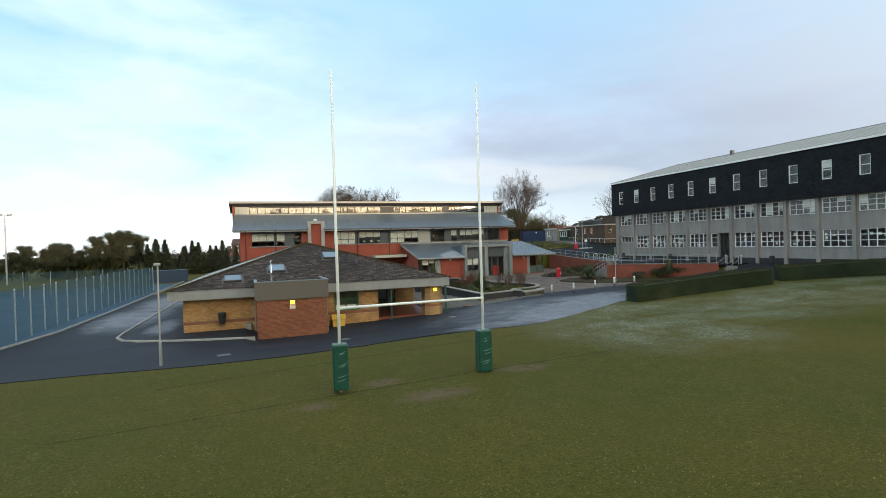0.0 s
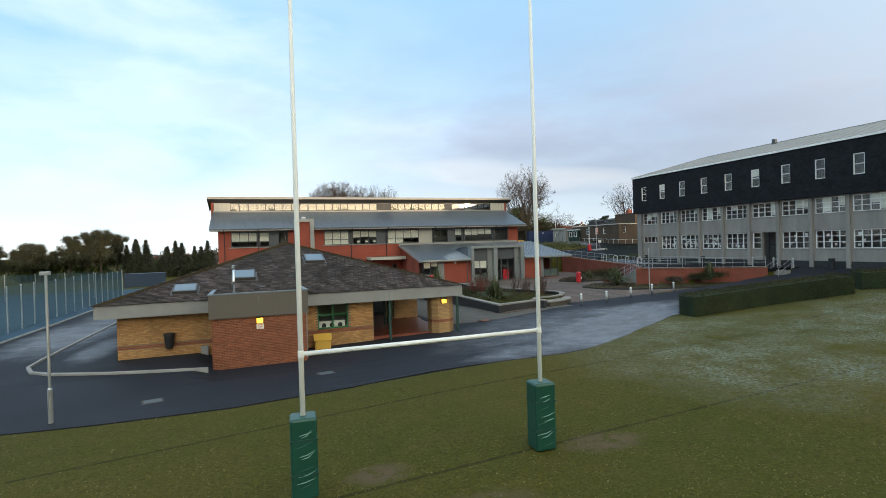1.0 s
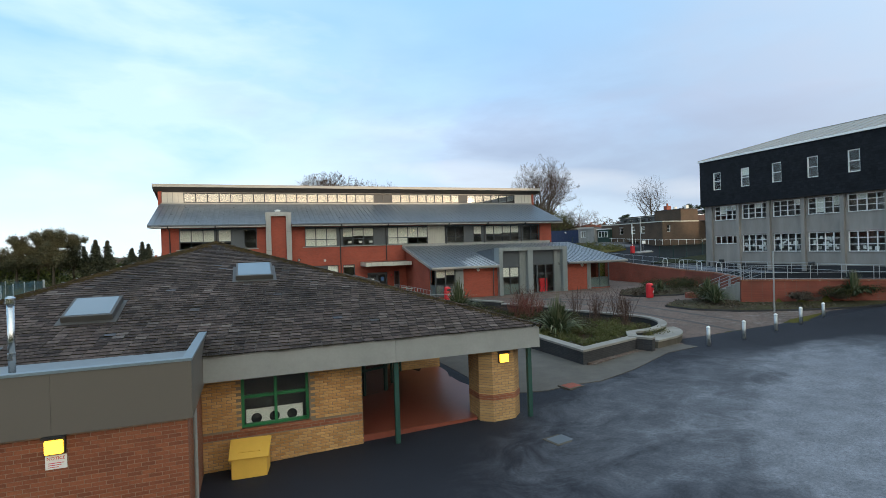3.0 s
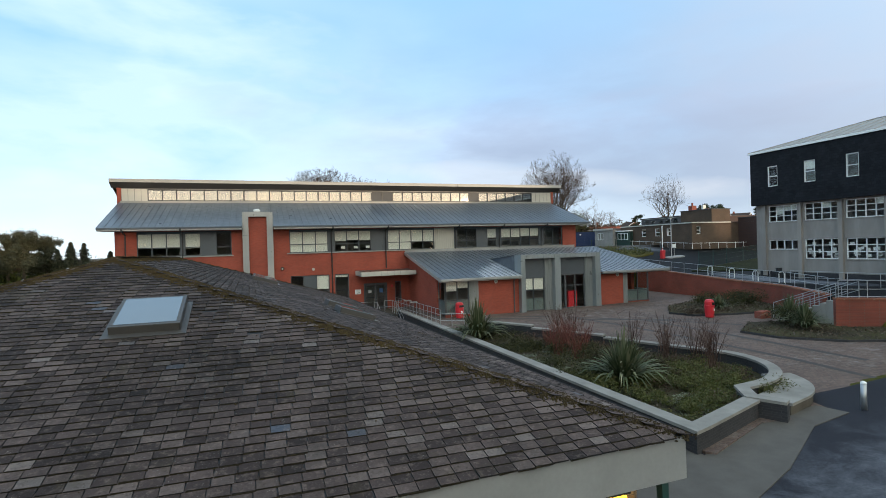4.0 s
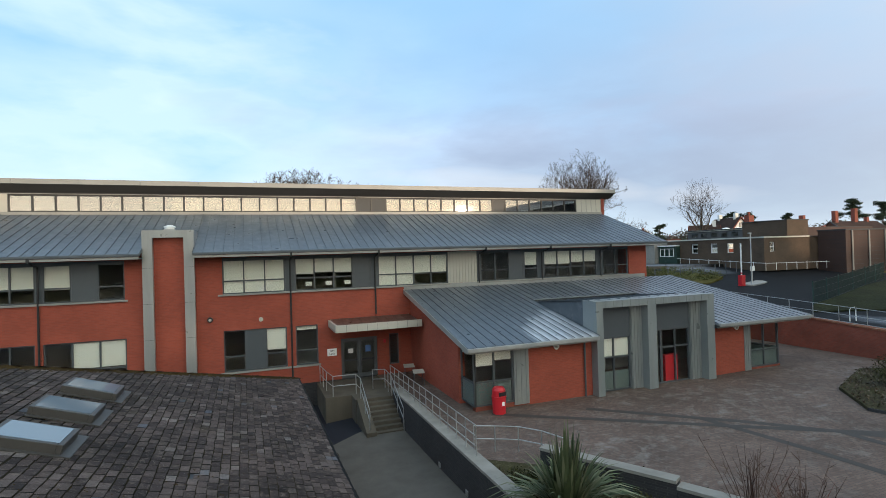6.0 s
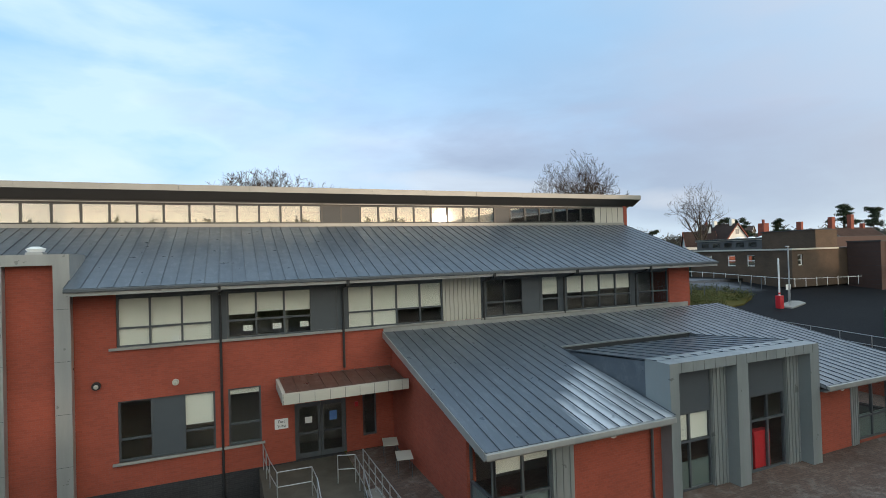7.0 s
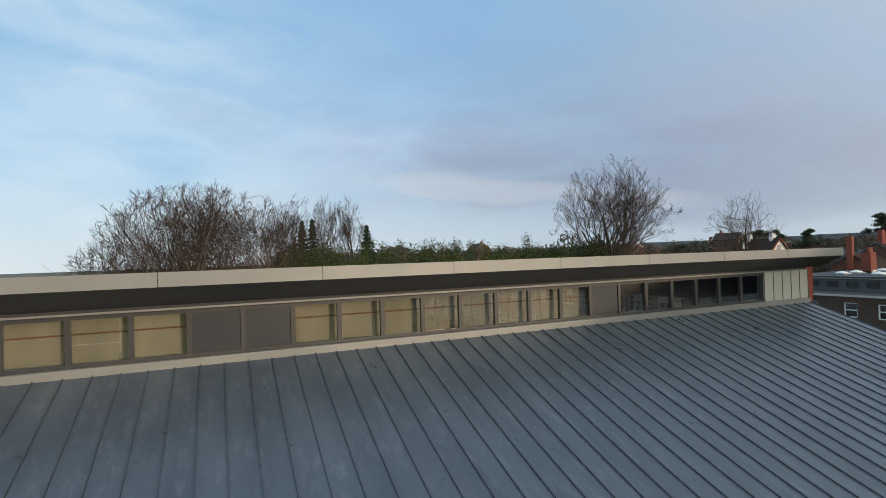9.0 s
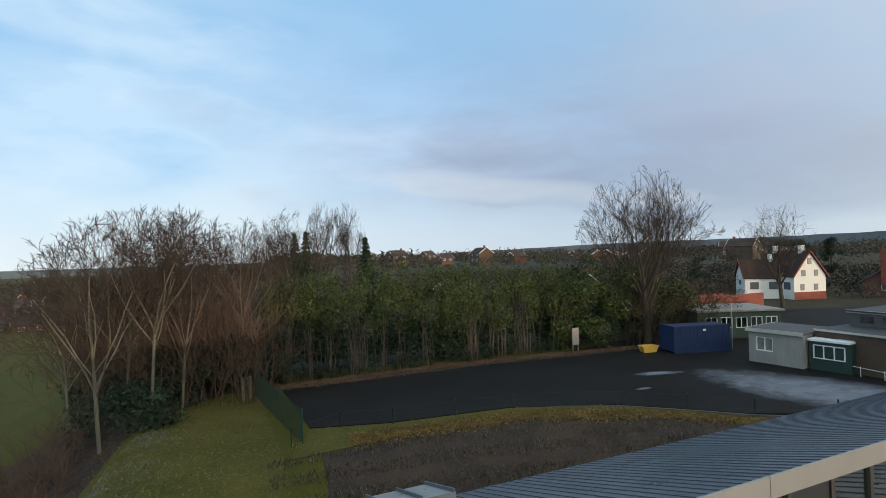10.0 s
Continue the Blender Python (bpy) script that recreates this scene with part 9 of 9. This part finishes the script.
for poly_, zf in ((BED, lambda x, y: base_z(x, y) + 0.18), (BED2, lambda x, y: plaza_z(x, y) + 0.18), ([(18.5, 41.6), (21.7, 43), (25.8, 45.5), (26.2, 49), (23, 59), (18.5, 61)], lambda x, y: soil_z(y) + 0.01)):
    xs_, ys_ = [p[0] for p in poly_], [p[1] for p in poly_]
    for i in range(3200):
        x, y = rp.uniform(min(xs_), max(xs_)), rp.uniform(min(ys_), max(ys_))
        inside = False
        for (xa, ya), (xb, yb) in zip(poly_, poly_[1:] + poly_[:1]):
            if (ya > y) != (yb > y) and x < (xb - xa) * (y - ya) / (yb - ya) + xa:
                inside = not inside
        if inside:
            p = Vector((x, y, zf(x, y) + rp.random() * 0.05))
            e1, e2 = rand_dir(rp) * 0.095, rand_dir(rp) * 0.07
            ll.add([p - e1, p + e2, p + e1], [(0, 1, 2)])
solo(ll, "leaf_litter", M_DEAD, "fallen brown leaves and bark over the beds", "leaf litter", kind="stuff")

# planted terraces of the bank behind the school
bk = Geo()
for i in range(30000):
    x = rp.uniform(23.5, 52)
    edge = lerp(x, [22, 31, 38.9, 45.5, 52], [106, 105.6, 104.6, 101.5, 96])
    off = 1.6 + rp.random() ** 0.85 * 12
    y = edge - off
    if y < 87:
        continue
    if math.sin(off * 3.6 + 0.5 * noise.noise((x * 0.2, y * 0.2, 3))) < rp.uniform(-0.7, 0.5):
        continue
    h = rp.uniform(0.06, 0.30)
    p, d = Vector((x, y, gz(x, y) + 0.04)), Vector((rp.gauss(0, 0.10), rp.gauss(0, 0.10), h))
    s_ = Vector((rp.uniform(0.01, 0.03), rp.uniform(-0.02, 0.02), 0))
    bk.add([p - s_, p + s_, p + d], [(0, 1, 2)])
solo(bk, "bank_planting", M_DEAD, "rows of brown dormant shrubs on the bank", "shrubs", kind="stuff")
drape("bank_turf", [(14, 99), (24.4, 87.5), (24.4, 108), (24.2, 118.6), (21.8, 119.6), (19.0, 116.6), (16.5, 112.5)], gz, 0.05, M_ROUGH, "rough frosted grass slope behind the school", "bank", skirt=0.3)
drape("bank_litter", [(3, 118), (2, 96), (13.9, 95), (14, 99.05), (16.45, 112.5), (18.95, 116.6), (21.75, 119.7), (24.5, 121), (24, 130), (12, 136), (9.5, 134), (12, 121)], gz, 0.03, M_BANK, "dark leaf-strewn ground under the bank trees", "bank", skirt=0.3)
drape("bank", [(24.5, 87), (52, 87), (50.5, 97.4), (45.2, 102.4), (38.8, 105.2), (31, 106), (26.5, 106)], gz, 0.05, M_BANK, "dark leaf-litter bank behind the school", "bank", skirt=0.4)
drape("bank_grass", [(24.6, 104), (30.5, 104.4), (38.6, 103.8), (45, 101.2), (50.2, 96.6), (50.8, 97.9), (45.6, 103.0), (38.9, 106), (31, 106.9), (26.3, 108.3)], gz, 0.10, M_ROUGH, "rough yellowed grass strip along the yard", "verge", skirt=0.3)

# ---- houses and distance ----
M_TILEROOF = earth_mat("brown_roof_tile", (0.055, 0.042, 0.040), (0.075, 0.056, 0.050), (0.10, 0.080, 0.072), 4)
M_DULLBRICK = brick_mat("dull_house_brick", (0.20, 0.085, 0.055), (0.16, 0.065, 0.045), (0.2, 0.14, 0.1), "xy")
M_RENDER = plain("white_render_house", (0.74, 0.72, 0.68), 0.8, 0.0, 0.08)


def house(name, label, m, w, d, h, rise, wall, group="houses", win=2, roof=None, trim=None):
    """A small house, its ridge running along x, with windows on the long side."""
    t = thing(name, label, "house", m, group)
    g = Geo().box(-w / 2, w / 2, -d / 2, d / 2, -1.5, h)
    g.add([(-w / 2, -d / 2, h), (-w / 2, d / 2, h), (-w / 2, 0, h + rise * 0.96)], [(0, 2, 1)])
    g.add([(w / 2, -d / 2, h), (w / 2, d / 2, h), (w / 2, 0, h + rise * 0.96)], [(0, 1, 2)])
    g.make("wall", wall, t)
    o = 0.35
    for s in (-1, 1):
        pts = [(-w / 2 - o, s * (d / 2 + o), h - 0.2), (w / 2 + o, s * (d / 2 + o), h - 0.2), (w / 2 + o, 0, h + rise), (-w / 2 - o, 0, h + rise)]
        Geo().slab(pts if s < 0 else pts[::-1], 0.14).make("roof", roof or M_TILEROOF, t)
    Geo().box(w * 0.28, w * 0.28 + 0.8, -0.4, 0.4, h + rise * 0.55, h + rise + 1.0).make("chimney", wall if wall is M_RENDER else M_REDWALL, t)
    for e in (-1, 1):
        g2 = Geo().beam((e * (w / 2 + o + 0.02), -(d / 2 + o), h - 0.25), (e * (w / 2 + o + 0.02), 0, h + rise - 0.05), 0.06, 0.22).beam((e * (w / 2 + o + 0.02), d / 2 + o, h - 0.25), (e * (w / 2 + o + 0.02), 0, h + rise - 0.05), 0.06, 0.22)
        g2.make("bargeboard", trim or (M_WHITE if wall is not M_RENDER else M_REDWALL), t)
    for lv in range(2 if h > 4 else 1):
        for i in range(win):
            x = -w / 2 + w * (i + 0.5) / win
            z = 1.0 + lv * 2.7
            f = Geo().box(x - 0.75, x + 0.75, -d / 2 - 0.06, -d / 2 - 0.002, z - 0.08, z + 1.28).make("window", M_WHITE if wall is not M_RENDER else M_FRAME, t)
            Geo().box(x - 0.65, x + 0.65, -d / 2 - 0.075, -d / 2 - 0.062, z, z + 1.2).make("pane", M_PANEL, f)
    f = Geo().box(-w / 2 - 0.06, -w / 2 - 0.002, -0.8, 0.8, h - 1.6, h - 0.4).make("window", M_WHITE, t)
    Geo().box(-w / 2 - 0.075, -w / 2 - 0.062, -0.7, 0.7, h - 1.5, h - 0.5).make("pane", M_PANEL, f)
    return t


M_HOUSEROOF = earth_mat("dark_brown_tile", (0.040, 0.026, 0.023), (0.058, 0.037, 0.031), (0.07, 0.05, 0.042), 4)
wh = house("white_house", "white rendered house with steep dark brown roof and sunlit gable", pose(123.2, 141.0, 5.8, 0, 0, -106), 9.5, 6.6, 3.5, 4.6, M_RENDER, group="white house", win=3, roof=M_HOUSEROOF)
for yy, zz in ((-1.6, 0.8), (1.2, 0.8), (-1.3, 3.4), (1.3, 3.4), (0.0, 5.6)):
    f = Geo().box(4.752, 4.80, yy - 0.42, yy + 0.42, zz, zz + 1.15).make("window", M_FRAME, wh)
    Geo().box(4.80, 4.82, yy - 0.34, yy + 0.34, zz + 0.08, zz + 1.07).make("pane", M_PANEL, f)
Geo().box(4.752, 4.79, -3.3, 3.3, -1.0, 0.5).make("plinth", M_REDWALL, wh)
Geo().box(-3.6, -2.8, -0.4, 0.4, 6.2, 9.1).make("chimney", M_RENDER, wh)
house("white_house", "white rendered wing with steep dark brown gable", pose(118.6, 144.0, 5.8, 0, 0, -36), 6.5, 5.0, 3.2, 3.4, M_RENDER, group="white house", win=2, roof=M_HOUSEROOF)
h1 = house("terraced_house", "red brick house with brown tiled roof", pose(-40, 292, gz(-40, 292), 0, 0, 20), 9, 8, 2.8, 2.4, M_DULLBRICK)
h2 = house("brick_house", "buff brick house with brown tiled roof", pose(-8, 300, gz(-8, 300), 0, 0, -10), 10, 8, 5.0, 2.8, M_BROWNFAR)
for label_, m_, w_, d_, h_, rise_, stacks in (
    ("red brick house with hipped grey roof behind the annexe", pose(141.5, 132, 4.2, 0, 0, 8), 11.0, 8.0, 3.4, 2.8, ((-6.0, 9.6),)),
    ("tall red brick house with tiled roof behind the annexe", pose(155.5, 132, 4.2, 0, 0, -5), 15.0, 9.0, 5.0, 3.2, ((-6.0, 10.8), (0.5, 11.4))),
):
    hs = house("brick_house", label_, m_, w_, d_, h_, rise_, M_DULLBRICK, group="houses behind the annexe", win=3, roof=M_HOUSEROOF, trim=M_FRAME)
    for x_, top_ in stacks:
        Geo().box(x_ - 0.5, x_ + 0.5, -0.5, 0.5, h_ - 0.5, top_).make("chimney", M_REDWALL, hs)
rh = random.Random(99)
for i in range(70):
    a = rh.uniform(-0.42, 0.98)
    dist = rh.uniform(280, 620) if a < 0.1 else rh.uniform(190, 520)
    x, y = 20 + math.sin(a) * dist, 60 + math.cos(a) * dist
    if 100 < x < 160 and y < 260:
        continue
    lift = 0.0 if a < 0.1 else min(9.0, 4.5 + 0.01 * dist)
    copy_thing(h1 if rh.random() < 0.5 else h2, pose(x, y, gz(x, y) + lift, 0, 0, rh.choice((10, 100, 190, 280)) + rh.uniform(-25, 25)) @ Matrix.Scale(0.85, 4))
for i, (x, y, z, rz, src) in enumerate(((66, 172, 4.6, 20, h2), (73, 169, 4.2, 110, h1), (80, 164, 4.8, 15, h2), (85.5, 160, 4.6, 100, h1), (90, 157, 6.2, 200, h2), (97, 168, 5.4, 70, h2), (58, 186, 4.6, 10, h1), (104, 158, 4.8, 160, h1), (150, 168, 5.0, 60, h2), (164, 176, 5.2, 20, h1), (112, 176, 5.5, 95, h2), (-10, 226, 0.4, 12, h1), (-19, 231, 0.4, 14, h1), (-28, 236, 0.4, 16, h1), (-38, 240, 0.4, 18, h1), (-2, 222, 0.4, 8, h1), (6, 219, 0.4, 100, h1), (-14, 246, 0.4, 10, h1), (-33, 256, 0.4, 14, h1))):
    copy_thing(src, pose(x, y, z - 1.3, 0, 0, rz) @ Matrix.Scale(0.78, 4))
far = Geo()
for i in range(1500):
    a, dist = rh.uniform(-0.75, 1.15), rh.uniform(170, 900)
    x, y = 20 + math.sin(a) * dist, 60 + math.cos(a) * dist
    s = rh.uniform(2.0, 5.0) * (0.7 + dist / 900)
    lift = 0.0 if a < 0.1 else min(9.0, 4.5 + 0.01 * dist)
    if dist < 320 and a > 0.35:
        s *= 0.6
    clump(far, (x, y, gz(x, y) + lift + s * 0.5), s * 1.5, s * 1.5, s, 85, s * 0.24, rh, 0.35)
for i in range(760):
    x, y = rh.uniform(58, 250), rh.uniform(126, 275)
    if 106 < x < 130 and y < 148 or 92 < x < 112 and y < 140 or x < 92 and y < 130:
        continue
    s = rh.uniform(1.5, 3.6)
    clump(far, (x, y, gz(x, y) + s * 0.5), s * 1.4, s * 1.4, s, 150, s * 0.2, rh, 0.35)
solo(far, "far_wood", leaf_mat("winter_wood", (0.040, 0.032, 0.026), (0.062, 0.050, 0.038), (0.055, 0.062, 0.034)), "distant winter woods and garden trees", "woods", kind="stuff")
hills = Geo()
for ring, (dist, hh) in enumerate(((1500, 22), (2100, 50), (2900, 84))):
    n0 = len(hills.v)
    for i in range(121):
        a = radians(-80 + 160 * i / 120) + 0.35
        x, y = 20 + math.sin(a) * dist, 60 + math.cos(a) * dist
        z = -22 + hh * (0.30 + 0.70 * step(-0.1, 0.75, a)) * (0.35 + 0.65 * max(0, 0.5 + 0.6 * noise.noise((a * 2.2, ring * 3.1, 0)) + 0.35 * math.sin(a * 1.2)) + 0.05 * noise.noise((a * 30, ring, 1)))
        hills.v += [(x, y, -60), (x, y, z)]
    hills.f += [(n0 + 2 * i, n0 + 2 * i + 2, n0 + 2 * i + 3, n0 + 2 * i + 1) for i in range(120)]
# Distance haze is painted into the hills' blue-grey base colour.
solo(hills, "backdrop", earth_mat("hill_haze_paint", (0.105, 0.135, 0.165), (0.13, 0.16, 0.185), (0.09, 0.12, 0.14), 0.01), "low horizon hills with blue-grey haze painted into their colour", "hills", kind="structure")

# tufts on the bank and along the yard
hf = Geo()
for i in range(16000):
    y = rp.uniform(96, 113)
    x = lerp(y, [96, 99, 112.5, 116], [15.0, 14.4, 16.9, 19.2]) + abs(rp.gauss(0, 1.5))
    if noise.noise((x * 0.8, y * 0.8, 9)) < rp.uniform(-0.4, 0.4):
        continue
    z, h, a, w = gz(x, y) + 0.05, rp.uniform(0.02, 0.07), rp.random() * 6.283, rp.uniform(0.008, 0.022)
    dx, dy = math.cos(a), math.sin(a)
    hf.add([(x - dy * w, y + dx * w, z), (x + dy * w, y - dx * w, z), (x + dx * h, y + dy * h, z + h)], [(0, 1, 2)])
solo(hf, "frosted_grass", M_HOAR, "frosted grass tips down the side of the bank", "grass", kind="stuff")
gl = Geo()
for i in range(15000):
    x = rp.uniform(28, 51)
    y = lerp(x, [25, 31, 38.8, 45.3, 50.6], [105.3, 104.9, 104.2, 101.4, 96.6]) + rp.gauss(0, 0.5)
    p = Vector((x, y, gz(x, y) + 0.13))
    e1, e2 = rand_dir(rp) * 0.095, rand_dir(rp) * 0.07
    gl.add([p - e1, p + e2, p + e1], [(0, 1, 2)])
solo(gl, "leaf_litter", M_GOLD, "golden fallen leaves along the yard bank", "leaf litter", kind="stuff")
tf = Geo()
for i in range(9000):
    if i < 5000:
        x, y = rp.uniform(15, 24.3), rp.uniform(98, 119)
        if x < 14.2 + max(0.0, y - 112) * 0.62:
            continue
    else:
        x = rp.uniform(25, 50.6)
        y = lerp(x, [25, 31, 38.8, 45.3, 50.6], [106, 105.4, 104.8, 102.0, 97.2]) + rp.uniform(-0.9, 0.9)
    z = gz(x, y) + 0.05
    h, a = rp.uniform(0.02, 0.10), rp.random() * 6.283
    dx, dy, w = math.cos(a), math.sin(a), rp.uniform(0.015, 0.045)
    tf.add([(x - dy * w, y + dx * w, z), (x + dy * w, y - dx * w, z), (x + dx * h, y + dy * h, z + h)], [(0, 1, 2)])
solo(tf, "grass_tufts", M_TUFT, "rough yellow-green grass tufts on the bank", "grass", kind="stuff")

# ---- blades and tufts of the lawn under the camera's way ----
rg = random.Random(123)
gr = Geo()
for i in range(80000):
    u = rg.random()
    y = 3.0 + 25.5 * u ** 0.9
    half = 6 + y * 0.95
    x = y * 0.36 + rg.uniform(-half, half)
    if x > 27 and y > 32 or y > lerp(x, [-60, -10, 1, 5, 8.9, 11.7, 14.8, 16.2, 18, 21.5, 27, 60], [27.6, 27.4, 26.3, 26.8, 27.45, 27.7, 27.75, 28.05, 28.85, 30.85, 33.9, 36]) - 0.04:
        continue
    if noise.noise((x * 0.8, y * 0.8, 4)) < rg.uniform(-0.7, 0.1):
        continue
    z = lawn_z(x, y)
    h, a = rg.uniform(0.008, 0.026), rg.random() * 6.283
    w = rg.uniform(0.012, 0.026)
    dx, dy = math.cos(a), math.sin(a)
    lean = rg.uniform(0.04, 0.10)
    gr.add([(x - dy * w, y + dx * w, z - 0.005), (x + dy * w, y - dx * w, z - 0.005), (x + dx * lean, y + dy * lean, z + h)], [(0, 1, 2)])
solo(gr, "grass", M_BLADE, "short olive-green turf blades on the playing field", "grass", kind="stuff")


# ---- the slates that the camera passes nearest ----
for m_ in near:
    s_ = new("slate", slate_me)
    s_.parent = club
    s_.matrix_basis = m_

# ---- the nearest bricks of the boiler room ----
brick_me = {}
for x_, z_, half_ in front:
    key_ = round(half_, 3)
    if key_ not in brick_me:
        g_ = brick_geo(Geo(), 0.0, 0.0, 0.0, half_, random.Random(3))
        brick_me[key_] = bpy.data.meshes.new("brick")
        brick_me[key_].from_pydata(g_.v, [], g_.f)
        brick_me[key_].materials.append(M_BROWNPC)
    s_ = new("brick", brick_me[key_])
    s_.parent = boil
    s_.matrix_basis = pose(x_, 33.8, z_)
